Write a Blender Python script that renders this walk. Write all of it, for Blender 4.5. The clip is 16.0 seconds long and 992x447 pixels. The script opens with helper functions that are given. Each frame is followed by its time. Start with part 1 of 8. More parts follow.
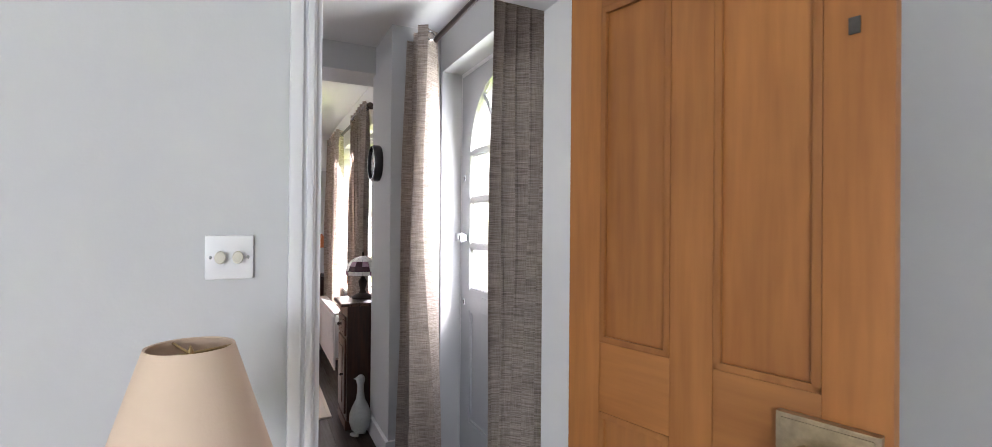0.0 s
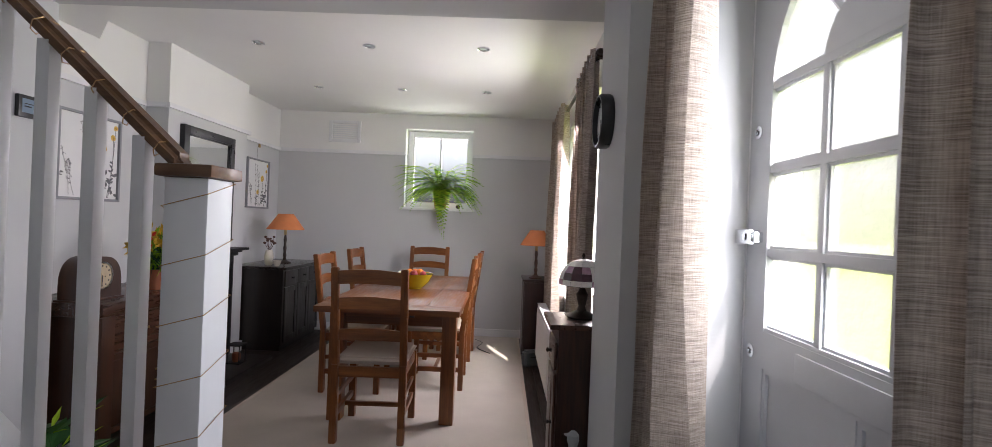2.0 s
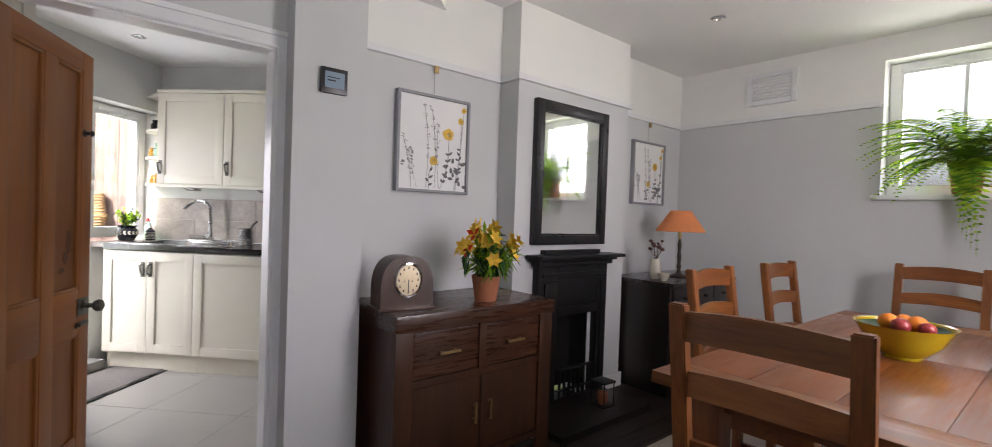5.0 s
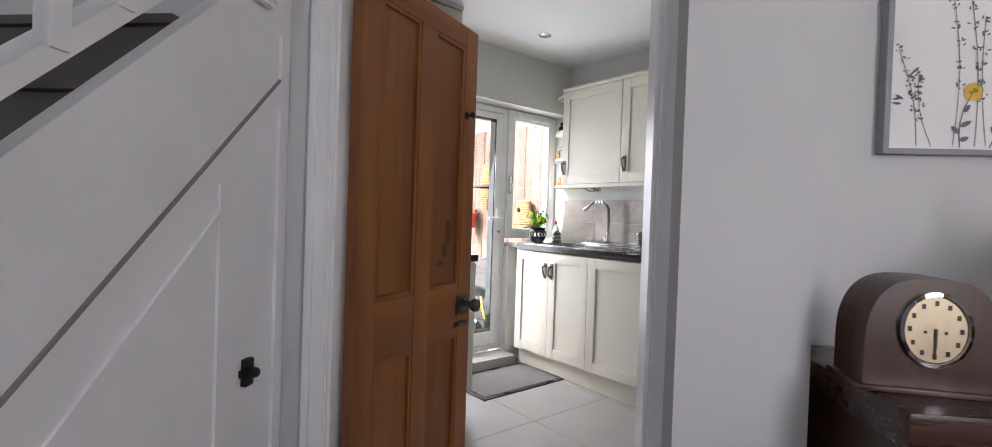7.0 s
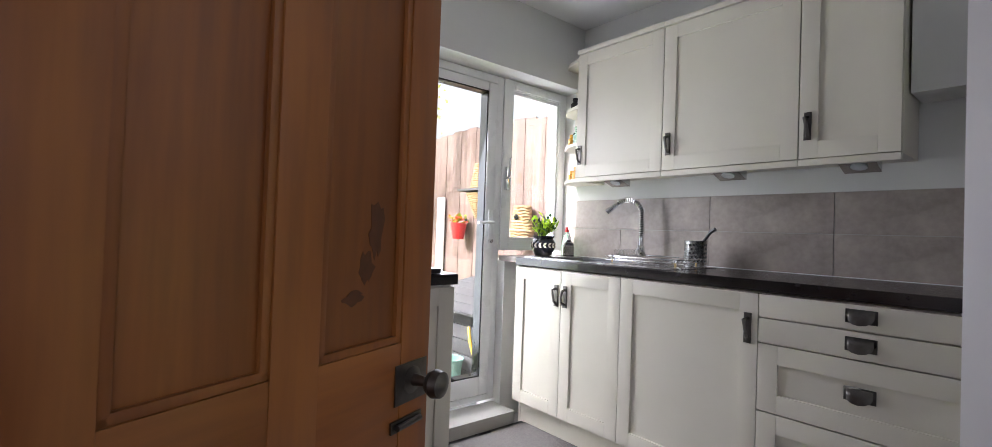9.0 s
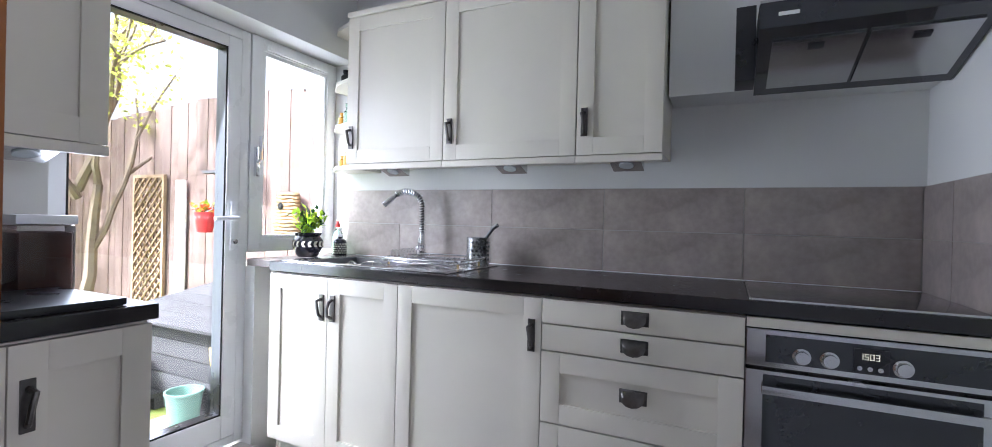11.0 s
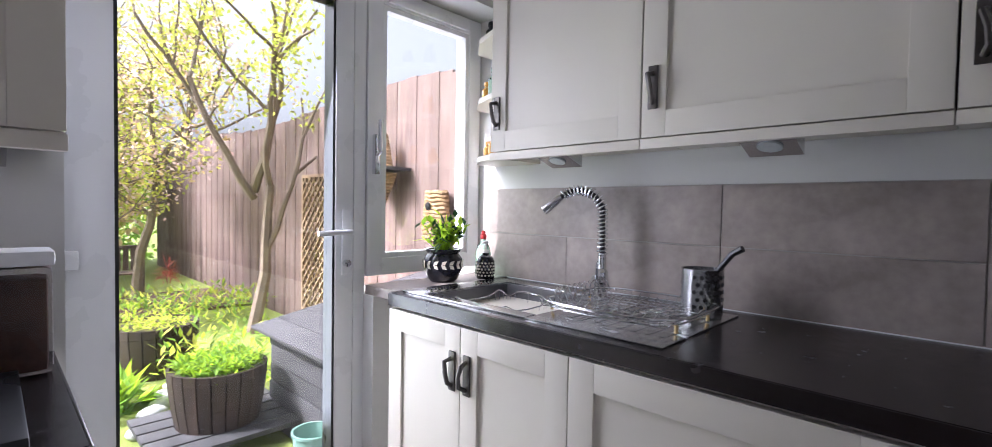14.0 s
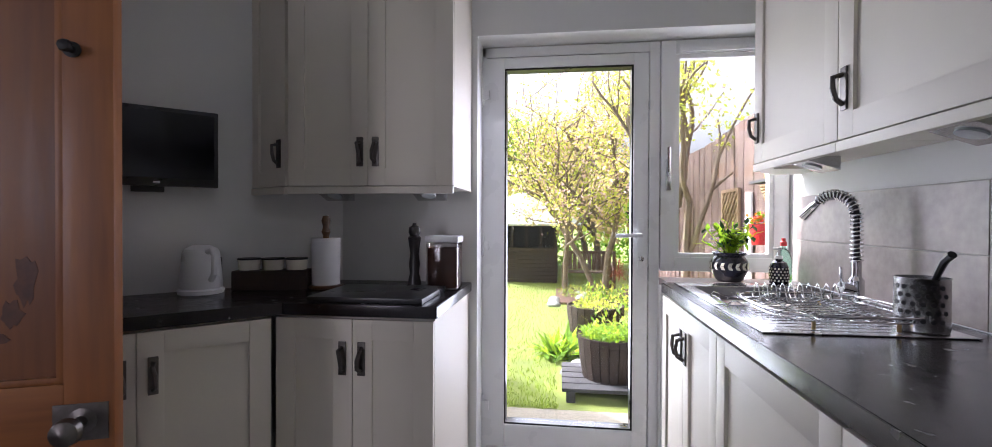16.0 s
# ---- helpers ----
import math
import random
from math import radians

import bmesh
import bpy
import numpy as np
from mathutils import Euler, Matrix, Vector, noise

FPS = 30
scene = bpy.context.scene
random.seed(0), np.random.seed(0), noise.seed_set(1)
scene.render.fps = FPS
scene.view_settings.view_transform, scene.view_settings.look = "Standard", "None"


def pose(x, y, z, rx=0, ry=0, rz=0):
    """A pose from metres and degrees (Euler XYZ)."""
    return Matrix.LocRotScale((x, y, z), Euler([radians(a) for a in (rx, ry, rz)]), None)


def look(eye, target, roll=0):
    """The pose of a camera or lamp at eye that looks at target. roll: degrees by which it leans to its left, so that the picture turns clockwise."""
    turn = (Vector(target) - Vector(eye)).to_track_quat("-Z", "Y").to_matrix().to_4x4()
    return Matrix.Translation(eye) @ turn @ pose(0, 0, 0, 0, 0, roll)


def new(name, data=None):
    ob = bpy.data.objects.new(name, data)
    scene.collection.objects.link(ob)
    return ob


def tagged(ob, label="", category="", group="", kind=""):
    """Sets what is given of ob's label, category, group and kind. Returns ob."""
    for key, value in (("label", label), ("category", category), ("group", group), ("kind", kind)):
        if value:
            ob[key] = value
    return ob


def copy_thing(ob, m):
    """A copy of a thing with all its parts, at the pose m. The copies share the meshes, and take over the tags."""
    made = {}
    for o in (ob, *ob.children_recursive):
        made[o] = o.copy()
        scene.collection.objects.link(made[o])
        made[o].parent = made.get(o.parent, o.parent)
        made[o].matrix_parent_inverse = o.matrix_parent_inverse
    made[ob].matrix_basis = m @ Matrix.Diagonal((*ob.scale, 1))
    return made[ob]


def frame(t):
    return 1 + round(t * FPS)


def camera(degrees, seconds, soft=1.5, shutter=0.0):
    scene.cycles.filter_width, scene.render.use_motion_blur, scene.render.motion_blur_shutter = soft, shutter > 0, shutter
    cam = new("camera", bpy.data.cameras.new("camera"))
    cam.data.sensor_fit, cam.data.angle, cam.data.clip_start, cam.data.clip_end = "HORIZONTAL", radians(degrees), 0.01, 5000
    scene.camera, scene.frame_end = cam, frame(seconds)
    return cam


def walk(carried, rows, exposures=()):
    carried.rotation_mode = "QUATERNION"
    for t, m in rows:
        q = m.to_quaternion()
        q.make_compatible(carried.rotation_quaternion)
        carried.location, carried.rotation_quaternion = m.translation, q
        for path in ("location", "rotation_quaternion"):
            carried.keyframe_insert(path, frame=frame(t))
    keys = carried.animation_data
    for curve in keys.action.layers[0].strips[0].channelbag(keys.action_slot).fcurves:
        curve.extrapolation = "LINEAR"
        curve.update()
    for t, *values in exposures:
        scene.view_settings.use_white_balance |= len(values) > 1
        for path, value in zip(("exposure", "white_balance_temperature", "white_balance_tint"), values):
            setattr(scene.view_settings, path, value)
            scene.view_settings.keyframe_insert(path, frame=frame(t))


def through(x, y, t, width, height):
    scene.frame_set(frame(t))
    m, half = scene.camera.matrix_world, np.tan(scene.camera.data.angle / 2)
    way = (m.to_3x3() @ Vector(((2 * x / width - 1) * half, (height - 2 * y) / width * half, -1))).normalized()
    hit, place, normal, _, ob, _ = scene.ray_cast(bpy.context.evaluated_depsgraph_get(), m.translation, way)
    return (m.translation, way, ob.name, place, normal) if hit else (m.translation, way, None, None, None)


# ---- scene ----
cam = camera(90.7, 16.0, soft=0.5, shutter=0.12)
PATH = [
    (0, (0.686, -0.06, 1.372), (0.036, 1.832, 1.381), 0.5),
    (0.5, (0.632, 0.159, 1.35), (-0.244, 1.957, 1.354), 1.1),
    (1, (0.52, 0.4, 1.329), (-0.62, 2.044, 1.334), 1.7),
    (1.5, (0.325, 0.635, 1.325), (-0.995, 2.137, 1.329), 2.1),
    (2, (0.136, 0.869, 1.309), (-1.3, 2.261, 1.311), 2.3),
    (2.5, (-0.067, 1.099, 1.319), (-1.651, 2.32, 1.316), 2.6),
    (3, (-0.307, 1.293, 1.294), (-2.0, 2.358, 1.29), 2.5),
    (3.5, (-0.507, 1.508, 1.258), (-2.288, 2.418, 1.257), 2.4),
    (4, (-0.699, 1.64, 1.26), (-2.592, 2.285, 1.244), 2.4),
    (4.5, (-0.951, 1.69, 1.252), (-2.927, 1.996, 1.228), 2.3),
    (5, (-1.165, 1.783, 1.24), (-3.156, 1.601, 1.207), 2.0),
    (5.2, (-1.221, 1.818, 1.237), (-3.175, 1.392, 1.204), 2.0),
    (7.3, (-2.088, 1.278, 1.114), (-3.297, -0.315, 1.097), 1.7),
    (7.5, (-2.149, 1.188, 1.097), (-3.345, -0.416, 1.098), 1.5),
    (8.2, (-2.389, 0.881, 1.056), (-3.581, -0.725, 1.092), 2.0),
    (10.5, (-2.901, 0.468, 1.131), (-4.574, -0.629, 1.128), 1.2),
    (11, (-2.933, 0.455, 1.139), (-4.736, -0.409, 1.131), 1.4),
    (11.5, (-2.931, 0.422, 1.149), (-4.783, -0.332, 1.124), 1.4),
    (12, (-2.988, 0.314, 1.134), (-4.849, -0.419, 1.113), 1.4),
    (12.5, (-3.105, 0.166, 1.153), (-4.968, -0.563, 1.148), 1.5),
    (13, (-3.286, 0.084, 1.168), (-5.107, -0.744, 1.154), 1.2),
    (13.3, (-3.407, 0.052, 1.163), (-5.125, -0.972, 1.167), 0.8),
    (13.5, (-3.475, 0.003, 1.182), (-5.121, -1.133, 1.151), 0.7),
    (14, (-3.59, -0.071, 1.213), (-5.027, -1.461, 1.151), 1.0),
    (14.5, (-3.789, 0.002, 1.203), (-4.688, -1.784, 1.171), 0.4),
    (15, (-3.888, 0.225, 1.209), (-4.252, -1.741, 1.166), 0.0),
    (15.2, (-3.889, 0.328, 1.209), (-4.121, -1.658, 1.168), 0.0),
    (15.5, (-3.985, 0.488, 1.2), (-3.964, -1.512, 1.171), 0.1),
    (16, (-4.064, 0.685, 1.196), (-3.804, -1.298, 1.177), 0.2),
]
walk(cam, [(t, look(eye, target, roll)) for t, eye, target, roll in PATH],
     exposures=[(0.0, 2.6, 6350, 16), (1.0, 2.2, 6350, 16), (1.6, 2.15, 6350, 16), (2.05, 1.95, 6350, 16), (2.5, 1.5, 6350, 16), (3.0, 1.9, 6500, 16), (4.0, 2.35, 6500, 16), (4.5, 1.95, 6500, 16), (5.0, 2.05, 6500, 16), (7.3, 1.95, 6300, 16), (8.2, 1.65, 6300, 16), (10.3, 2.3, 5750, 16), (11.5, 2.1, 5600, 16), (12.5, 1.8, 5600, 16), (13.5, 1.55, 5700, 19), (14.5, 1.5, 5950, 23), (15.2, 1.5, 5950, 23), (16.0, 1.65, 5950, 23)])

# ---- daylight ----
SUN_TO = Vector((-1.0, 0.41, -1.0)).normalized()
world = bpy.data.worlds.new("sky")
scene.world = world
world.use_nodes = True
wn = world.node_tree
sky = wn.nodes.new("ShaderNodeTexSky")
sky.sky_type = "NISHITA"
sky.sun_disc = False
sky.sun_elevation = math.asin(-SUN_TO.z)
sky.sun_rotation = math.atan2(-SUN_TO.x, -SUN_TO.y)
sky.air_density, sky.dust_density, sky.ozone_density = 0.7, 10.0, 0.3
haze = wn.nodes.new("ShaderNodeHueSaturation")
haze.inputs["Saturation"].default_value = 0.2
haze.inputs["Value"].default_value = 1.3
wn.links.new(sky.outputs[0], haze.inputs["Color"])
wn.links.new(haze.outputs[0], wn.nodes["Background"].inputs[0])
wn.nodes["Background"].inputs[1].default_value = 0.15
sun = new("sun", bpy.data.lights.new("sun", "SUN"))
sun.data.energy, sun.data.angle, sun.data.color = 2.7, radians(0.5), (1.0, 0.95, 0.88)
sun.matrix_world = look((0, 0, 20), Vector((0, 0, 20)) + SUN_TO)

D = Matrix.Rotation(radians(45), 4, "Z")      # dining room, hall and living room: (across, along, up)
K = Matrix.Identity(4)                        # kitchen and garden


def window_light(name, frm, centre, towards, w, h, watts, colour=(1.0, 0.95, 1.0)):
    """Sky light that enters through an opening."""
    data = bpy.data.lights.new(name, "AREA")
    data.shape, data.size, data.size_y, data.energy, data.color = "RECTANGLE", w, h, watts, colour
    ob = new(name, data)
    ob.matrix_world = frm @ look(centre, towards)
    return ob


window_light("skylight_front_window", D, (1.37, 4.20, 1.46), (0.0, 4.20, 0.9), 1.0, 1.4, 15)
window_light("skylight_end_window", D, (-0.07, 6.55, 1.95), (-0.07, 3.0, 1.3), 0.7, 0.8, 3.5)
window_light("skylight_front_door", D, (1.55, 1.73, 1.55), (0.0, 1.73, 1.45), 0.78, 1.15, 5.0, (0.90, 0.93, 1.0))
# lamp at an added, unseen window; brightens the living room wall and open door
window_light("skylight_unseen_window", D, (-1.6, -3.58, 1.48), (0.2, 0.4, 1.2), 1.5, 1.25, 13, (0.84, 0.90, 1.0))
window_light("skylight_garden_door", K, (-4.10, -1.78, 1.05), (-4.10, 1.0, 0.2), 0.55, 1.6, 6.4, (0.88, 0.90, 1.0))
window_light("skylight_kitchen_window", K, (-4.80, -1.78, 1.45), (-4.6, 1.0, 1.1), 0.4, 0.8, 1.2, (0.88, 0.90, 1.0))


# ---- materials ----
def shader(name):
    m = bpy.data.materials.new(name)
    m.use_nodes = True
    t = m.node_tree
    return m, t, t.nodes["Principled BSDF"]


def coords(t, scale=(1, 1, 1), rot=(0, 0, 0)):
    tc, mp = t.nodes.new("ShaderNodeTexCoord"), t.nodes.new("ShaderNodeMapping")
    mp.inputs["Scale"].default_value = scale
    mp.inputs["Rotation"].default_value = rot
    t.links.new(tc.outputs["Object"], mp.inputs[0])
    return mp.outputs[0]


def tex(t, kind, where, **values):
    n = t.nodes.new(kind)
    t.links.new(where, n.inputs["Vector"])
    for k, v in values.items():
        n.inputs[k.replace("_", " ")].default_value = v
    return n


def ramp(t, fac, stops):
    n = t.nodes.new("ShaderNodeValToRGB")
    e = n.color_ramp.elements
    e[0].position, e[0].color = stops[0][0], (*stops[0][1], 1)
    e[1].position, e[1].color = stops[-1][0], (*stops[-1][1], 1)
    for p, c in stops[1:-1]:
        e.new(p).color = (*c, 1)
    t.links.new(fac, n.inputs[0])
    return n.outputs[0]


def blend(t, fac, a, b, mode="MIX"):
    n = t.nodes.new("ShaderNodeMix")
    n.data_type, n.blend_type = "RGBA", mode
    for sock, v in ((n.inputs[0], fac), (n.inputs[6], a), (n.inputs[7], b)):
        if isinstance(v, (int, float)):
            sock.default_value = v
        elif isinstance(v, tuple):
            sock.default_value = (*v, 1)
        else:
            t.links.new(v, sock)
    return n.outputs[2]


def bump(t, bsdf, height, strength, distance=0.002):
    n = t.nodes.new("ShaderNodeBump")
    n.inputs["Strength"].default_value, n.inputs["Distance"].default_value = strength, distance
    t.links.new(height, n.inputs["Height"])
    t.links.new(n.outputs[0], bsdf.inputs["Normal"])


def plain(name, colour, rough=0.5, metal=0.0, vary=0.12, scale=6.0, fine=90.0, bumps=0.12, coat=0.0, random_tint=0.0):
    """A surface of one colour with faint blotches, fine grain and uneven gloss."""
    m, t, b = shader(name)
    c = coords(t)
    big = tex(t, "ShaderNodeTexNoise", c, Scale=scale, Detail=5.0)
    small = tex(t, "ShaderNodeTexNoise", c, Scale=fine, Detail=3.0)
    dark = tuple(v * (1 - vary) for v in colour)
    light = tuple(min(1, v * (1 + vary * 0.6)) for v in colour)
    col = ramp(t, big.outputs[0], [(0.3, dark), (0.7, light)])
    col = blend(t, 0.25 * min(1, vary * 4), col, ramp(t, small.outputs[0], [(0.35, dark), (0.65, light)]))
    if random_tint:
        info = t.nodes.new("ShaderNodeObjectInfo")
        col = blend(t, 1.0, col, ramp(t, info.outputs["Random"], [(0, (1 - random_tint,) * 3), (1, (1, 1, 1))]), "MULTIPLY")
    t.links.new(col, b.inputs["Base Color"])
    rr = ramp(t, big.outputs[0], [(0.3, (max(0.02, rough - 0.06),) * 3), (0.7, (min(1, rough + 0.06),) * 3)])
    t.links.new(rr, b.inputs["Roughness"])
    b.inputs["Metallic"].default_value = metal
    b.inputs["Coat Weight"].default_value = coat
    if bumps:
        bump(t, b, small.outputs[0], bumps)
    return m


def wood(name, dark, mid, light, axis="y", rough=0.35, grain=14.0, coat=0.25, random_tint=0.25):
    """Stained wood with grain along one of the object's axes."""
    m, t, b = shader(name)
    stretch = {"x": (0.08, 1, 1), "y": (1, 0.08, 1), "z": (1, 1, 0.08)}[axis]
    info = t.nodes.new("ShaderNodeObjectInfo")
    c = coords(t, stretch)
    add = t.nodes.new("ShaderNodeVectorMath")
    mul = t.nodes.new("ShaderNodeMath")
    mul.operation, mul.inputs[1].default_value = "MULTIPLY", 37.0
    t.links.new(info.outputs["Random"], mul.inputs[0])
    t.links.new(c, add.inputs[0])
    t.links.new(mul.outputs[0], add.inputs[1])
    rings = tex(t, "ShaderNodeTexNoise", add.outputs[0], Scale=grain, Detail=6.0, Distortion=1.2)
    fine = tex(t, "ShaderNodeTexNoise", add.outputs[0], Scale=grain * 9, Detail=3.0)
    blotch = tex(t, "ShaderNodeTexNoise", coords(t), Scale=3.0, Detail=3.0)
    col = ramp(t, rings.outputs[0], [(0.28, dark), (0.5, mid), (0.72, light)])
    col = blend(t, 0.3, col, ramp(t, fine.outputs[0], [(0.35, dark), (0.65, light)]))
    col = blend(t, 0.6, col, ramp(t, blotch.outputs[0], [(0.3, (0.72, 0.7, 0.68)), (0.7, (1, 1, 1))]), "MULTIPLY")
    if random_tint:
        col = blend(t, 1.0, col, ramp(t, info.outputs["Random"], [(0, (1 - random_tint,) * 3), (1, (1, 1, 1))]), "MULTIPLY")
    t.links.new(col, b.inputs["Base Color"])
    t.links.new(ramp(t, fine.outputs[0], [(0.3, (rough - 0.06,) * 3), (0.7, (rough + 0.12,) * 3)]), b.inputs["Roughness"])
    b.inputs["Coat Weight"].default_value, b.inputs["Coat Roughness"].default_value = coat, 0.2
    bump(t, b, fine.outputs[0], 0.15, 0.001)
    return m


def glass(name, tint=(1, 1, 1), rough=0.0, ripple=0.0):
    m, t, b = shader(name)
    b.inputs["Base Color"].default_value = (*tint, 1)
    b.inputs["Roughness"].default_value = rough
    b.inputs["IOR"].default_value = 1.45
    b.inputs["Transmission Weight"].default_value = 1.0
    if ripple:
        n = tex(t, "ShaderNodeTexNoise", coords(t), Scale=55.0, Detail=2.0)
        bump(t, b, n.outputs[0], ripple, 0.004)
    return m


def thin_glass(name, veil=0.0):
    """A flat pane: clear, with the mirror image of a sheet of glass."""
    m, t, b = shader(name)
    clear, gloss, mix = t.nodes.new("ShaderNodeBsdfTransparent"), t.nodes.new("ShaderNodeBsdfGlossy"), t.nodes.new("ShaderNodeMixShader")
    lw, pw, fr = t.nodes.new("ShaderNodeLayerWeight"), t.nodes.new("ShaderNodeMath"), t.nodes.new("ShaderNodeMath")
    lw.inputs[0].default_value = 0.5
    pw.operation, pw.inputs[1].default_value = "POWER", 5.0
    fr.operation, fr.inputs[1].default_value, fr.inputs[2].default_value = "MULTIPLY_ADD", 0.6, 0.04
    t.links.new(lw.outputs["Facing"], pw.inputs[0])
    t.links.new(pw.outputs[0], fr.inputs[0])
    clear.inputs[0].default_value = (0.96, 0.98, 0.97, 1)
    gloss.inputs["Roughness"].default_value = 0.01
    t.links.new(fr.outputs[0], mix.inputs[0])
    t.links.new(clear.outputs[0], mix.inputs[1])
    t.links.new(gloss.outputs[0], mix.inputs[2])
    t.links.new(mix.outputs[0], t.nodes["Material Output"].inputs[0])
    return m


def obscured_glass(name, straight):
    """Rippled glass: a share of the light goes straight through, the rest is scattered."""
    m, t, b = shader(name)
    b.inputs["Base Color"].default_value = (0.97, 0.99, 0.99, 1)
    b.inputs["Roughness"].default_value = 0.5
    b.inputs["IOR"].default_value = 1.45
    b.inputs["Transmission Weight"].default_value = 1.0
    n = tex(t, "ShaderNodeTexNoise", coords(t), Scale=38.0, Detail=2.0)
    bump(t, b, n.outputs[0], 0.8, 0.006)
    clear, mix = t.nodes.new("ShaderNodeBsdfTransparent"), t.nodes.new("ShaderNodeMixShader")
    mix.inputs[0].default_value = straight
    t.links.new(b.outputs[0], mix.inputs[1])
    t.links.new(clear.outputs[0], mix.inputs[2])
    t.links.new(mix.outputs[0], t.nodes["Material Output"].inputs[0])
    return m


def weave(name, dark, light, accent):
    """Coarse slubbed linen in bands."""
    m, t, b = shader(name)
    warp = tex(t, "ShaderNodeTexNoise", coords(t, (7, 7, 210)), Scale=2.0, Detail=3.0)
    weft = tex(t, "ShaderNodeTexNoise", coords(t, (230, 230, 9)), Scale=2.0, Detail=3.0)
    big = tex(t, "ShaderNodeTexNoise", coords(t, (5, 5, 26)), Scale=1.0, Detail=3.0)
    col = ramp(t, warp.outputs[0], [(0.34, dark), (0.5, light), (0.68, accent)])
    col = blend(t, 0.28, col, ramp(t, weft.outputs[0], [(0.35, dark), (0.62, accent)]))
    col = blend(t, 0.12, col, ramp(t, big.outputs[0], [(0.35, dark), (0.65, accent)]))
    t.links.new(col, b.inputs["Base Color"])
    b.inputs["Roughness"].default_value = 0.95
    b.inputs["Sheen Weight"].default_value = 0.15
    bump(t, b, warp.outputs[0], 0.5, 0.002)
    tr = t.nodes.new("ShaderNodeBsdfTranslucent")
    t.links.new(col, tr.inputs[0])
    mix = t.nodes.new("ShaderNodeMixShader")
    mix.inputs[0].default_value = 0.34
    t.links.new(b.outputs[0], mix.inputs[1])
    t.links.new(tr.outputs[0], mix.inputs[2])
    t.links.new(mix.outputs[0], t.nodes["Material Output"].inputs[0])
    return m


M = {}
M["grey_wall"] = plain("grey_wall_paint", (0.60, 0.61, 0.615), 0.85, vary=0.03, scale=2.0, fine=160, bumps=0.10)
M["white_wall"] = plain("white_wall_paint", (0.83, 0.83, 0.81), 0.85, vary=0.03, scale=2.0, fine=160, bumps=0.10)
M["ceiling"] = plain("ceiling_paint", (0.84, 0.84, 0.83), 0.9, vary=0.025, scale=1.5, fine=160, bumps=0.08)
M["kitchen_wall"] = plain("kitchen_wall_paint", (0.68, 0.68, 0.66), 0.8, vary=0.03, scale=2.0, fine=160, bumps=0.10)
M["gloss_white"] = plain("white_gloss_paint", (0.78, 0.79, 0.80), 0.35, vary=0.04, scale=7, fine=60, bumps=0.08)
M["upvc"] = plain("white_upvc", (0.82, 0.83, 0.84), 0.3, vary=0.02, scale=5, bumps=0.02)
M["cabinet"] = plain("cream_cabinet_paint", (0.65, 0.61, 0.525), 0.5, vary=0.03, scale=4, fine=120, bumps=0.05)
M["floor_dark"] = wood("dark_floorboard", (0.012, 0.008, 0.006), (0.03, 0.018, 0.012), (0.06, 0.035, 0.022), "y", 0.4, 10)
M["oak"] = wood("honey_oak", (0.13, 0.038, 0.008), (0.25, 0.08, 0.018), (0.36, 0.13, 0.031), "z", 0.35, 12)
M["oak_y"] = wood("honey_oak_lengthwise", (0.12, 0.032, 0.007), (0.23, 0.066, 0.014), (0.32, 0.105, 0.024), "y", 0.34, 10, coat=0.2)
M["oak_x"] = wood("honey_oak_crosswise", (0.13, 0.038, 0.008), (0.25, 0.08, 0.018), (0.36, 0.13, 0.031), "x", 0.35, 12)
M["pine"] = wood("aged_pine_upright", (0.31, 0.112, 0.026), (0.45, 0.175, 0.044), (0.55, 0.235, 0.066), "z", 0.5, 6, coat=0.04)
M["pine_x"] = wood("aged_pine_across", (0.31, 0.112, 0.026), (0.45, 0.175, 0.044), (0.55, 0.235, 0.066), "x", 0.5, 6, coat=0.04)
M["brown_door"] = wood("dark_pine_upright", (0.17, 0.05, 0.009), (0.26, 0.085, 0.016), (0.34, 0.125, 0.026), "z", 0.42, 6, coat=0.1)
M["brown_door_x"] = wood("dark_pine_across", (0.17, 0.05, 0.009), (0.26, 0.085, 0.016), (0.34, 0.125, 0.026), "x", 0.42, 6, coat=0.1)
M["burnt_stain"] = plain("burnt_varnish", (0.085, 0.026, 0.008), 0.5, vary=0.35, scale=40, bumps=0.1)
M["walnut"] = wood("walnut_sideboard", (0.034, 0.0115, 0.005), (0.058, 0.020, 0.0085), (0.092, 0.034, 0.0135), "z", 0.36, 9, coat=0.12)
M["walnut_x"] = wood("walnut_sideboard_across", (0.032, 0.011, 0.005), (0.055, 0.019, 0.008), (0.088, 0.032, 0.013), "x", 0.27, 9, coat=0.3)
M["ebony"] = wood("black_stained_wood", (0.008, 0.006, 0.006), (0.016, 0.011, 0.010), (0.03, 0.02, 0.016), "z", 0.35, 9, coat=0.3)
M["mahogany"] = wood("mahogany", (0.03, 0.012, 0.008), (0.075, 0.028, 0.016), (0.13, 0.05, 0.028), "z", 0.35, 9, coat=0.3)
M["plum_wood"] = wood("dark_plum_wood", (0.018, 0.007, 0.007), (0.036, 0.014, 0.013), (0.06, 0.025, 0.022), "z", 0.35, 9, coat=0.3)
M["rail_oak"] = wood("brown_oak_rail", (0.07, 0.032, 0.013), (0.15, 0.07, 0.028), (0.24, 0.12, 0.05), "x", 0.35, 12)
M["iron"] = plain("black_cast_iron", (0.009, 0.009, 0.010), 0.5, 0.3, vary=0.3, scale=12, bumps=0.3)
M["black"] = plain("black_plastic", (0.012, 0.012, 0.013), 0.3, vary=0.2, bumps=0.03)
# near-black: soot in the firebox, and painted darkness in gaps and hollows
M["soot"] = plain("soot", (0.006, 0.006, 0.006), 0.95, vary=0.3)
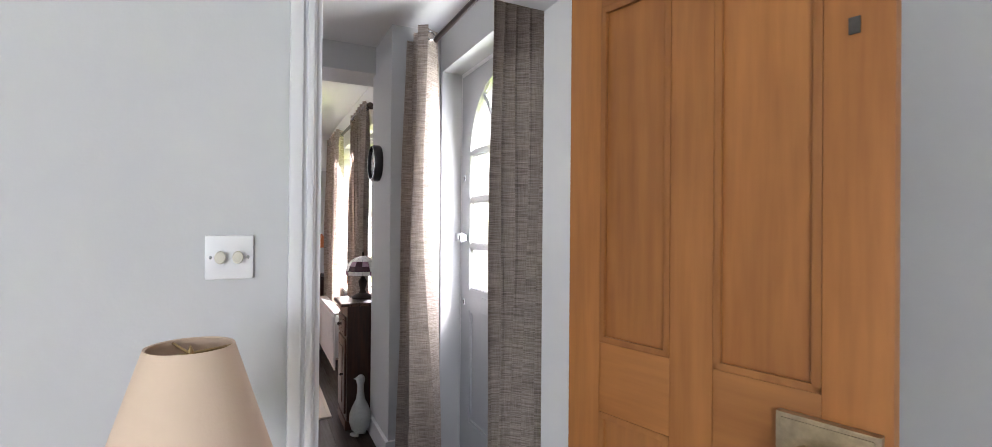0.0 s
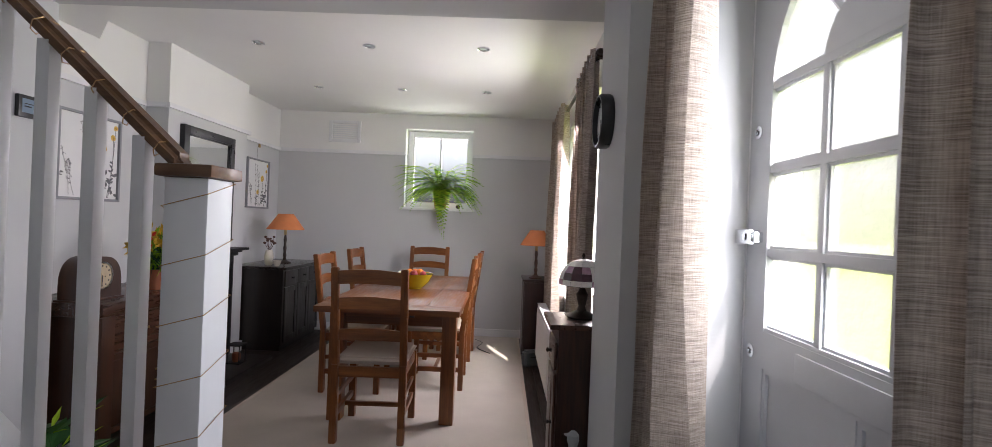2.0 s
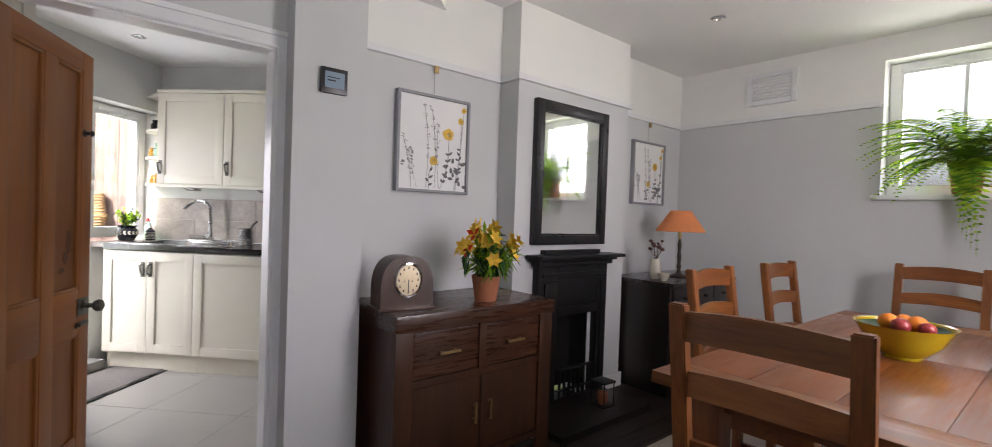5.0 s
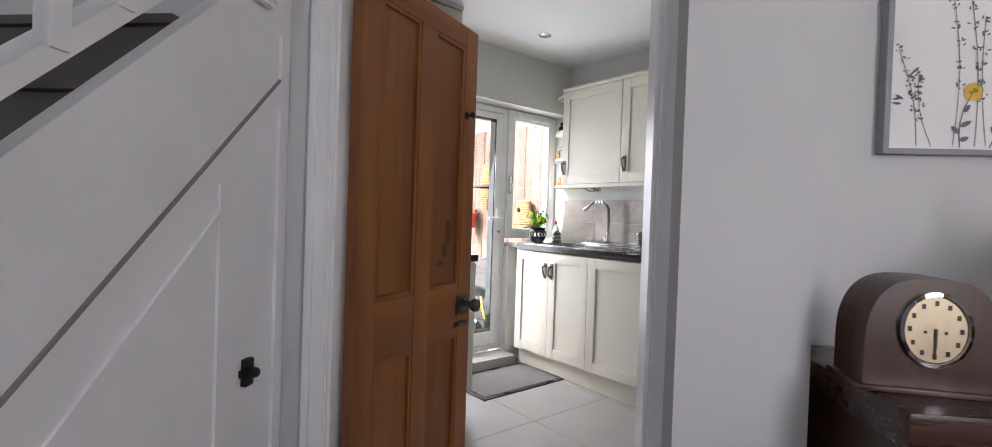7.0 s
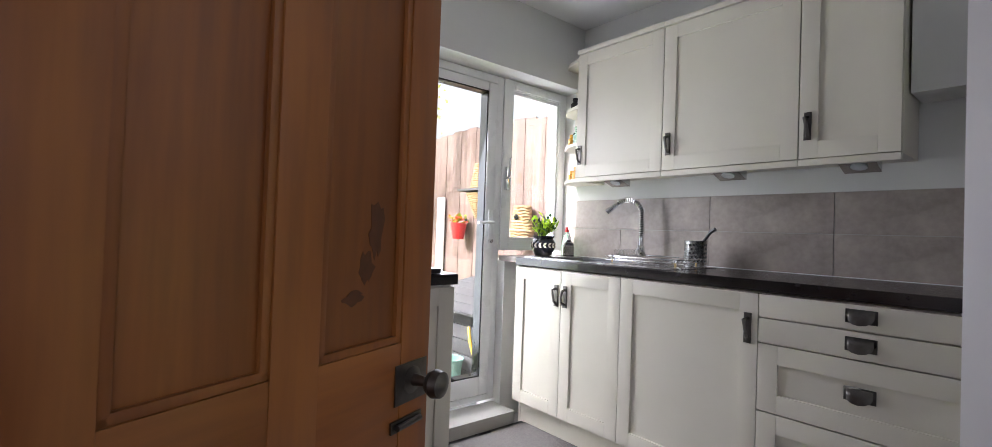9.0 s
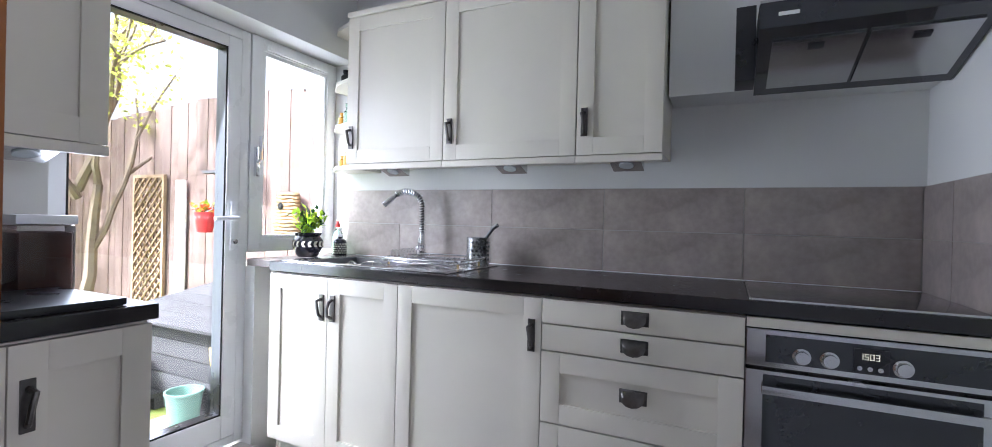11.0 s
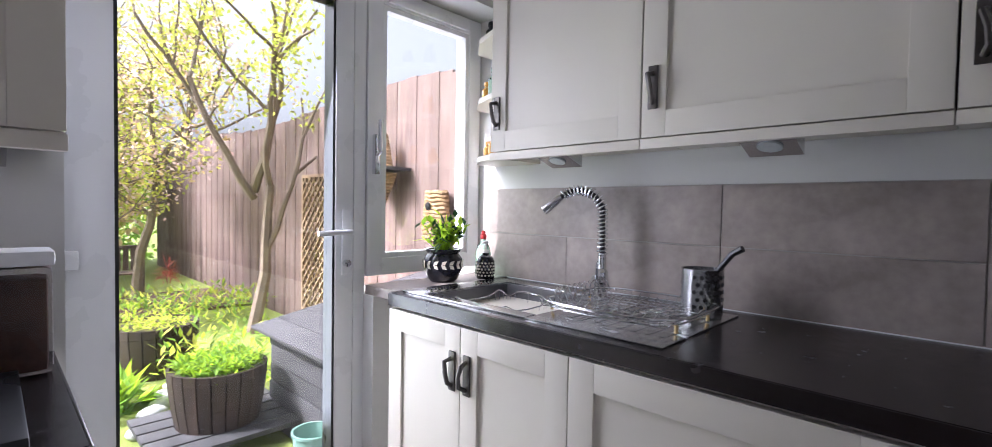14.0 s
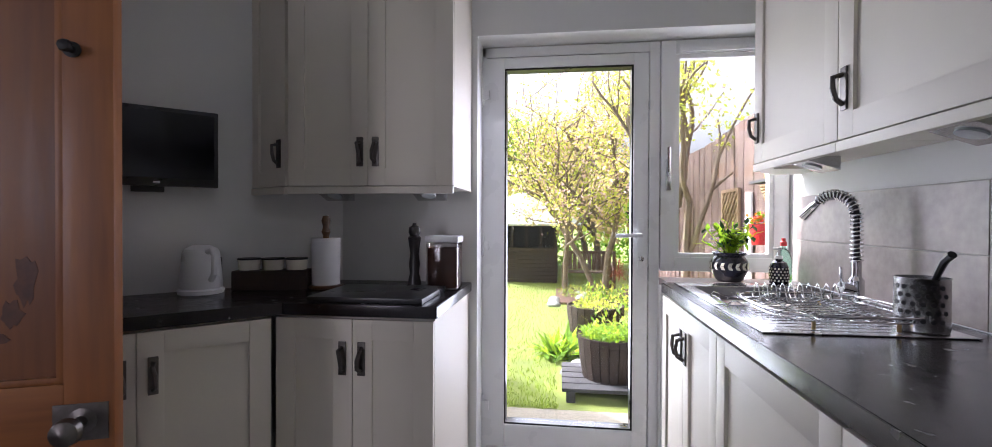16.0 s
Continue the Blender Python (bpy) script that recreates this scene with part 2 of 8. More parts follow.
M["curtain"] = weave("slub_linen", (0.19, 0.150, 0.125), (0.42, 0.350, 0.295), (0.68, 0.60, 0.53))
M["rug"] = plain("beige_rug", (0.52, 0.465, 0.40), 0.95, vary=0.10, scale=3, fine=260, bumps=0.7)
M["cushion"] = plain("cream_seat_cloth", (0.55, 0.48, 0.40), 0.9, vary=0.08, scale=9, fine=300, bumps=0.3)
M["worktop"] = plain("black_worktop", (0.014, 0.011, 0.011), 0.22, vary=0.35, scale=30, fine=220, bumps=0.03)
M["steel"] = plain("brushed_steel", (0.55, 0.55, 0.55), 0.22, 1.0, vary=0.08, scale=9, fine=300, bumps=0.03)
# darker, rougher copy of the steel: the bowl's inner shade is in the colour
M["sink_steel"] = plain("darkened_bowl_steel", (0.24, 0.24, 0.25), 0.42, 1.0, vary=0.12, scale=9, fine=300, bumps=0.05)
M["chrome"] = plain("chrome", (0.75, 0.76, 0.78), 0.08, 1.0, vary=0.03, bumps=0.0)
M["pewter"] = plain("dark_pewter", (0.13, 0.12, 0.11), 0.38, 1.0, vary=0.25, scale=40, bumps=0.2)
M["brass"] = plain("aged_brass", (0.50, 0.36, 0.17), 0.35, 1.0, vary=0.3, scale=25, bumps=0.1)
M["worn_brass"] = plain("worn_brass_plate", (0.50, 0.40, 0.26), 0.42, 0.8, vary=0.35, scale=30, bumps=0.2)
M["wall_tile"] = plain("taupe_wall_tile", (0.36, 0.31, 0.28), 0.38, vary=0.34, scale=7, fine=45, bumps=0.06, random_tint=0.08)
M["floor_tile"] = plain("grey_floor_tile", (0.42, 0.40, 0.37), 0.35, vary=0.08, scale=4, fine=70, bumps=0.05, random_tint=0.06)
M["grout"] = plain("pale_grout", (0.42, 0.40, 0.37), 0.9, vary=0.1)
M["pane"] = thin_glass("window_pane")
M["frosted"] = obscured_glass("obscured_glass", 0.5)
M["mirror"] = plain("mirror_silver", (0.90, 0.91, 0.91), 0.015, 1.0, vary=0.0, bumps=0.0)
M["oven_glass"] = plain("dark_oven_glass", (0.02, 0.022, 0.024), 0.04, vary=0.1, bumps=0.0, coat=0.5)
M["amber_led"], _t, _b = shader("amber_led")
_b.inputs["Emission Color"].default_value, _b.inputs["Emission Strength"].default_value = (0.9, 0.8, 0.5, 1), 0.12
M["door_grey"] = plain("pale_grey_door_paint", (0.50, 0.52, 0.55), 0.4, vary=0.04, scale=5, fine=80, bumps=0.08)

M["terracotta"] = plain("terracotta", (0.34, 0.12, 0.055), 0.8, vary=0.15, scale=12, bumps=0.2)
M["orange_shade"] = plain("orange_shade_cloth", (0.70, 0.24, 0.09), 0.85, vary=0.08, scale=12, fine=300, bumps=0.2)
M["cream_shade"] = plain("cream_shade_cloth", (0.74, 0.58, 0.44), 0.85, vary=0.04, scale=8, fine=300, bumps=0.15)
M["dark_bronze"] = plain("dark_bronze", (0.055, 0.04, 0.032), 0.4, 0.7, vary=0.3, scale=30, bumps=0.15)
M["router_grey"] = plain("grey_plastic", (0.18, 0.19, 0.2), 0.4, vary=0.05, bumps=0.03)
M["glass_milk"] = plain("milky_glass", (0.86, 0.82, 0.78), 0.2, vary=0.12, scale=40, bumps=0.1, coat=0.4)
M["glass_plum"] = plain("plum_glass", (0.07, 0.025, 0.04), 0.15, vary=0.3, scale=40, bumps=0.1, coat=0.4)
M["glass_lilac"] = plain("lilac_glass", (0.42, 0.25, 0.34), 0.2, vary=0.2, scale=40, bumps=0.1, coat=0.4)
M["pale_stone"] = plain("pale_stone", (0.42, 0.44, 0.43), 0.85, vary=0.2, scale=15, bumps=0.4)
M["grey_frame"] = plain("grey_picture_frame", (0.27, 0.28, 0.30), 0.5, vary=0.1, scale=20)
M["black_frame"] = plain("black_frame_wood", (0.010, 0.010, 0.011), 0.32, vary=0.2, scale=20, bumps=0.15)
M["paper"] = plain("picture_paper", (0.80, 0.80, 0.80), 0.6, vary=0.02, bumps=0.02)
M["ink_grey"] = plain("grey_ink", (0.16, 0.16, 0.17), 0.7, vary=0.3, scale=30, bumps=0)
M["flower_yellow"] = plain("painted_yellow", (0.75, 0.48, 0.08), 0.7, vary=0.15, scale=30, bumps=0)
M["flower_ochre"] = plain("painted_ochre", (0.45, 0.25, 0.04), 0.7, vary=0.15, scale=30, bumps=0)
M["screen_blue"] = plain("pale_blue_screen", (0.25, 0.33, 0.42), 0.15, vary=0.1, bumps=0)
M["clock_face"] = plain("pale_clock_face", (0.62, 0.64, 0.62), 0.5, vary=0.04, bumps=0.02)
M["silver_dial"] = plain("silver_dial", (0.46, 0.39, 0.27), 0.38, 0.8, vary=0.1, scale=30, bumps=0.02)
M["cream_plastic"] = plain("cream_plastic", (0.72, 0.69, 0.58), 0.4, vary=0.03, bumps=0.02)
M["frosted_lamp"] = plain("lamp_glass", (0.55, 0.60, 0.60), 0.15, vary=0.05, bumps=0.0)
M["ebony_x"] = wood("black_stained_wood_top", (0.008, 0.006, 0.006), (0.018, 0.012, 0.011), (0.035, 0.023, 0.018), "x", 0.25, 9, coat=0.5)
M["mahogany_y"] = wood("mahogany_top", (0.03, 0.012, 0.008), (0.075, 0.03, 0.018), (0.13, 0.055, 0.03), "y", 0.3, 9, coat=0.4)



def foliage(name, colour, through=0.35, rough=0.5):
    """Leaf: lets light through, tint varies from leaf to leaf."""
    m, t, b = shader(name)
    geo = t.nodes.new("ShaderNodeNewGeometry")
    dark, light = tuple(v * 0.6 for v in colour), tuple(min(1, v * 1.45) for v in colour)
    col = ramp(t, geo.outputs["Random Per Island"], [(0, dark), (0.5, colour), (1, light)])
    t.links.new(col, b.inputs["Base Color"])
    b.inputs["Roughness"].default_value = rough
    b.inputs["Specular IOR Level"].default_value = 0.12
    tr, mix = t.nodes.new("ShaderNodeBsdfTranslucent"), t.nodes.new("ShaderNodeMixShader")
    t.links.new(col, tr.inputs[0])
    mix.inputs[0].default_value = through
    t.links.new(b.outputs[0], mix.inputs[1])
    t.links.new(tr.outputs[0], mix.inputs[2])
    t.links.new(mix.outputs[0], t.nodes["Material Output"].inputs[0])
    return m


M["fern_light"] = foliage("fern_light", (0.44, 0.62, 0.05), 0.6, 0.8)
M["fern_mid"] = foliage("fern_mid", (0.25, 0.44, 0.035), 0.6, 0.8)
M["fern_dark"] = foliage("fern_dark", (0.12, 0.28, 0.03), 0.5, 0.8)
M["leaf_deep"] = foliage("deep_green_leaf", (0.03, 0.085, 0.025), 0.2, 0.35)
M["bloom_yellow"] = foliage("yellow_petal", (0.80, 0.50, 0.06), 0.3)
M["bloom_red"] = foliage("red_petal", (0.55, 0.05, 0.02), 0.3)
M["stair_carpet"] = plain("stair_carpet", (0.10, 0.09, 0.085), 0.95, vary=0.2, fine=260, bumps=0.6)
# dark grey that stands in for the shade in a panelling groove
M["shadow_line"] = plain("painted_groove_shadow", (0.22, 0.21, 0.20), 0.6, vary=0.1)
M["copper_wire"] = plain("copper_wire", (0.45, 0.28, 0.14), 0.35, 1.0, vary=0.1, bumps=0)
M["mustard"] = plain("mustard_glaze", (0.48, 0.36, 0.012), 0.15, vary=0.12, scale=14, bumps=0.05, coat=0.6)
M["orange_fruit"] = plain("orange_peel", (0.75, 0.22, 0.02), 0.45, vary=0.1, scale=20, fine=240, bumps=0.4)
M["red_fruit"] = plain("red_apple_skin", (0.36, 0.04, 0.04), 0.3, vary=0.3, scale=20, bumps=0.05)
M["cream_ceramic"] = plain("cream_ceramic", (0.66, 0.62, 0.52), 0.25, vary=0.06, scale=14, bumps=0.05)
M["dried_brown"] = plain("dried_brown", (0.11, 0.055, 0.04), 0.9, vary=0.35, scale=40, bumps=0.4)
M["orange_glaze"] = plain("orange_glaze", (0.72, 0.28, 0.05), 0.25, vary=0.1, scale=14)
M["navy_glaze"] = plain("dark_navy_glaze", (0.015, 0.016, 0.028), 0.15, vary=0.2, scale=14, bumps=0.03, coat=0.4)
M["red_plastic"] = plain("red_plastic", (0.60, 0.03, 0.03), 0.35, vary=0.05, bumps=0.02)
M["green_bottle"] = glass("green_tinted_plastic", (0.55, 0.85, 0.70), 0.05)
M["amber_glass"] = plain("amber_glaze", (0.62, 0.30, 0.03), 0.15, vary=0.15, scale=20, coat=0.5, bumps=0)
M["smoke_glass"] = glass("clear_plastic", (0.80, 0.76, 0.75), 0.03)
M["tv_glass"] = plain("black_screen", (0.004, 0.004, 0.005), 0.12, vary=0.05, bumps=0)
M["wicker"] = plain("dark_wicker", (0.035, 0.02, 0.014), 0.7, vary=0.4, scale=60, fine=160, bumps=0.8)
M["mat_grey"] = plain("speckled_mat", (0.20, 0.18, 0.17), 0.95, vary=0.45, scale=160, fine=400, bumps=0.8)

M["lawn"] = plain("lawn_soil_grass", (0.22, 0.27, 0.055), 0.9, vary=0.4, scale=3, fine=60, bumps=0.8)
M["grass_blade"] = foliage("grass_blade", (0.30, 0.42, 0.05))
M["gravel"] = plain("gravel", (0.36, 0.32, 0.26), 0.9, vary=0.35, scale=50, fine=120, bumps=1.0)
M["fence_wood"] = wood("weathered_brown_fence", (0.11, 0.068, 0.058), (0.20, 0.132, 0.115), (0.30, 0.21, 0.188), "z", 0.8, 9, coat=0.0)
M["fence_grey"] = wood("weathered_grey_plank", (0.036, 0.035, 0.040), (0.078, 0.075, 0.084), (0.125, 0.12, 0.13), "y", 0.85, 9, coat=0.0)
M["trellis_wood"] = wood("trellis_wood", (0.22, 0.14, 0.08), (0.38, 0.26, 0.16), (0.50, 0.36, 0.24), "z", 0.8, 9, coat=0.0)
M["barrel_wood"] = wood("dark_barrel_oak", (0.025, 0.015, 0.011), (0.055, 0.034, 0.025), (0.10, 0.065, 0.048), "z", 0.75, 9, coat=0.0)
M["barrel_iron"] = plain("rusty_hoop", (0.07, 0.05, 0.042), 0.7, 0.3, vary=0.35, scale=20, bumps=0.3)
M["bench_wood"] = wood("weathered_bench", (0.07, 0.045, 0.033), (0.14, 0.095, 0.07), (0.22, 0.155, 0.12), "x", 0.8, 9, coat=0.0)
M["straw"] = plain("straw", (0.34, 0.22, 0.11), 0.9, vary=0.4, scale=30, fine=160, bumps=0.9)
M["mint"] = plain("mint_plastic", (0.20, 0.35, 0.30), 0.4, vary=0.05, bumps=0.02)
M["hose_yellow"] = plain("yellow_hose", (0.60, 0.38, 0.04), 0.4, vary=0.08, bumps=0.02)
M["bark"] = plain("tree_bark", (0.20, 0.15, 0.11), 0.9, vary=0.4, scale=9, fine=50, bumps=0.9)
M["spring_leaf"] = foliage("spring_leaf", (0.52, 0.60, 0.10), 0.55)
M["garden_green"] = foliage("garden_green", (0.22, 0.38, 0.06), 0.45)
M["garden_yellow"] = foliage("garden_yellow_leaf", (0.62, 0.62, 0.12), 0.55)
M["blossom_pink"] = foliage("pink_blossom", (0.82, 0.58, 0.58), 0.5)
M["blossom_orange"] = foliage("orange_young_leaf", (0.76, 0.56, 0.30), 0.5)
M["bloom_orange"] = foliage("orange_petal", (0.75, 0.25, 0.03), 0.3)
M["bloom_rust"] = foliage("rust_flower", (0.25, 0.06, 0.04), 0.2)
M["brick_red"] = plain("red_brick", (0.30, 0.14, 0.10), 0.9, vary=0.2, scale=8)
M["roof_red"] = plain("red_roof_tile", (0.30, 0.13, 0.09), 0.85, vary=0.3, scale=4, fine=20, bumps=0.5)


# ---- building helpers ----
def box(bm, x0, x1, y0, y1, z0, z1, bev=0.0, mat=0):
    m = Matrix.Translation(((x0 + x1) / 2, (y0 + y1) / 2, (z0 + z1) / 2)) @ Matrix.Diagonal((abs(x1 - x0), abs(y1 - y0), abs(z1 - z0), 1))
    r = bmesh.ops.create_cube(bm, size=1, matrix=m)
    faces = {f for v in r["verts"] for f in v.link_faces}
    for f in faces:
        f.material_index = mat
    if bev:
        edges = list({e for f in faces for e in f.edges})
        out = bmesh.ops.bevel(bm, geom=edges, offset=bev, segments=2, affect="EDGES", profile=0.7)
        for f in out["faces"]:
            f.material_index = mat
    return r["verts"]


def rod(bm, p, q, r0, r1=None, n=12, caps=True):
    p, q = Vector(p), Vector(q)
    d = q - p
    m = Matrix.Translation((p + q) / 2) @ d.to_track_quat("Z", "Y").to_matrix().to_4x4()
    bmesh.ops.create_cone(bm, cap_ends=caps, segments=n, radius1=r0, radius2=r0 if r1 is None else r1, depth=d.length, matrix=m)


def lathe(bm, profile, n=24, at=(0, 0, 0), m=None):
    """Turn a profile of (radius, height) round the upright axis."""
    m = m or Matrix.Translation(at)
    rings = []
    for r, z in profile:
        rings.append([bm.verts.new(m @ Vector((max(r, 0.0004) * math.cos(2 * math.pi * k / n), max(r, 0.0004) * math.sin(2 * math.pi * k / n), z))) for k in range(n)])
    for a, b in zip(rings, rings[1:]):
        for k in range(n):
            bm.faces.new((a[k], a[(k + 1) % n], b[(k + 1) % n], b[k]))
    if profile[0][0] > 0.001:
        bm.faces.new(list(reversed(rings[0])))
    if profile[-1][0] > 0.001:
        bm.faces.new(rings[-1])


def tube(bm, pts, r, n=8, r1=None):
    """A round bar along points."""
    pts = [Vector(p) for p in pts]
    rings = []
    side = None
    for i, p in enumerate(pts):
        d = (pts[min(i + 1, len(pts) - 1)] - pts[max(i - 1, 0)]).normalized()
        if side is None:
            side = d.orthogonal().normalized()
        side = (side - d * side.dot(d)).normalized()
        up = d.cross(side)
        rr = r if r1 is None else r + (r1 - r) * i / (len(pts) - 1)
        rings.append([bm.verts.new(p + rr * (math.cos(2 * math.pi * k / n) * side + math.sin(2 * math.pi * k / n) * up)) for k in range(n)])
    for a, b in zip(rings, rings[1:]):
        for k in range(n):
            bm.faces.new((a[k], a[(k + 1) % n], b[(k + 1) % n], b[k]))
    bm.faces.new(list(reversed(rings[0])))
    bm.faces.new(rings[-1])


def prism(bm, outline, z0, z1, m=None, mat=0):
    """An outline in (x, y) drawn up from z0 to z1, then placed by m."""
    m = m or Matrix.Identity(4)
    lo = [bm.verts.new(m @ Vector((x, y, z0))) for x, y in outline]
    hi = [bm.verts.new(m @ Vector((x, y, z1))) for x, y in outline]
    fs = [bm.faces.new(list(reversed(lo))), bm.faces.new(hi)]
    n = len(lo)
    fs += [bm.faces.new((lo[k], lo[(k + 1) % n], hi[(k + 1) % n], hi[k])) for k in range(n)]
    for f in fs:
        f.material_index = mat


def ball(bm, at, r, squash=(1, 1, 1), sub=2):
    bmesh.ops.create_icosphere(bm, subdivisions=sub, radius=r, matrix=Matrix.Translation(at) @ Matrix.Diagonal((*squash, 1)))


def mesh(name, bm, mats, smooth=True):
    bmesh.ops.recalc_face_normals(bm, faces=bm.faces[:])
    me = bpy.data.meshes.new(name)
    bm.to_mesh(me)
    bm.free()
    for k in mats if isinstance(mats, (list, tuple)) else [mats]:
        me.materials.append(M[k])
    if smooth:
        me.shade_smooth()
        me.set_sharp_from_angle(angle=radians(35))
    return me


def thing(name, m, label, category, group="", kind=""):
    ob = new(name)
    ob.empty_display_size = 0.1
    ob.matrix_world = m
    return tagged(ob, label, category, group, kind)


def part(name, bm, material, parent, label="", m=None):
    ob = new(name, mesh(name, bm, material))
    ob.parent = parent
    if m is not None:
        ob.matrix_basis = m
    if label:
        ob["label"] = label
    return ob


def shared(name, me, parent, m):
    ob = new(name, me)
    ob.parent = parent
    ob.matrix_basis = m
    return ob


def solid(name, bm, material, m, label, category, kind="", group=""):
    ob = new(name, mesh(name, bm, material))
    ob.matrix_world = m
    return tagged(ob, label, category, group, kind)


def boxes(*items, bev=0.0):
    bm = bmesh.new()
    for it in items:
        box(bm, *it[:6], bev=bev, mat=it[6] if len(it) > 6 else 0)
    return bm


def at(x, y, z, rz=0):
    return pose(x, y, z, 0, 0, rz)


# ---- structure: dining room, hall, living room (across, along, up) ----
CEIL, RAIL = 2.54, 2.085
PW, TOP = "grey_wall", "white_wall"


def structure(name, items, mats, frm, label, category="wall"):
    return solid(name, boxes(*items), mats, frm, label, category, "structure")


def two_tone(x0, x1, y0, y1, z0, z1):
    """A wall box, white above the picture rail."""
    if z0 >= RAIL:
        return [(x0, x1, y0, y1, z0, z1, 1)]
    if z1 <= RAIL:
        return [(x0, x1, y0, y1, z0, z1, 0)]
    return [(x0, x1, y0, y1, z0, RAIL, 0), (x0, x1, y0, y1, RAIL, z1, 1)]


structure("wall_fireplace", two_tone(-1.99, -1.94, 3.035, 4.45, 0, CEIL) + two_tone(-1.99, -1.94, 4.78, 6.45, 0, CEIL)
          + two_tone(-1.99, -1.94, 4.45, 4.78, 0.68, CEIL), [PW, TOP], D, "pale grey plastered wall, white above the picture rail")
structure("chimney_breast", two_tone(-1.94, -1.77, 4.065, 4.45, 0, CEIL) + two_tone(-1.94, -1.77, 4.78, 5.164, 0, CEIL)
          + two_tone(-1.94, -1.77, 4.45, 4.78, 0.68, CEIL), [PW, TOP], D, "shallow grey chimney breast, white above the rail")
structure("wall_end", two_tone(-1.94, -0.46, 6.20, 6.45, 0, CEIL) + two_tone(0.32, 1.50, 6.20, 6.45, 0, CEIL)
          + two_tone(-0.46, 0.32, 6.20, 6.45, 0, 1.44) + two_tone(-0.46, 0.32, 6.20, 6.45, 2.375, CEIL), [PW, TOP], D,
          "pale grey end wall with a small window")
structure("wall_front", two_tone(1.29, 1.50, 2.80, 3.50, 0, CEIL) + two_tone(1.29, 1.50, 5.00, 6.20, 0, CEIL)
          + two_tone(1.29, 1.50, 3.50, 5.00, 0, 0.72) + two_tone(1.29, 1.50, 3.50, 5.00, 2.20, CEIL), [PW, TOP], D,
          "pale grey front wall with a curtained window")
structure("pier_front", [(1.14, 1.75, 2.30, 2.80, 0, CEIL)], PW, D, "grey plastered pier beside the front door")
structure("pier_kitchen", [(-1.86, -1.65, 2.72, 3.035, 0, CEIL), (-1.99, -1.86, 3.0, 3.035, 0, CEIL)], PW, D, "grey plastered pier beside the kitchen doorway")
structure("beam", [(-1.65, 1.14, 2.72, 3.035, 2.365, CEIL), (1.14, 1.29, 2.80, 3.035, 2.365, CEIL)], PW, D, "grey plastered beam between hall and dining room", "beam")
structure("wall_hall_front", [(1.44, 1.75, 0.56, 1.20, 0, CEIL), (1.44, 1.75, 2.265, 2.30, 0, CEIL), (1.44, 1.75, 1.20, 2.265, 2.295, CEIL)],
          PW, D, "pale grey hall wall round the front door")
structure("wall_living", [(-3.5, 0.518, 0.42, 0.56, 0, CEIL), (1.138, 1.85, 0.42, 0.56, 0, CEIL), (0.518, 1.138, 0.42, 0.56, 1.96, CEIL)],
          PW, D, "pale grey wall between living room and hall")
structure("wall_kitchen_door", [(-1.86, -1.76, 0.56, 1.76, 0, CEIL), (-1.86, -1.76, 2.70, 2.72, 0, CEIL), (-1.86, -1.76, 1.76, 2.70, 1.93, CEIL)],
          PW, D, "pale grey hall wall with the kitchen doorway")
structure("wall_living_front", [(1.65, 1.85, -3.6, 0.42, 0, CEIL)],
          PW, D, "pale grey living room wall behind the open door")
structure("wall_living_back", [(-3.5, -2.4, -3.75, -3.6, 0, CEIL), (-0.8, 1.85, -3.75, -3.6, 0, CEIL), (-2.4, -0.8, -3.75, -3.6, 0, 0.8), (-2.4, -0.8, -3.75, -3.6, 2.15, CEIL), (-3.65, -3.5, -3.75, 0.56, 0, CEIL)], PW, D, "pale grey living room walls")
structure("ceiling", [(-2.06, 1.65, 0.56, 6.45, CEIL, CEIL + 0.15), (-3.65, 1.85, -3.75, 0.56, CEIL, CEIL + 0.15)], "ceiling", D,
          "white plastered ceiling", "ceiling")
structure("subfloor", [(-2.0, 1.65, 0.42, 6.45, -0.12, -0.022), (-3.65, 1.85, -3.75, 0.42, -0.12, -0.022)], "soot", D, "dark floor under the boards", "floor")

# ---- structure: kitchen ----
KC = 2.40
structure("wall_sink", [(-5.20, -5.055, -1.75, 1.05, 0, KC)], "kitchen_wall", K, "white kitchen wall behind the sink")
structure("wall_garden", [(-3.70, -2.6, -1.75, -1.45, 0, KC), (-5.055, -3.70, -1.75, -1.45, 2.00, KC), (-5.055, -4.50, -1.75, -1.53, 0, 0.905)],
          "kitchen_wall", K, "white kitchen wall with the garden door and window")
structure("wall_kitchen_end", [(-5.20, -4.45, 1.05, 1.2, 0, KC)], "kitchen_wall", K, "white kitchen end wall")
structure("wall_television", [(-3.25, -1.86, 1.03, 1.15, 0, KC)], "kitchen_wall", D, "white kitchen wall with a television")
structure("kitchen_ceiling", [(-5.2, -1.9, -1.75, 1.2, KC, KC + 0.1)], "ceiling", K, "white kitchen ceiling", "ceiling")
structure("bulkhead", [(-5.055, -4.86, 0.235, 1.05, 1.62, KC)], "kitchen_wall", K, "white boxed-in bulkhead above the hob", "bulkhead")


# ---- doors and windows ----
UPRIGHT = Matrix(((1, 0, 0, 0), (0, 0, -1, 0), (0, 1, 0, 0), (0, 0, 0, 1)))   # outline (x, y) stands up as (x, z)

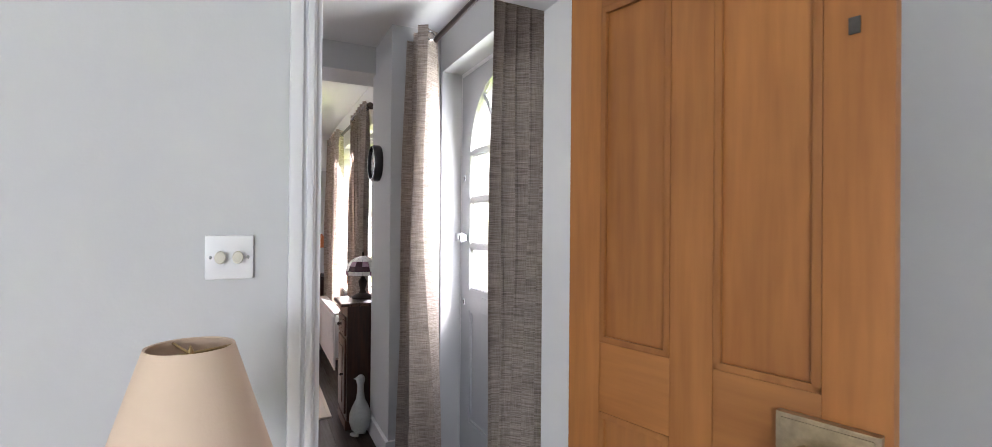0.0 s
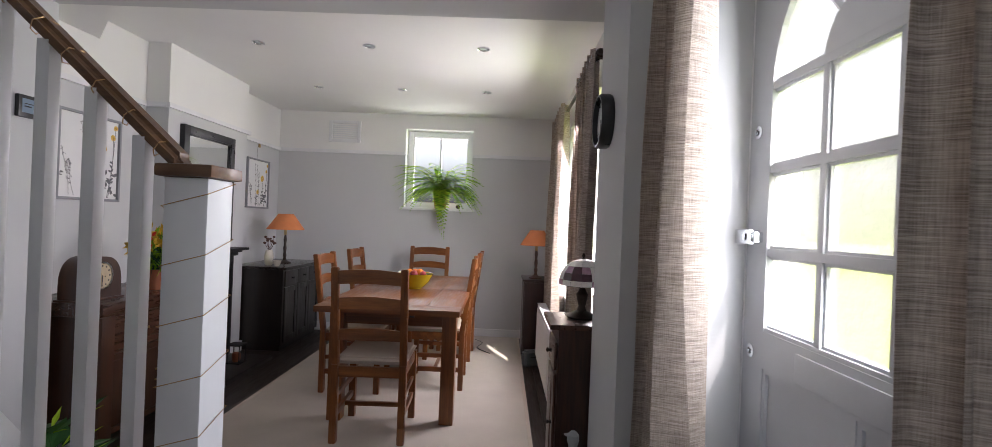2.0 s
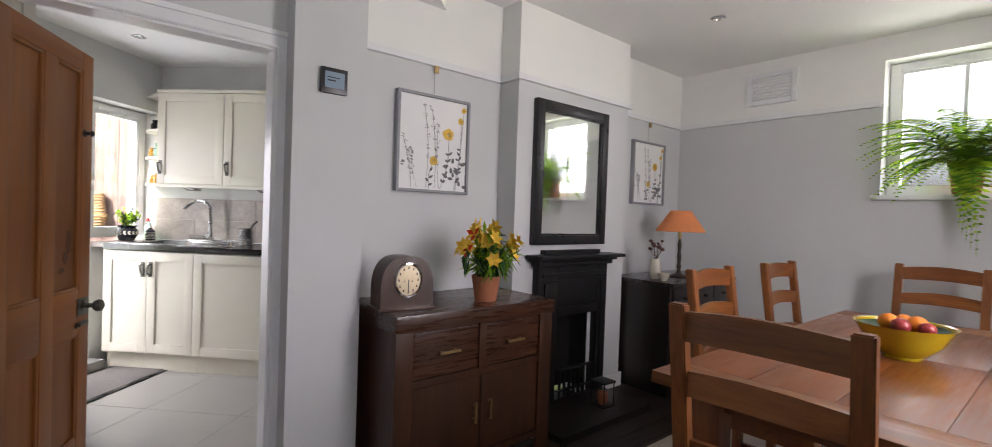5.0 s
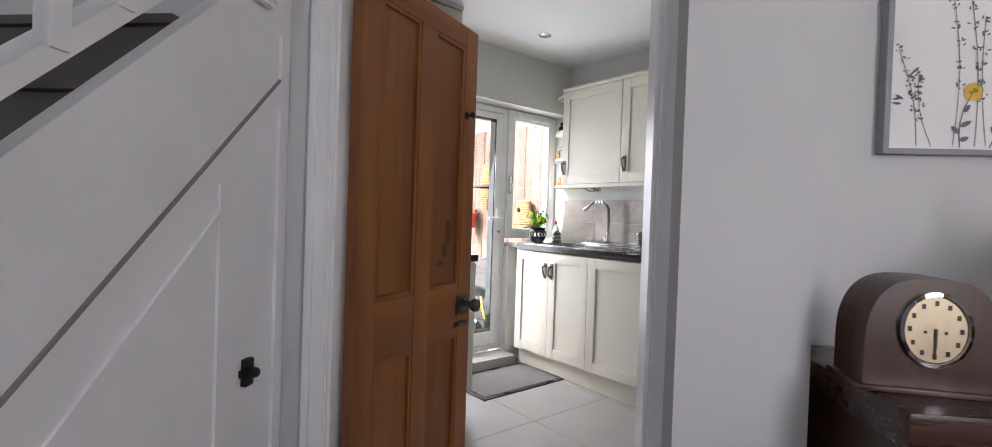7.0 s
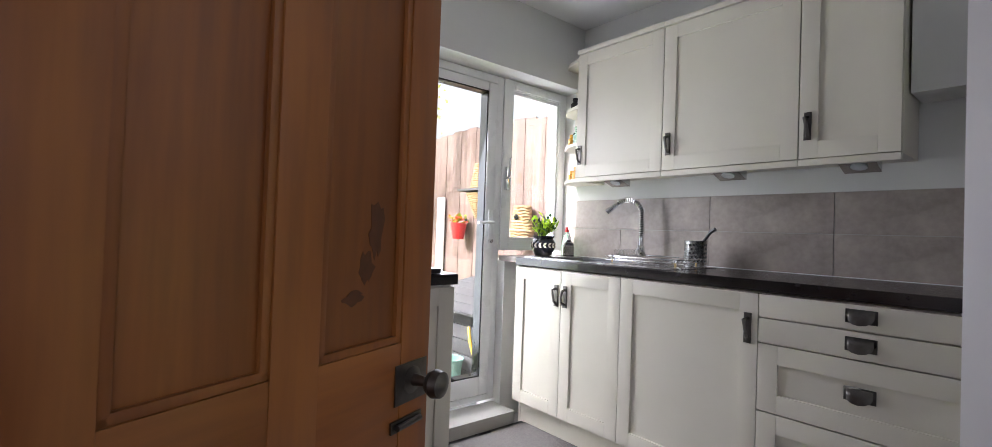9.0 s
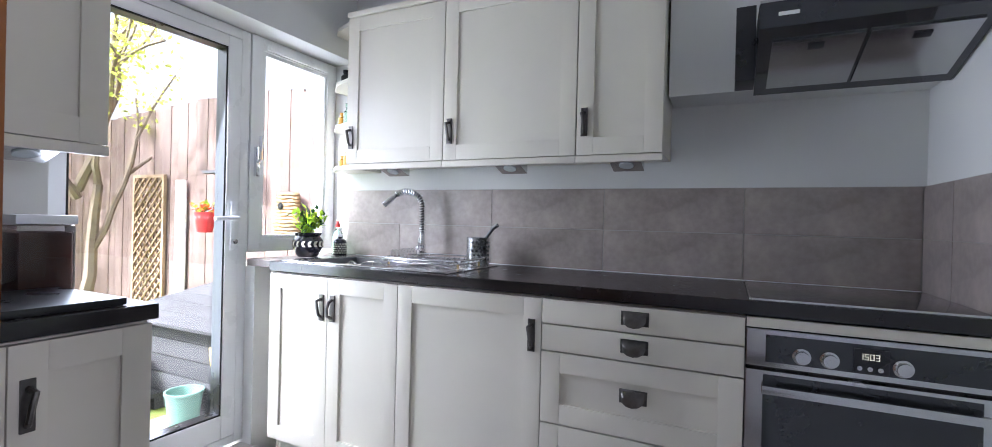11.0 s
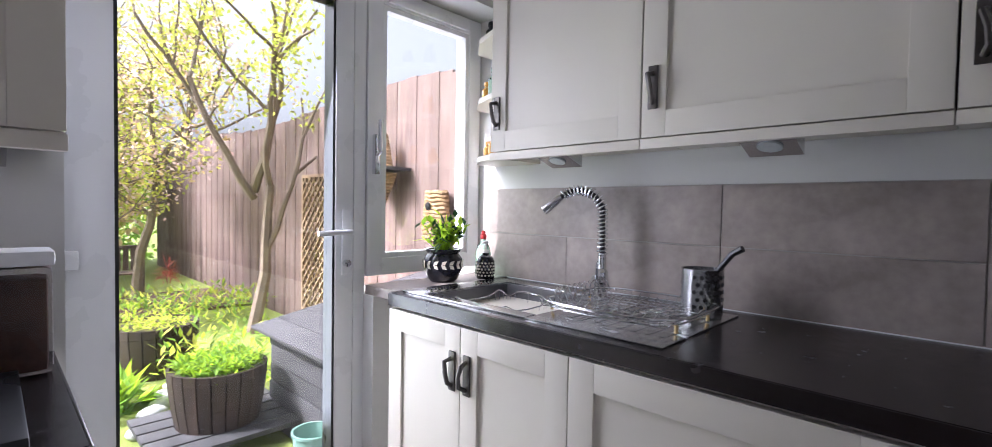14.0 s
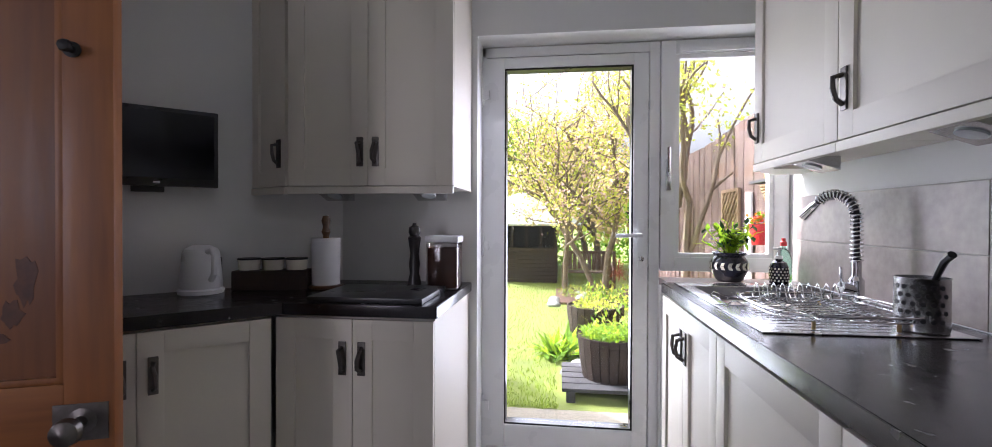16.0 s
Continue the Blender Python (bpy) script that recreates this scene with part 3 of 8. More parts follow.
def panel_door(name, m, w, h, up, across, label, knob_side, lock=(0.78, 0.99, 0.90), th=0.038):
    """A four-panelled door; its hinge edge stands on the origin and it reaches along +x."""
    d = thing(name, m, label, "door", kind="structure")
    st, mid = 0.088, 0.085
    l0, l1, kz = lock
    for x0 in (0, w - st):
        part("stile", boxes((x0, x0 + st, -th / 2, th / 2, 0, h), bev=0.003), up, d)
    part("muntin", boxes((w / 2 - mid / 2, w / 2 + mid / 2, -th / 2, th / 2, 0.22, h - 0.08), bev=0.003), up, d)
    for z0, z1 in ((0, 0.22), (l0, l1), (h - 0.08, h)):
        for x0, x1 in ((st, w / 2 - mid / 2), (w / 2 + mid / 2, w - st)) if z0 == l0 else ((st, w - st),):
            part("rail", boxes((x0, x1, -th / 2 + 0.001, th / 2 - 0.001, z0, z1), bev=0.003), across, d)
    for x0, x1 in ((st, w / 2 - mid / 2), (w / 2 + mid / 2, w - st)):
        for z0, z1 in ((0.22, l0), (l1, h - 0.08)):
            p = part("panel", boxes((x0, x1, -0.006, 0.006, z0, z1)), up, d)
            bm = bmesh.new()
            for s in (-1, 1):
                y0, y1 = sorted((s * 0.006, s * 0.016))
                for a, b, c, e in ((x0, x1, z0, z0 + 0.014), (x0, x1, z1 - 0.014, z1), (x0, x0 + 0.014, z0, z1), (x1 - 0.014, x1, z0, z1)):
                    box(bm, a, b, y0, y1, c, e, bev=0.004)
            part("moulding", bm, up, p)
    kx = w - 0.055
    for s in (-1, 1):
        bm = bmesh.new()
        lathe(bm, [(0.026, 0), (0.026, 0.004), (0.012, 0.008), (0.009, 0.035), (0.020, 0.042), (0.027, 0.055), (0.024, 0.070), (0.010, 0.078), (0, 0.079)], 20,
              m=Matrix.Translation((kx, s * th / 2, kz)) @ Matrix.Rotation(radians(-90 * s), 4, "X"))
        part("knob", bm, knob_side, d, "aged metal door knob")
    bm = boxes((kx - 0.05, kx + 0.045, -th / 2 - 0.003, -th / 2, kz - 0.04, kz + 0.035), (kx - 0.05, kx + 0.045, th / 2, th / 2 + 0.003, kz - 0.04, kz + 0.035), bev=0.001)
    part("lock_plate", bm, knob_side, d)
    return d


# living room door, standing open into the living room
panel_door("door_1", D @ Matrix.Translation((1.112, 0.425, 0.0)) @ Matrix.Rotation(math.atan2(-0.973, 0.225), 4, "Z"), 0.60, 1.93, "pine", "pine_x",
           "honey-coloured stripped pine door standing open", "brass", (0.97, 1.12, 1.035), 0.03)
pd = bpy.data.objects["door_1"]
rl = part("rim_lock", boxes((0.455, 0.590, -0.033, -0.0155, 0.965, 1.085), (0.462, 0.583, -0.036, -0.0331, 0.972, 1.078), bev=0.002), "worn_brass", pd, "worn pale brass rim lock")
part("keyhole", boxes((0.553, 0.561, -0.0375, -0.0362, 1.005, 1.035)), "black", rl)
bm = bmesh.new()
lathe(bm, [(0.020, 0), (0.020, 0.004), (0.010, 0.010), (0.010, 0.022), (0.024, 0.032), (0.026, 0.044), (0.016, 0.056), (0, 0.058)], 20, m=Matrix.Translation((0.50, -0.036, 1.025)) @ Matrix.Rotation(radians(90), 4, "X"))
part("lock_knob", bm, "brass", rl)
part("latch_catch", boxes((0.545, 0.560, -0.019, -0.0155, 1.655, 1.680), bev=0.002), "pewter", pd)
# kitchen door, standing open into the kitchen
panel_door("door_2", D @ Matrix.Translation((-1.78, 1.83, 0.0)) @ Matrix.Rotation(math.atan2(0.24, -0.595), 4, "Z"), 0.655, 1.87, "brown_door", "brown_door_x",
           "orange-brown stained pine door with worn stains standing open into the kitchen", "pewter", (0.672, 0.862, 0.787))

kd = bpy.data.objects["door_2"]
for s in (-1, 1):
    rnd = random.Random(17)
    for cx, cz, rx, rz in ((0.500, 1.075, 0.020, 0.055), (0.478, 1.005, 0.022, 0.028), (0.450, 0.955, 0.026, 0.014)):
        bm = bmesh.new()
        prism(bm, [(cx + rx * rnd.uniform(0.6, 1.15) * math.cos(2 * math.pi * k / 18), cz + rz * rnd.uniform(0.6, 1.15) * math.sin(2 * math.pi * k / 18)) for k in range(18)], -0.0004, 0.0004, Matrix.Translation((0, s * 0.0065, 0)) @ UPRIGHT)
        part("stain", bm, "burnt_stain", kd, "dark irregular stain in the varnish")
for s in (-1, 1):
    bm = boxes((0.54, 0.63, s * 0.019, s * 0.024, 0.700, 0.722), bev=0.001)
    tube(bm, [(0.55, s * 0.029, 0.711), (0.62, s * 0.029, 0.711)], 0.006, 8)
    part("bolt", bm, "pewter", kd)
    bm = bmesh.new()
    lathe(bm, [(0.016, 0), (0.016, 0.003), (0.008, 0.005), (0.006, 0.02), (0.013, 0.026), (0.010, 0.034), (0, 0.036)], 14, m=Matrix.Translation((0.585, s * 0.019, 1.53)) @ Matrix.Rotation(radians(-90 * s), 4, "X"))
    part("coat_hook", bm, "iron", kd)


def casing(name, m, w, h, depth, label, face=0.07):
    """Lining and moulded architraves of a doorway; the opening spans x 0..w, y 0..depth."""
    t = thing(name, m, label, "door frame", kind="structure")
    part("lining", boxes((-0.03, 0, 0, depth, 0, h), (w, w + 0.03, 0, depth, 0, h), (-0.03, w + 0.03, 0, depth, h, h + 0.03)), "gloss_white", t)
    for y0, s in ((0, -1), (depth, 1)):
        bm = bmesh.new()
        for off, wid, proud in ((0.0, face, 0.012), (face - 0.022, 0.022, 0.022), (0.004, 0.012, 0.017)):
            ya, yb = sorted((y0, y0 + s * proud))
            box(bm, -0.01 - off - wid, -0.01 - off, ya, yb, 0, h + 0.01 + off + wid, bev=0.003)
            box(bm, w + 0.01 + off, w + 0.01 + off + wid, ya, yb, 0, h + 0.01 + off + wid, bev=0.003)
            box(bm, -0.01 - off, w + 0.01 + off, ya, yb, h + 0.01 + off, h + 0.01 + off + wid, bev=0.003)
        part("architrave", bm, "gloss_white", t)
    return t


casing("door_frame_living", D @ at(0.548, 0.42, 0), 0.56, 1.93, 0.14, "white gloss-painted door frame with moulded architrave", 0.045)
casing("door_frame_kitchen", D @ at(-1.76, 1.79, 0, 90), 0.88, 1.90, 0.10, "white gloss-painted kitchen door frame")

# front door with a fanlight of small panes
FD = D @ Matrix.Translation((1.590, 1.213, 0.02))
fd = thing("door_3", FD @ Matrix.Rotation(radians(90), 4, "Z") @ Matrix.Diagonal((1, -1, 1, 1)), "pale grey front door with an arched glazed top", "door", kind="structure")
W0, H0 = 1.04, 2.25


def arched(bm, w, r_out, z_base, z_top, th, m):
    """Infill between a half-round arch and the square top corners."""
    n = 20
    for k in range(n):
        a0, a1 = math.pi * k / n, math.pi * (k + 1) / n
        pts = [(w / 2 + r_out * math.cos(a), z_base + r_out * math.sin(a)) for a in (a0, a1)]
        quad = [pts[0], pts[1], (pts[1][0], z_top), (pts[0][0], z_top)]
        prism(bm, [(x, z) for x, z in quad], -th / 2, th / 2, m)


UPR = UPRIGHT
CX, SPR, RAD = 0.517, 1.775, 0.395                                 # springing line and radius of the arch
PL, PR = CX - RAD, CX + RAD
bm = boxes((0, PL, -0.022, 0.022, 0, H0), (PR, W0, -0.022, 0.022, 0, H0), (PL, PR, -0.022, 0.022, 0, 0.2),
           (PL, PR, -0.022, 0.022, 0.855, 0.975))
arched(bm, 2 * CX, RAD, SPR, H0, 0.044, UPR)
part("door_leaf", bm, "door_grey", fd)
for x0, x1 in ((PL, CX - 0.03), (CX + 0.03, PR)):
    p = part("panel", boxes((x0, x1, -0.008, 0.008, 0.2, 0.855)), "door_grey", fd)
    part("panel_bead", boxes((x0, x1, -0.018, -0.008, 0.2, 0.215), (x0, x1, -0.018, -0.008, 0.84, 0.855), (x0, x0 + 0.015, -0.018, -0.008, 0.215, 0.84), (x1 - 0.015, x1, -0.018, -0.008, 0.215, 0.84)), "door_grey", p)
part("muntin", boxes((CX - 0.03, CX + 0.03, -0.022, 0.022, 0.2, 0.855)), "door_grey", fd)
part("letter_flap", boxes((CX - 0.21, CX + 0.21, -0.030, -0.0225, 0.868, 0.952), bev=0.004), "door_grey", fd)
ZB = (0.975, 1.232, 1.502, SPR)
XB = (CX - RAD / 3, CX + RAD / 3)
for z in ZB:
    part("glazing_bar", boxes((PL, PR, -0.020, 0.018, z - 0.013, z + 0.013), (PL, PR, -0.012, 0.010, z - 0.022, z + 0.022), bev=0.003), "door_grey", fd)
for x in XB:
    part("glazing_bar", boxes((x - 0.013, x + 0.013, -0.0195, 0.0175, 0.988, SPR - 0.013), (x - 0.022, x + 0.022, -0.0115, 0.0095, 0.997, SPR - 0.022), bev=0.003), "door_grey", fd)
for ang in (52, 90, 128):
    bm = bmesh.new()
    a = radians(ang)
    tube(bm, [(CX, 0, SPR), (CX + RAD * math.cos(a), 0, SPR + RAD * math.sin(a))], 0.015, 6)
    part("fan_bar", bm, "door_grey", fd)
bm = bmesh.new()
prism(bm, [(CX + 0.145 * math.cos(math.pi * k / 16), SPR + 0.145 * math.sin(math.pi * k / 16)) for k in range(17)], -0.019, 0.019, UPR)
part("fan_hub", bm, "door_grey", fd)
for z0, z1 in zip(ZB, ZB[1:]):
    for x0, x1 in ((PL, XB[0] - 0.013), (XB[0] + 0.013, XB[1] - 0.013), (XB[1] + 0.013, PR)):
        part("pane", boxes((x0, x1, -0.003, 0.003, z0 + 0.013, z1 - 0.013)), "frosted", fd)
bm = bmesh.new()
prism(bm, [(CX + RAD * math.cos(math.pi * k / 24), SPR + RAD * math.sin(math.pi * k / 24)) for k in range(25)], -0.003, 0.003, UPR)
part("fanlight_pane", bm, "frosted", fd)
bm = boxes((0.955, 1.055, -0.060, -0.022, 1.255, 1.305), (0.935, 0.955, -0.05, -0.022, 1.262, 1.298), (0.975, 1.0, -0.068, -0.06, 1.268, 1.292), bev=0.005)
part("rim_latch", bm, "chrome", fd, "chrome rim latch")
for z in (0.895, 1.635):
    bm = bmesh.new()
    lathe(bm, [(0.022, 0), (0.022, 0.004), (0.013, 0.006), (0.013, 0.003), (0, 0.003)], 20, m=Matrix.Translation((0.985, -0.022, z)) @ Matrix.Rotation(radians(90), 4, "X"))
    esc = part("keyhole_escutcheon", bm, "chrome", fd)
    part("keyhole", boxes((0.982, 0.988, -0.0265, -0.0252, z - 0.010, z + 0.006)), "black", esc)
structure("front_door_lining", [(1.53, 1.75, 1.20, 1.211, 0, 2.295), (1.568, 1.75, 2.255, 2.2649, 0, 2.295), (1.568, 1.75, 1.211, 2.255, 2.273, 2.2949), (1.44, 1.80, 1.211, 2.2549, -0.02, 0.018)],
          "gloss_white", D, "white gloss lining of the front doorway", "door frame")


def sash(name, m, w, h, label, bars=(), sill=0.0, mat="upvc", face=0.055, depth=0.06):
    """A glazed frame in the plane x-z, its lower corner on the origin; bars: shares of the width."""
    t = thing(name, m, label, "window", kind="structure")
    part("window_frame", boxes((0, face, 0, depth, 0, h), (w - face, w, 0, depth, 0, h), (face, w - face, 0, depth, 0, face), (face, w - face, 0, depth, h - face, h), bev=0.004), mat, t)
    part("sash_bead", boxes((face, face + 0.018, 0.008, 0.045, face, h - face), (w - face - 0.018, w - face, 0.008, 0.045, face, h - face),
                            (face + 0.018, w - face - 0.018, 0.008, 0.045, face, face + 0.018), (face + 0.018, w - face - 0.018, 0.008, 0.045, h - face - 0.018, h - face)), mat, t)
    for s in bars:
        part("glazing_bar", boxes((w * s - 0.011, w * s + 0.011, 0.010, 0.042, face + 0.018, h - face - 0.018)), mat, t)
    g = part("pane", boxes((face, w - face, 0.024, 0.029, face, h - face)), "pane", t)
    g.visible_shadow = False
    if sill:
        part("window_sill", boxes((-0.05, w + 0.05, -sill, depth, -0.03, 0), bev=0.004), mat, t)
    return t


sash("window_1", D @ at(-0.455, 6.33, 1.465), 0.77, 0.905, "small white window with one upright glazing bar", bars=(0.5,), sill=0.17)
sash("window_2", D @ at(1.39, 4.998, 0.735, -90), 1.496, 1.46, "white front window beside linen curtains", bars=(0.5,), sill=0.16)
# window_3 is never in view; added as the opening for the living room lamp
sash("window_3", D @ at(-2.395, -3.70, 0.805), 1.59, 1.34, "white living room window out of view, added to let in light", bars=(0.5,))

# garden door and kitchen window in white plastic
gd = thing("door_4", K, "white plastic garden door with one tall pane", "door", kind="structure")
Y0, Y1 = -1.665, -1.60
part("door_frame", boxes((-3.72, -3.675, Y0, Y1 + 0.005, 0.09, 1.995), (-4.505, -4.46, Y0, Y1 + 0.005, 0.09, 1.995), (-4.46, -3.675, Y0, Y1 + 0.005, 1.95, 1.995), (-4.46, -3.675, Y0, Y1 + 0.005, 0.09, 0.125), bev=0.004), "upvc", gd)
part("door_leaf", boxes((-3.805, -3.68, Y0 + 0.006, Y1 + 0.012, 0.13, 1.945), (-4.455, -4.39, Y0 + 0.006, Y1 + 0.012, 0.13, 1.945), (-4.39, -3.805, Y0 + 0.006, Y1 + 0.012, 1.895, 1.945), (-4.39, -3.805, Y0 + 0.006, Y1 + 0.012, 0.13, 0.235), bev=0.006), "upvc", gd)
part("gasket", boxes((-3.813, -3.805, Y0 + 0.01, Y1 + 0.006, 0.235, 1.895), (-4.39, -4.382, Y0 + 0.01, Y1 + 0.006, 0.235, 1.895), (-4.382, -3.813, Y0 + 0.01, Y1 + 0.006, 1.887, 1.895), (-4.382, -3.813, Y0 + 0.01, Y1 + 0.006, 0.235, 0.243)), "black", gd)
g = part("pane", boxes((-4.382, -3.813, -1.636, -1.630, 0.243, 1.887)), "pane", gd)
g.visible_shadow = False
for z in (0.30, 1.05, 1.75):
    part("hinge", boxes((-3.735, -3.655, Y1 + 0.012, Y1 + 0.03, z, z + 0.045), (-3.71, -3.69, Y1 + 0.012, Y1 + 0.035, z - 0.03, z + 0.075), bev=0.006), "upvc", gd)
bm = boxes((-4.437, -4.41, Y1 + 0.012, Y1 + 0.022, 0.98, 1.20), bev=0.006)
tube(bm, [(-4.423, Y1 + 0.02, 1.125), (-4.423, Y1 + 0.055, 1.125), (-4.40, Y1 + 0.06, 1.125), (-4.31, Y1 + 0.055, 1.123)], 0.009, 10)
part("lever_handle", bm, "upvc", gd)
bm = bmesh.new()
lathe(bm, [(0.012, 0), (0.012, 0.018), (0.005, 0.020), (0, 0.020)], 16, m=Matrix.Translation((-4.423, Y1 + 0.02, 1.02)) @ Matrix.Rotation(radians(-90), 4, "X"))
part("key_cylinder", bm, "chrome", gd)
kw = sash("window_4", K @ at(-5.05, -1.665, 0.965), 0.54, 1.03, "white plastic kitchen window over a tiled sill", face=0.062, depth=0.075)
kw.matrix_world = K @ Matrix.Translation((-4.51, -1.59, 0.965)) @ Matrix.Rotation(radians(180), 4, "Z")
bm = boxes((0.018, 0.04, -0.018, 0, 0.36, 0.50), bev=0.004)
tube(bm, [(0.029, -0.018, 0.43), (0.029, -0.035, 0.44), (0.027, -0.037, 0.55)], 0.008, 8)
part("window_handle", bm, "chrome", kw)
part("trickle_vent", boxes((0.08, 0.46, -0.014, 0, 0.975, 0.998), bev=0.004), "upvc", kw)
structure("window_ledge", [(-5.053, -4.505, -1.59, -1.413, 0.905, 0.937)], "wall_tile", K, "taupe tiled window ledge", "ledge")
structure("door_step", [(-4.50, -3.70, -1.60, -1.40, 0.0, 0.075)], "floor_tile", K, "grey tiled step under the garden door", "step")


# ---- kitchen units ----
def shaker(name, parent, material, x0, x1, z0, z1, th=0.02, fr=0.065, rec=0.009, y=0.0):
    """A framed front in the plane x-z whose face looks along -y: a panel with stiles and rails."""
    d = part(name, boxes((x0 + fr - 0.01, x1 - fr + 0.01, y - th + rec, y, z0 + fr - 0.01, z1 - fr + 0.01)), material, parent)
    for a, b in ((x0, x0 + fr), (x1 - fr, x1)):
        part("stile", boxes((a, b, y - th, y, z0, z1), bev=0.0015), material, d)
    for a, b in ((z0, z0 + fr), (z1 - fr, z1)):
        part("rail", boxes((x0 + fr, x1 - fr, y - th, y, a, b), bev=0.0015), material, d)
    return d


def strap_handle(parent, x, z, flip=1):
    bm = boxes((x - 0.013, x + 0.013, -0.026, -0.0205, z - 0.055, z + 0.055), bev=0.002)
    tube(bm, [(x, -0.026, z + 0.036), (x - 0.004 * flip, -0.048, z + 0.030), (x + 0.004 * flip, -0.052, z), (x + 0.006 * flip, -0.046, z - 0.028), (x, -0.026, z - 0.040)], 0.0065, 8)
    part("handle", bm, "pewter", parent, "dark pewter strap handle")


def cup_handle(parent, x, z):
    bm = boxes((x - 0.042, x + 0.042, -0.0235, -0.0205, z - 0.018, z + 0.026), bev=0.001)
    rings = []
    for k in range(7):
        a = math.pi * k / 6
        rings.append([bm.verts.new((x - 0.034 * math.cos(a), -0.0235 - 0.024 * math.sin(math.pi * j / 8) ** 0.7 * (0.35 + 0.65 * math.sin(a)), z + 0.020 - 0.042 * j / 4 * (0.5 + 0.5 * math.sin(a)))) for j in range(5)])
    for a, b in zip(rings, rings[1:]):
        for j in range(4):
            bm.faces.new((a[j], b[j], b[j + 1], a[j + 1]))
    bm.normal_update()
    bmesh.ops.solidify(bm, geom=bm.faces[-24:], thickness=0.002)
    part("handle", bm, "pewter", parent, "dark pewter cup handle")


# The fronts of the sink run look along +x: local x runs to -y of the room.
def face_x(y, x=-4.505):
    return K @ Matrix.Translation((x, y, 0)) @ Matrix.Rotation(radians(90), 4, "Z")


def base_unit(m, w, depth, label, doors=(), handles=(), drawers=(), top=0.893):
    u = thing("base_cabinet", m, label, "cabinet", "kitchen base cabinets")
    part("body", boxes((0.001, w - 0.001, 0.002, depth, 0.13, top - 0.004)), "cabinet", u)
    part("plinth", boxes((0.001, w - 0.001, 0.05, 0.07, 0.0, 0.128)), "cabinet", u)
    for (x0, x1), (hx, fl) in zip(doors, handles):
        d = shaker("door", u, "cabinet", x0 + 0.0015, x1 - 0.0015, 0.145, top - 0.008, fr=min(0.065, (x1 - x0) * 0.3))
        strap_handle(d, hx, top - 0.135, fl)
    for z0, z1, framed in drawers:
        if framed:
            d = shaker("drawer", u, "cabinet", 0.0015, w - 0.0015, z0, z1)
        else:
            d = part("drawer", boxes((0.0015, w - 0.0015, -0.02, 0, z0, z1), bev=0.002), "cabinet", u)
        cup_handle(d, w / 2, (z0 + z1) / 2 + (0.01 if framed else 0))
    return u


base_unit(face_x(-1.41), 0.705, 0.54, "cream two-door cabinet under the sink", ((0, 0.345), (0.345, 0.705)), ((0.315, 1), (0.375, -1)))
base_unit(face_x(-0.705), 0.595, 0.54, "cream panelled dishwasher front beside the sink cabinet", ((0, 0.595),), ((0.56, 1),))
base_unit(face_x(-0.11), 0.61, 0.54, "cream drawer cabinet with four drawers", drawers=((0.805, 0.885, False), (0.715, 0.80, False), (0.475, 0.71, True), (0.145, 0.47, True)))
part_end = base_unit(face_x(-1.428), 0.016, 0.54, "white end panel closing the sink run")

oven = thing("built_in_oven", face_x(0.50), "stainless steel built-in oven with a dark glass door", "oven")
part("filler", boxes((0.002, 0.548, -0.018, 0.0, 0.862, 0.889)), "cabinet", oven)
part("body", boxes((0.002, 0.548, 0.0, 0.52, 0.15, 0.86)), "black", oven)
part("control_panel", boxes((0.002, 0.548, -0.022, 0.0, 0.755, 0.858), bev=0.003), "steel", oven)
part("glass_strip", boxes((0.05, 0.52, -0.025, -0.0225, 0.77, 0.845)), "oven_glass", oven)
for x in (0.135, 0.198, 0.352):
    bm = bmesh.new()
    lathe(bm, [(0.022, 0), (0.022, 0.004), (0.017, 0.006), (0.016, 0.022), (0, 0.023)], 24, m=Matrix.Translation((x, -0.025, 0.795)) @ Matrix.Rotation(radians(90), 4, "X"))
    part("knob", bm, "steel", oven)
part("display", boxes((0.25, 0.325, -0.0275, -0.0255, 0.772, 0.835)), "black", oven)
bm = bmesh.new()
SEG = {"1": "bc", "5": "afgcd", "0": "abcdef", "3": "abgcd"}
for k, ch in enumerate("1503"):
    x0, zt, w, h = 0.262 + k * 0.0115, 0.822, 0.007, 0.014
    lines = {"a": (0, w, 0, 0), "b": (w, w, 0, -h / 2), "c": (w, w, -h / 2, -h), "d": (0, w, -h, -h), "e": (0, 0, -h / 2, -h), "f": (0, 0, 0, -h / 2), "g": (0, w, -h / 2, -h / 2)}
    for s in SEG[ch]:
        xa, xb, za, zb = lines[s]
        box(bm, x0 + xa - 0.0008, x0 + xb + 0.0008, -0.0285, -0.0278, zt + min(za, zb) - 0.0008, zt + max(za, zb) + 0.0008)
part("clock_digits", bm, "amber_led", oven, "lit amber clock digits reading 1503")
for k in range(3):
    bm = bmesh.new()
    lathe(bm, [(0.006, 0), (0.006, 0.004), (0, 0.005)], 12, m=Matrix.Translation((0.262 + k * 0.022, -0.0275, 0.785)) @ Matrix.Rotation(radians(90), 4, "X"))
    part("button", bm, "steel", oven)
part("oven_door", boxes((0.002, 0.548, -0.024, 0.0, 0.16, 0.745), bev=0.003), "steel", oven)
part("door_glass", boxes((0.045, 0.505, -0.027, -0.0245, 0.24, 0.735)), "oven_glass", oven)
bm = boxes((0.04, 0.51, -0.062, -0.044, 0.690, 0.712), (0.05, 0.07, -0.044, -0.027, 0.694, 0.708), (0.48, 0.50, -0.044, -0.027, 0.694, 0.708), bev=0.003)
part("door_handle", bm, "steel", oven)

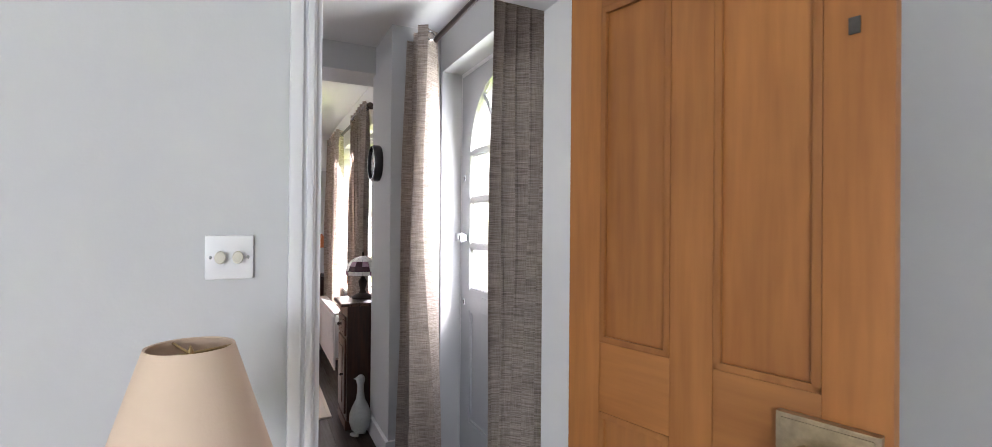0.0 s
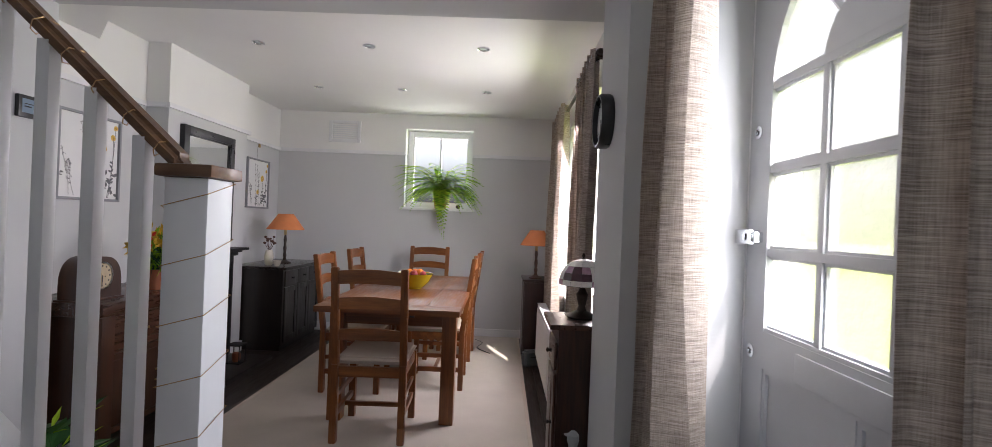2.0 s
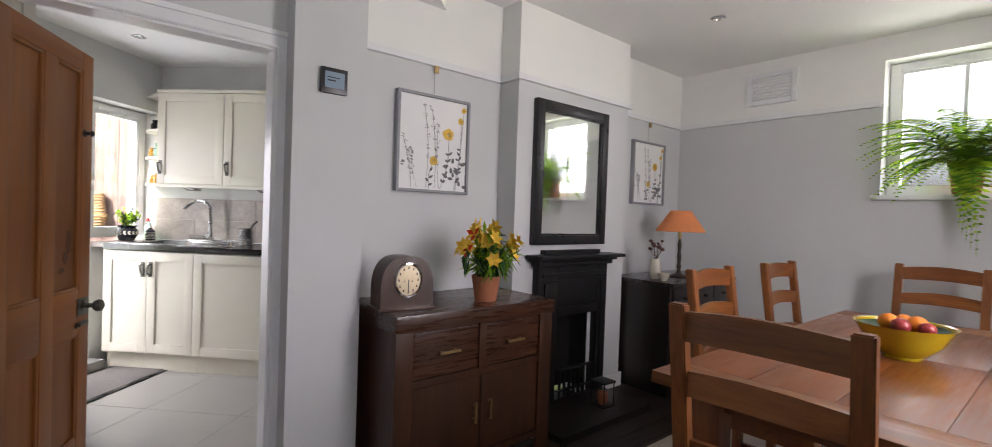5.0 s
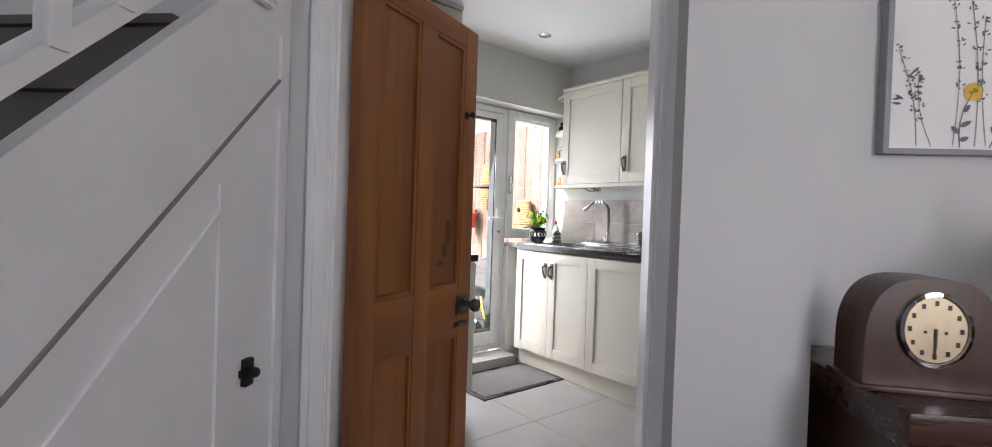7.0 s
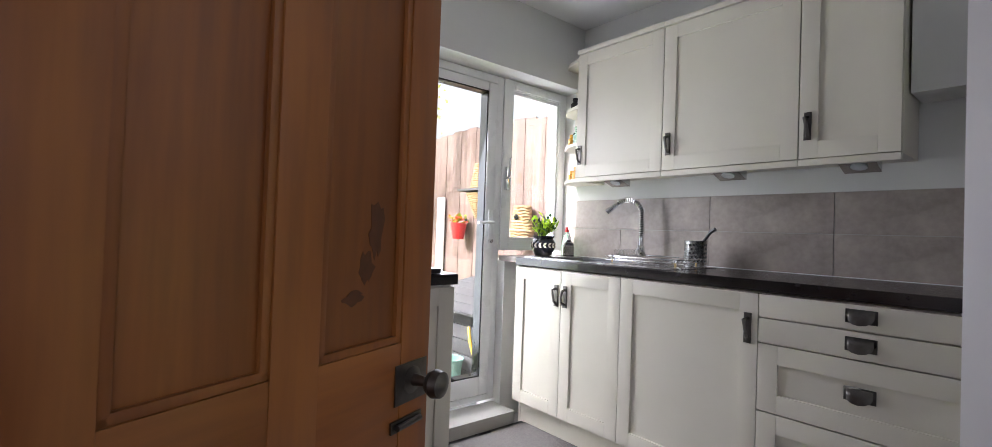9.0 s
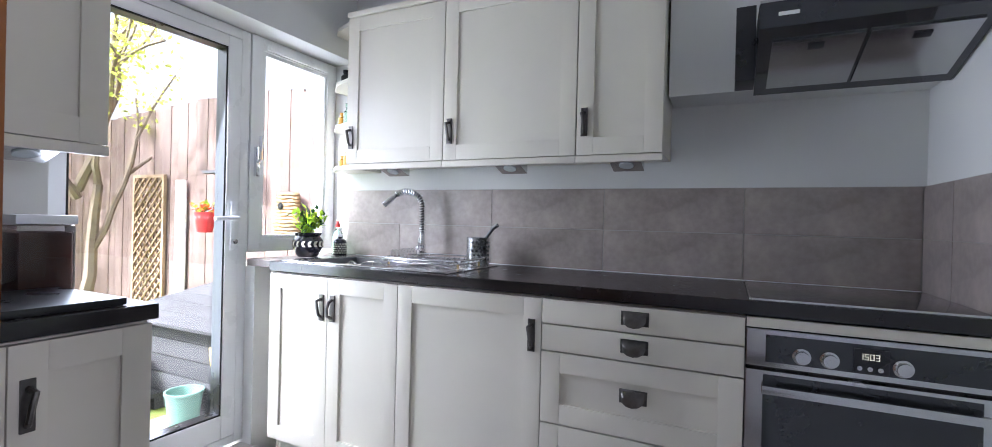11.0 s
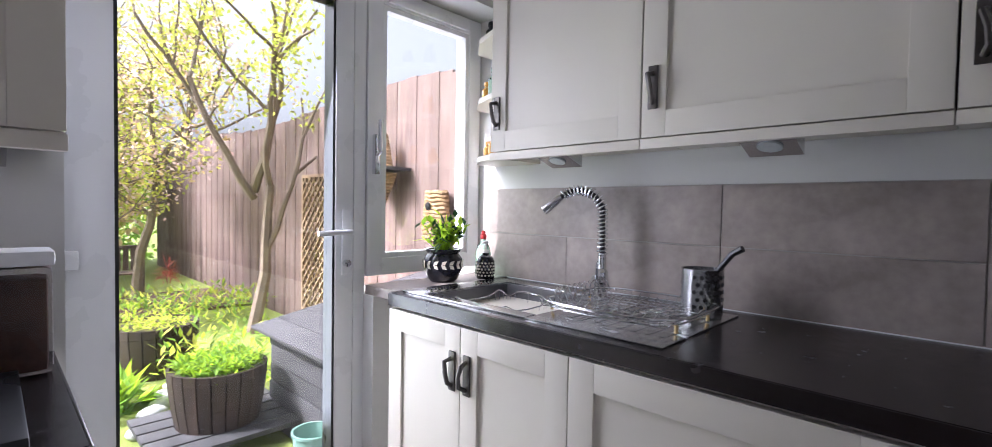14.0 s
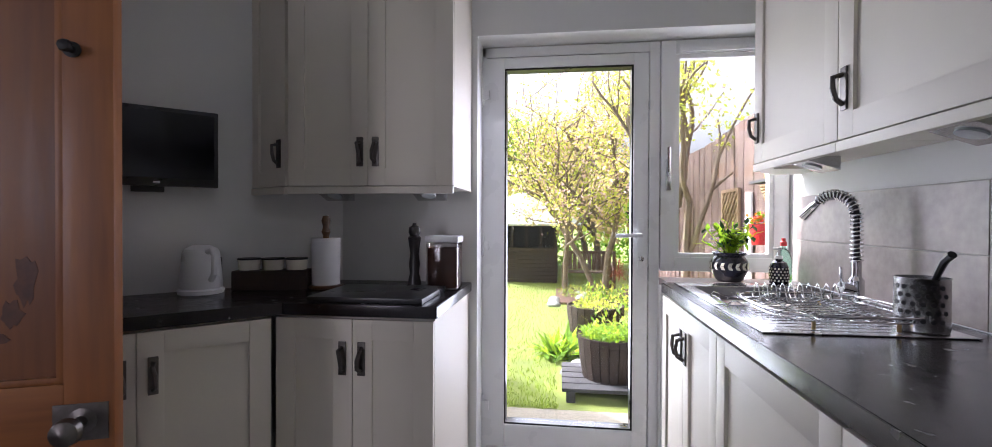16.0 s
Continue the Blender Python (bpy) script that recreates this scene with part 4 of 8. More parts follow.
bm = bmesh.new()
xs, ys = (-5.053, -4.935, -4.562, -4.485), (-1.411, -1.31, -0.86, 1.049)
gridv = [[bm.verts.new((x, y, 0.895)) for y in ys] for x in xs]
for i in range(3):
    for j in range(3):
        if (i, j) != (1, 1):
            bm.faces.new((gridv[i][j], gridv[i + 1][j], gridv[i + 1][j + 1], gridv[i][j + 1]))
up_ = bmesh.ops.extrude_face_region(bm, geom=bm.faces[:])
bmesh.ops.translate(bm, vec=(0, 0, 0.04), verts=[v for v in up_["geom"] if isinstance(v, bmesh.types.BMVert)])
wt = solid("worktop", bm, "worktop", K, "glossy black laminate worktop with sink and hob", "worktop")
part("front_edge", boxes((-4.4848, -4.480, -1.411, 1.049, 0.896, 0.9342), bev=0.0018), "worktop", wt, "rounded black laminate edge")
part("end_edge", boxes((-5.053, -4.4848, -1.4155, -1.4112, 0.896, 0.9342), bev=0.0018), "worktop", wt)
part("wall_seal", boxes((-5.0485, -5.043, -1.41, 1.043, 0.9352, 0.9385), bev=0.001), "upvc", wt, "white silicone seal along the tiles")

# left-hand run: along the garden wall, then along the television wall
ROT_L = Matrix.Rotation(radians(180), 4, "Z")
base_unit(K @ Matrix.Translation((-3.125, -0.855, 0)) @ ROT_L, 0.540, 0.59, "cream two-door corner cabinet beside the garden door", ((0, 0.268), (0.268, 0.540)), ((0.235, 1), (0.300, -1)), top=0.874)
base_unit(D @ Matrix.Translation((-2.30, 1.612, 0)) @ ROT_L, 0.485, 0.455, "cream one-door cabinet below the kettle", ((0.0, 0.125), (0.125, 0.485)), ((0.09, 1), (0.165, 1)), top=0.874)
bm = bmesh.new()
prism(bm, [(-3.672, -1.447), (-3.672, -0.835), (-3.152, -0.835), (-2.751, -0.434), (-2.4055, -0.776), (-3.076, -1.447)], 0.876, 0.915)
cw = solid("corner_worktop", bm, "worktop", K, "glossy black corner worktop along two walls", "worktop")
part("front_edge", boxes((-3.672, -3.154, -0.8348, -0.8305, 0.877, 0.9142), bev=0.0018), "worktop", cw, "rounded black laminate edge")
part("end_edge", boxes((-3.6765, -3.6722, -1.447, -0.8305, 0.877, 0.9142), bev=0.0018), "worktop", cw)


def wall_unit(m, w, h, depth, z0, label, doors, handles):
    u = thing("wall_cabinet", m, label, "cabinet", "kitchen wall cabinets")
    part("body", boxes((0.001, w - 0.001, 0.002, depth, z0, z0 + h)), "cabinet", u)
    part("pelmet", boxes((0, w, -0.024, 0.0, z0 - 0.026, z0), bev=0.003), "cabinet", u)
    part("cornice", boxes((0, w, -0.03, 0.0, z0 + h - 0.004, z0 + h + 0.02), bev=0.004), "cabinet", u)
    for (x0, x1), (hx, fl) in zip(doors, handles):
        d = shaker("door", u, "cabinet", x0 + 0.0015, x1 - 0.0015, z0 + 0.004, z0 + h - 0.008)
        strap_handle(d, hx, z0 + 0.13, fl)
    return u


UX = -4.80
for y0, w, hx, lab in ((-1.255, 0.553, 0.03, "cream wall cabinet beside the open shelves"), (-0.70, 0.603, 0.033, "wide cream wall cabinet above the dish rack"), (-0.095, 0.322, 0.032, "narrow cream wall cabinet beside the hob")):
    wall_unit(face_x(y0, UX), w, 0.72, 0.25, 1.40, lab, ((0, w),), ((hx, 1),))
sh = thing("corner_shelf", K, "cream open end shelves holding small jars", "shelf")
for z in (1.385, 1.60, 1.82, 2.10):
    bm = bmesh.new()
    prism(bm, [(-5.053, -1.257), (-5.053, -1.50), (-4.95, -1.50), (-4.86, -1.40), (-4.805, -1.257)], z, z + 0.018)
    part("shelf_board", bm, "cabinet", sh)
part("back_panel", boxes((-5.053, -5.043, -1.50, -1.257, 1.403, 2.10)), "cabinet", sh)
LZ = 1.315
wall_unit(K @ Matrix.Translation((-3.03, -1.09, 0)) @ ROT_L, 0.645, KC - 0.022 - LZ, 0.355, LZ, "cream two-door wall cabinet with a pale side panel", ((0, 0.32), (0.32, 0.645)), ((0.29, 1), (0.35, -1)))
wall_unit(K @ Matrix.Translation((-2.80, -1.21, 0)) @ Matrix.Rotation(math.atan2(0.12, -0.23), 4, "Z"), 0.255, KC - 0.022 - LZ, 0.16, LZ, "cream angled corner wall cabinet", ((0, 0.255),), ((0.215, 1),))

# splashback tiles: two courses behind the run, and on the end wall
sb = structure("splashback", [(-5.0549, -5.049, -1.52, 1.05, 0.936, 1.293)], "grout", K, "taupe tiled splashback with pale joints", "splashback")
tile_meshes = {}


def tile(parent, x, y0, y1, z0, z1, along_y=True):
    w, h = round(y1 - y0 - 0.003, 4), round(z1 - z0 - 0.003, 4)
    key = (w, h)
    if key not in tile_meshes:
        tile_meshes[key] = mesh("tile", boxes((-w / 2, w / 2, 0, 0.006, -h / 2, h / 2), bev=0.001), "wall_tile", smooth=False)
    rot = Matrix.Rotation(radians(-90), 4, "Z") if along_y else Matrix.Rotation(radians(180), 4, "Z")
    loc = (x, (y0 + y1) / 2, (z0 + z1) / 2) if along_y else ((y0 + y1) / 2, x, (z0 + z1) / 2)
    return shared("tile", tile_meshes[key], parent, Matrix.Translation(loc) @ rot)


for z0, z1, cuts in ((0.937, 1.114, (-1.52, -1.12, -0.581, -0.041, 0.499, 1.039)), (1.114, 1.292, (-1.52, -0.581, -0.041, 0.499, 1.039))):
    for a, b in zip(cuts, cuts[1:]):
        tile(sb, -5.050, a, b, z0, z1)
es = structure("splashback_end", [(-5.055, -4.50, 1.0445, 1.0499, 0.936, 1.293)], "grout", K, "taupe tiled end splashback", "splashback")
for z0, z1 in ((0.937, 1.114), (1.114, 1.292)):
    for a, b in ((-5.043, -4.80), (-4.80, -4.50)):
        tile(es, 1.0455, a, b, z0, z1, False)

# floors
kf = structure("kitchen_floor", [(-5.06, -1.55, -1.6, 1.9, -0.10, -0.014)], "grout", K, "pale grout bed of the kitchen floor", "floor")
fmesh = mesh("tile", boxes((-0.2985, 0.2985, -0.2985, 0.2985, 0, 0.012), bev=0.0015), "floor_tile", smooth=False)
for i in range(6):
    for j in range(6):
        x, y = -4.80 + 0.6 * i, -1.45 + 0.6 * j
        if (x + y) * 0.7071 < -1.55:
            shared("tile", fmesh, kf, at(x, y, -0.012))
fb = structure("floor", [(-1.94, 1.65, 0.45, 6.2, -0.022, -0.02)], "soot", D, "dark stained wooden floorboards", "floor")
nb = 28
bw = (1.65 + 1.84) / nb
bmesh_board = mesh("floorboard", boxes((-bw / 2 + 0.001, bw / 2 - 0.001, 0.42, 6.2, -0.02, -0.001), bev=0.001), "floor_dark", smooth=False)
for k in range(nb):
    shared("floorboard", bmesh_board, fb, at(-1.84 + bw * (k + 0.5), 0, 0))
structure("living_floor", [(-3.5, 1.65, -3.6, 0.42, -0.022, 0)], "rug", D, "beige carpet in the living room", "floor")


# ---- trim ----
def strip(name, items, label, cat="trim", mat="gloss_white"):
    return structure(name, items, mat, D, label, cat)


strip("picture_rail", [(-1.94, -1.915, 3.035, 4.065, 2.065, 2.10), (-1.77, -1.745, 4.04, 5.19, 2.065, 2.10), (-1.94, -1.771, 4.04, 4.0645, 2.065, 2.10), (-1.94, -1.771, 5.1645, 5.19, 2.065, 2.10), (-1.94, -1.915, 5.19, 6.175, 2.065, 2.10),
                       (-1.94, -0.47, 6.175, 6.1995, 2.065, 2.10), (0.33, 1.265, 6.175, 6.1995, 2.065, 2.10), (1.265, 1.2895, 5.02, 6.1995, 2.065, 2.10), (1.265, 1.2895, 2.80, 3.48, 2.065, 2.10)], "narrow white picture rail")
strip("baseboard", [(-1.94, -1.922, 3.035, 4.065, 0, 0.10), (-1.77, -1.752, 4.065, 4.24, 0, 0.10), (-1.77, -1.752, 4.89, 5.18, 0, 0.10), (-1.94, -1.922, 5.18, 6.18, 0, 0.10), (-1.94, 1.27, 6.18, 6.1995, 0, 0.09),
                    (1.27, 1.2895, 2.81, 6.1995, 0, 0.10), (1.12, 1.1395, 2.28, 2.80, 0, 0.12), (1.1395, 1.44, 2.28, 2.2995, 0, 0.12),
                    (-1.65, -1.632, 2.72, 3.035, 0, 0.12), (-1.76, -1.742, 1.62, 1.68, 0, 0.12)], "white painted skirting board")


# ---- dining furniture ----
def arc_slat(bm, x0, x1, z0, z1, rise, y=0.0, th=0.018, bow=0.02, n=8):
    """A back slat whose upper edge is arched and whose middle bows backwards."""
    rows = []
    for k in range(n + 1):
        s = k / n
        x, c = x0 + (x1 - x0) * s, math.sin(math.pi * s)
        yy = y - bow * c
        rows.append([bm.verts.new(v) for v in ((x, yy - th / 2, z0 + rise * 0.6 * c), (x, yy + th / 2, z0 + rise * 0.6 * c), (x, yy + th / 2, z1 + rise * c), (x, yy - th / 2, z1 + rise * c))])
    for a, b in zip(rows, rows[1:]):
        for j in range(4):
            bm.faces.new((a[j], a[(j + 1) % 4], b[(j + 1) % 4], b[j]))
    bm.faces.new(rows[0])
    bm.faces.new(list(reversed(rows[-1])))


def skewed(bm, x, y0, y1, z0, z1, w, d):
    """A square post that leans from (y0, z0) to (y1, z1)."""
    vs = box(bm, x - w / 2, x + w / 2, -d / 2, d / 2, z0, z1, bev=0)
    for v in vs:
        v.co.y += y0 if v.co.z < (z0 + z1) / 2 else y1
    bmesh.ops.bevel(bm, geom=list({e for v in vs for e in v.link_edges}), offset=0.004, segments=2, affect="EDGES")


def dining_chair(m):
    """Ladder-back chair; it faces +y, the back posts stand at y = 0."""
    c = thing("dining_chair", m, "honey oak ladder-back dining chair with a cream seat pad", "chair", "chairs round the dining table")
    for x in (-0.195, 0.195):
        bm = bmesh.new()
        skewed(bm, x, 0, 0, 0, 0.46, 0.042, 0.04)
        skewed(bm, x, 0, -0.075, 0.455, 1.02, 0.042, 0.036)
        part("back_leg", bm, "oak", c)
        part("front_leg", boxes((x - 0.021, x + 0.021, 0.385, 0.427, 0, 0.445), bev=0.004), "oak", c)
    for z0, z1, y in ((0.925, 1.0, -0.066), (0.78, 0.845, -0.045), (0.60, 0.66, -0.02)):
        bm = bmesh.new()
        arc_slat(bm, -0.176, 0.176, z0, z1, 0.014, y)
        part("back_slat", bm, "oak_x", c)
    part("seat_frame", boxes((-0.174, 0.174, -0.012, 0.012, 0.385, 0.445), (-0.174, 0.174, 0.394, 0.418, 0.385, 0.445), (-0.207, -0.183, 0.02, 0.385, 0.385, 0.445), (0.183, 0.207, 0.02, 0.385, 0.385, 0.445), bev=0.003), "oak_x", c)
    bm = boxes((-0.212, 0.212, 0.022, 0.435, 0.447, 0.490))
    bmesh.ops.bevel(bm, geom=bm.edges[:], offset=0.018, segments=3, affect="EDGES")
    part("seat_pad", bm, "cushion", c, "cream upholstered seat pad")
    for x in (-0.195, 0.195):
        part("side_stretcher", boxes((x - 0.011, x + 0.011, 0.02, 0.386, 0.14, 0.175), bev=0.003), "oak_y", c)
        part("upper_stretcher", boxes((x - 0.009, x + 0.009, 0.02, 0.386, 0.25, 0.278), bev=0.003), "oak_y", c)
    part("cross_stretcher", boxes((-0.184, 0.184, 0.19, 0.214, 0.145, 0.17), bev=0.003), "oak_x", c)
    return c


chair0 = dining_chair(D @ at(-0.03, 3.335, 0.012, 2))
for b, a, rz in ((-0.60, 4.33, -88), (-0.60, 5.12, -90), (0.42, 4.50, 91), (0.43, 5.30, 89), (-0.09, 5.86, 180)):
    copy_thing(chair0, D @ at(b, a, 0.012, rz))

tb = thing("dining_table", D @ at(0.03, 4.40, 0.012), "honey oak extending dining table with plank top and square legs", "table")
TW, TL = 0.44, 0.96
for y0, y1 in ((-TL, -TL + 0.17), (TL - 0.17, TL)):
    part("end_board", boxes((-TW, TW, y0, y1, 0.728, 0.765), bev=0.004), "oak_x", tb)
for k in range(4):
    x0 = -TW + 2 * TW * k / 4
    for y0, y1 in ((-TL + 0.171, 0.0), (0.001, TL - 0.171)):
        part("top_plank", boxes((x0 + 0.0008, x0 + 2 * TW / 4 - 0.0008, y0, y1, 0.729, 0.7645), bev=0.002), "oak_y", tb)
for x in (-0.36, 0.36):
    for y in (-0.72, 0.80):
        part("leg", boxes((x - 0.045, x + 0.045, y - 0.045, y + 0.045, 0, 0.727), bev=0.006), "oak", tb)
    part("side_apron", boxes((x - 0.012, x + 0.012, -0.674, 0.754, 0.62, 0.726)), "oak_y", tb)
for y in (-0.72, 0.80):
    part("end_apron", boxes((-0.314, 0.314, y - 0.012, y + 0.012, 0.62, 0.726)), "oak_x", tb)
part("leaf_catch", boxes((0.10, 0.13, -0.745, -0.733, 0.675, 0.69), bev=0.002), "pewter", tb)

# big rug with a pale binding
rg = thing("rug", D, "large beige woven rug with a pale bound edge", "rug")
part("rug_field", boxes((-1.02, 0.91, 3.13, 6.16, 0.0, 0.011)), "rug", rg)
part("binding", boxes((-1.045, -1.02, 3.105, 6.16, 0.0, 0.0125), (0.91, 0.935, 3.105, 6.16, 0.0, 0.0125), (-1.02, 0.91, 3.105, 3.13, 0.0, 0.0125), bev=0.003), "cushion", rg)


def bar_pull(parent, m, n=0.11):
    bm = boxes((-n / 2, n / 2, -0.030, -0.020, -0.006, 0.006), (-n / 2 + 0.012, -n / 2 + 0.022, -0.021, 0, -0.005, 0.005), (n / 2 - 0.022, n / 2 - 0.012, -0.021, 0, -0.005, 0.005), bev=0.002)
    part("handle", bm, "brass", parent, "aged brass bar handle", m)


# sideboard: its front looks along +x of the room frame; local x runs along the wall
SB = D @ Matrix.Translation((-1.395, 3.085, 0.0)) @ Matrix.Rotation(radians(90), 4, "Z")
sbd = thing("sideboard", SB, "dark walnut sideboard with two drawers and two doors", "sideboard")
SW, SD, SH = 0.945, 0.515, 0.80
part("top", boxes((-0.008, SW + 0.008, -0.008, SD, SH - 0.075, SH), bev=0.012), "walnut_x", sbd, "polished walnut top")
part("body", boxes((0, SW, 0.02, SD, 0.07, SH - 0.076)), "walnut", sbd)
for x0, x1 in ((0, 0.09), (SW - 0.09, SW)):
    part("post", boxes((x0, x1, 0, 0.02, 0.0, SH - 0.076), bev=0.004), "walnut", sbd)
for x0, x1, z0, z1 in ((0.091, SW - 0.091, 0.472, 0.505), (0.091, SW - 0.091, 0.07, 0.10), (SW / 2 - 0.02, SW / 2 + 0.02, 0.506, 0.722)):
    part("rail", boxes((x0, x1, 0.003, 0.02, z0, z1)), "walnut", sbd)
for x0, x1 in ((0.095, SW / 2 - 0.024), (SW / 2 + 0.024, SW - 0.095)):
    d = part("drawer", boxes((x0, x1, 0.008, 0.02, 0.510, 0.712), bev=0.004), "walnut_x", sbd)
    bar_pull(d, Matrix.Translation(((x0 + x1) / 2, 0.008, 0.615)))
for x0, x1, hx in ((0.095, SW / 2 - 0.003, SW / 2 - 0.045), (SW / 2 + 0.003, SW - 0.095, SW / 2 + 0.045)):
    d = part("door", boxes((x0, x1, 0.008, 0.02, 0.105, 0.468), bev=0.004), "walnut", sbd)
    bar_pull(d, Matrix.Translation((hx, 0.008, 0.30)) @ Matrix.Rotation(radians(90), 4, "Y"), 0.10)
for x in (0.03, SW - 0.09):
    part("foot", boxes((x, x + 0.06, SD - 0.07, SD - 0.01, 0, 0.07)), "walnut", sbd)

# cast-iron fireplace on the chimney breast
FP = D @ Matrix.Translation((-1.77, 4.215, 0.0)) @ Matrix.Rotation(radians(90), 4, "Z")
fp = thing("fireplace", FP, "black cast-iron fireplace with a moulded mantelshelf", "fireplace")
part("surround", boxes((0.02, 0.20, -0.055, 0, 0.045, 0.93), (0.60, 0.70, -0.055, 0, 0.045, 0.93), (0.20, 0.60, -0.055, 0, 0.66, 0.93), (0.02, 0.235, -0.055, 0, 0.045, 0.0451), bev=0.006), "iron", fp)
part("frieze", boxes((0.05, 0.67, -0.068, -0.0555, 0.86, 0.885), (0.05, 0.67, -0.064, -0.0555, 0.83, 0.84), (0.07, 0.095, -0.066, -0.0555, 0.06, 0.82), (0.625, 0.65, -0.066, -0.0555, 0.06, 0.82), bev=0.004), "iron", fp)
part("hood", boxes((0.20, 0.60, -0.060, -0.02, 0.60, 0.66), bev=0.008), "iron", fp)
part("bed_mould", boxes((0.0, 0.72, -0.085, 0, 0.93, 0.96), (-0.02, 0.74, -0.11, 0, 0.96, 0.98), bev=0.008), "iron", fp)
part("mantelshelf", boxes((-0.05, 0.78, -0.15, 0, 0.98, 1.003), bev=0.006), "iron", fp)
part("upstand", boxes((0.08, 0.62, -0.05, 0, 1.0035, 1.03), bev=0.004), "iron", fp)
part("firebox", boxes((0.235, 0.565, 0.155, 0.165, 0.05, 0.67), (0.225, 0.235, 0.0, 0.165, 0.05, 0.67), (0.565, 0.575, 0.0, 0.165, 0.05, 0.67)), "soot", fp)
bm = bmesh.new()
for k in range(7):
    box(bm, 0.25 + 0.047 * k, 0.265 + 0.047 * k, -0.05, -0.035, 0.06, 0.24, bev=0.003)
box(bm, 0.235, 0.565, -0.055, -0.03, 0.235, 0.25, bev=0.003)
box(bm, 0.235, 0.565, -0.055, -0.03, 0.10, 0.112, bev=0.003)
part("grate", bm, "iron", fp)
part("hearth", boxes((-0.13, 0.72, -0.43, 0.0, 0.0, 0.04), bev=0.006), "ebony", fp)
lt = thing("lantern", D @ at(-1.52, 4.66, 0.041), "small black metal lantern with a copper pot on the hearth", "lantern")
bm = bmesh.new()
for x in (-0.05, 0.05):
    for y in (-0.05, 0.05):
        rod(bm, (x, y, 0), (x, y, 0.15), 0.004, n=6)
box(bm, -0.06, 0.06, -0.06, 0.06, 0.15, 0.16, bev=0.003)
box(bm, -0.06, 0.06, -0.06, 0.06, 0, 0.008, bev=0.003)
part("frame", bm, "iron", lt)
bm = bmesh.new()
lathe(bm, [(0.025, 0.008), (0.034, 0.03), (0.034, 0.07), (0.028, 0.085), (0, 0.086)], 16)
part("copper_pot", bm, "terracotta", lt)

# black chest in the alcove
BC = D @ Matrix.Translation((-1.375, 5.20, 0.0)) @ Matrix.Rotation(radians(90), 4, "Z")
bc = thing("chest", BC, "black-stained wooden chest with drawers and doors", "chest")
part("top", boxes((-0.015, 0.93, -0.02, 0.53, 0.785, 0.81), bev=0.006), "ebony_x", bc)
part("body", boxes((0, 0.915, 0.015, 0.53, 0.05, 0.784)), "ebony", bc)
for k in range(3):
    x0 = 0.03 + k * 0.287
    d = part("drawer", boxes((x0, x0 + 0.28, 0.0, 0.0145, 0.62, 0.77), bev=0.004), "ebony", bc)
    bm = bmesh.new()
    lathe(bm, [(0.012, 0), (0.006, 0.012), (0.014, 0.022), (0, 0.028)], 12, m=Matrix.Translation((x0 + 0.14, 0, 0.695)) @ Matrix.Rotation(radians(90), 4, "X"))
    part("knob", bm, "iron", d)
    shaker("door", bc, "ebony", x0, x0 + 0.28, 0.08, 0.61, 0.0145, 0.05, 0.008, 0.0145)
part("plinth", boxes((0.02, 0.895, 0.03, 0.53, 0, 0.049)), "ebony", bc)


def table_lamp(m, label, shade_mat, r0, r1, sh, zb, base_profile, base_mat, fitting="brass"):
    t = thing("table_lamp", m, label, "lamp")
    bm = bmesh.new()
    lathe(bm, base_profile, 20)
    part("base", bm, base_mat, t)
    bm = bmesh.new()
    n = 40
    prof = [(r0, zb), (r1, zb + sh)]
    rings = [[bm.verts.new((r * math.cos(2 * math.pi * k / n), r * math.sin(2 * math.pi * k / n), z)) for k in range(n)] for r, z in prof]
    for k in range(n):
        bm.faces.new((rings[0][k], rings[0][(k + 1) % n], rings[1][(k + 1) % n], rings[1][k]))
    bm.normal_update()
    bmesh.ops.solidify(bm, geom=bm.faces[:], thickness=0.003)
    part("shade", bm, shade_mat, t)
    bm = bmesh.new()
    for k in range(3):
        a = 2 * math.pi * k / 3
        rod(bm, (0, 0, zb + sh - 0.01), (r1 * 0.97 * math.cos(a), r1 * 0.97 * math.sin(a), zb + sh - 0.004), 0.0018, n=5)
    lathe(bm, [(0.012, zb - 0.06), (0.016, zb), (0.016, zb + 0.03), (0.005, zb + sh - 0.01), (0, zb + sh)], 12)
    part("fitting", bm, fitting, t)
    return t


BARLEY = [(0.065, 0), (0.065, 0.012), (0.045, 0.022), (0.020, 0.035), (0.013, 0.06), (0.019, 0.085), (0.013, 0.11), (0.018, 0.16), (0.012, 0.20), (0.017, 0.25), (0.010, 0.29), (0.008, 0.33), (0.008, 0.36)]
table_lamp(D @ at(-1.56, 5.60, 0.811), "table lamp with an orange shade and brown turned base", "orange_shade", 0.185, 0.075, 0.16, 0.355, BARLEY, "dark_bronze")
table_lamp(D @ at(1.05, 5.42, 0.781), "table lamp with an orange shade beside the curtain", "orange_shade", 0.165, 0.07, 0.15, 0.33, BARLEY, "mahogany")
# cream lamp in the living room
side = thing("side_table", D @ at(0.31, 0.12, 0.019), "small dark wooden side table under the cream lamp", "table")
part("top", boxes((-0.2, 0.2, -0.2, 0.2, 0.60, 0.625), bev=0.005), "mahogany", side)
for x in (-0.16, 0.16):
    for y in (-0.16, 0.16):
        part("leg", boxes((x - 0.02, x + 0.02, y - 0.02, y + 0.02, 0, 0.599), bev=0.003), "mahogany", side)
table_lamp(D @ at(0.375, 0.14, 0.645), "table lamp with a cream tapered fabric shade", "cream_shade", 0.098, 0.046, 0.165, 0.42, [(r, z * 1.15) for r, z in BARLEY], "brass")

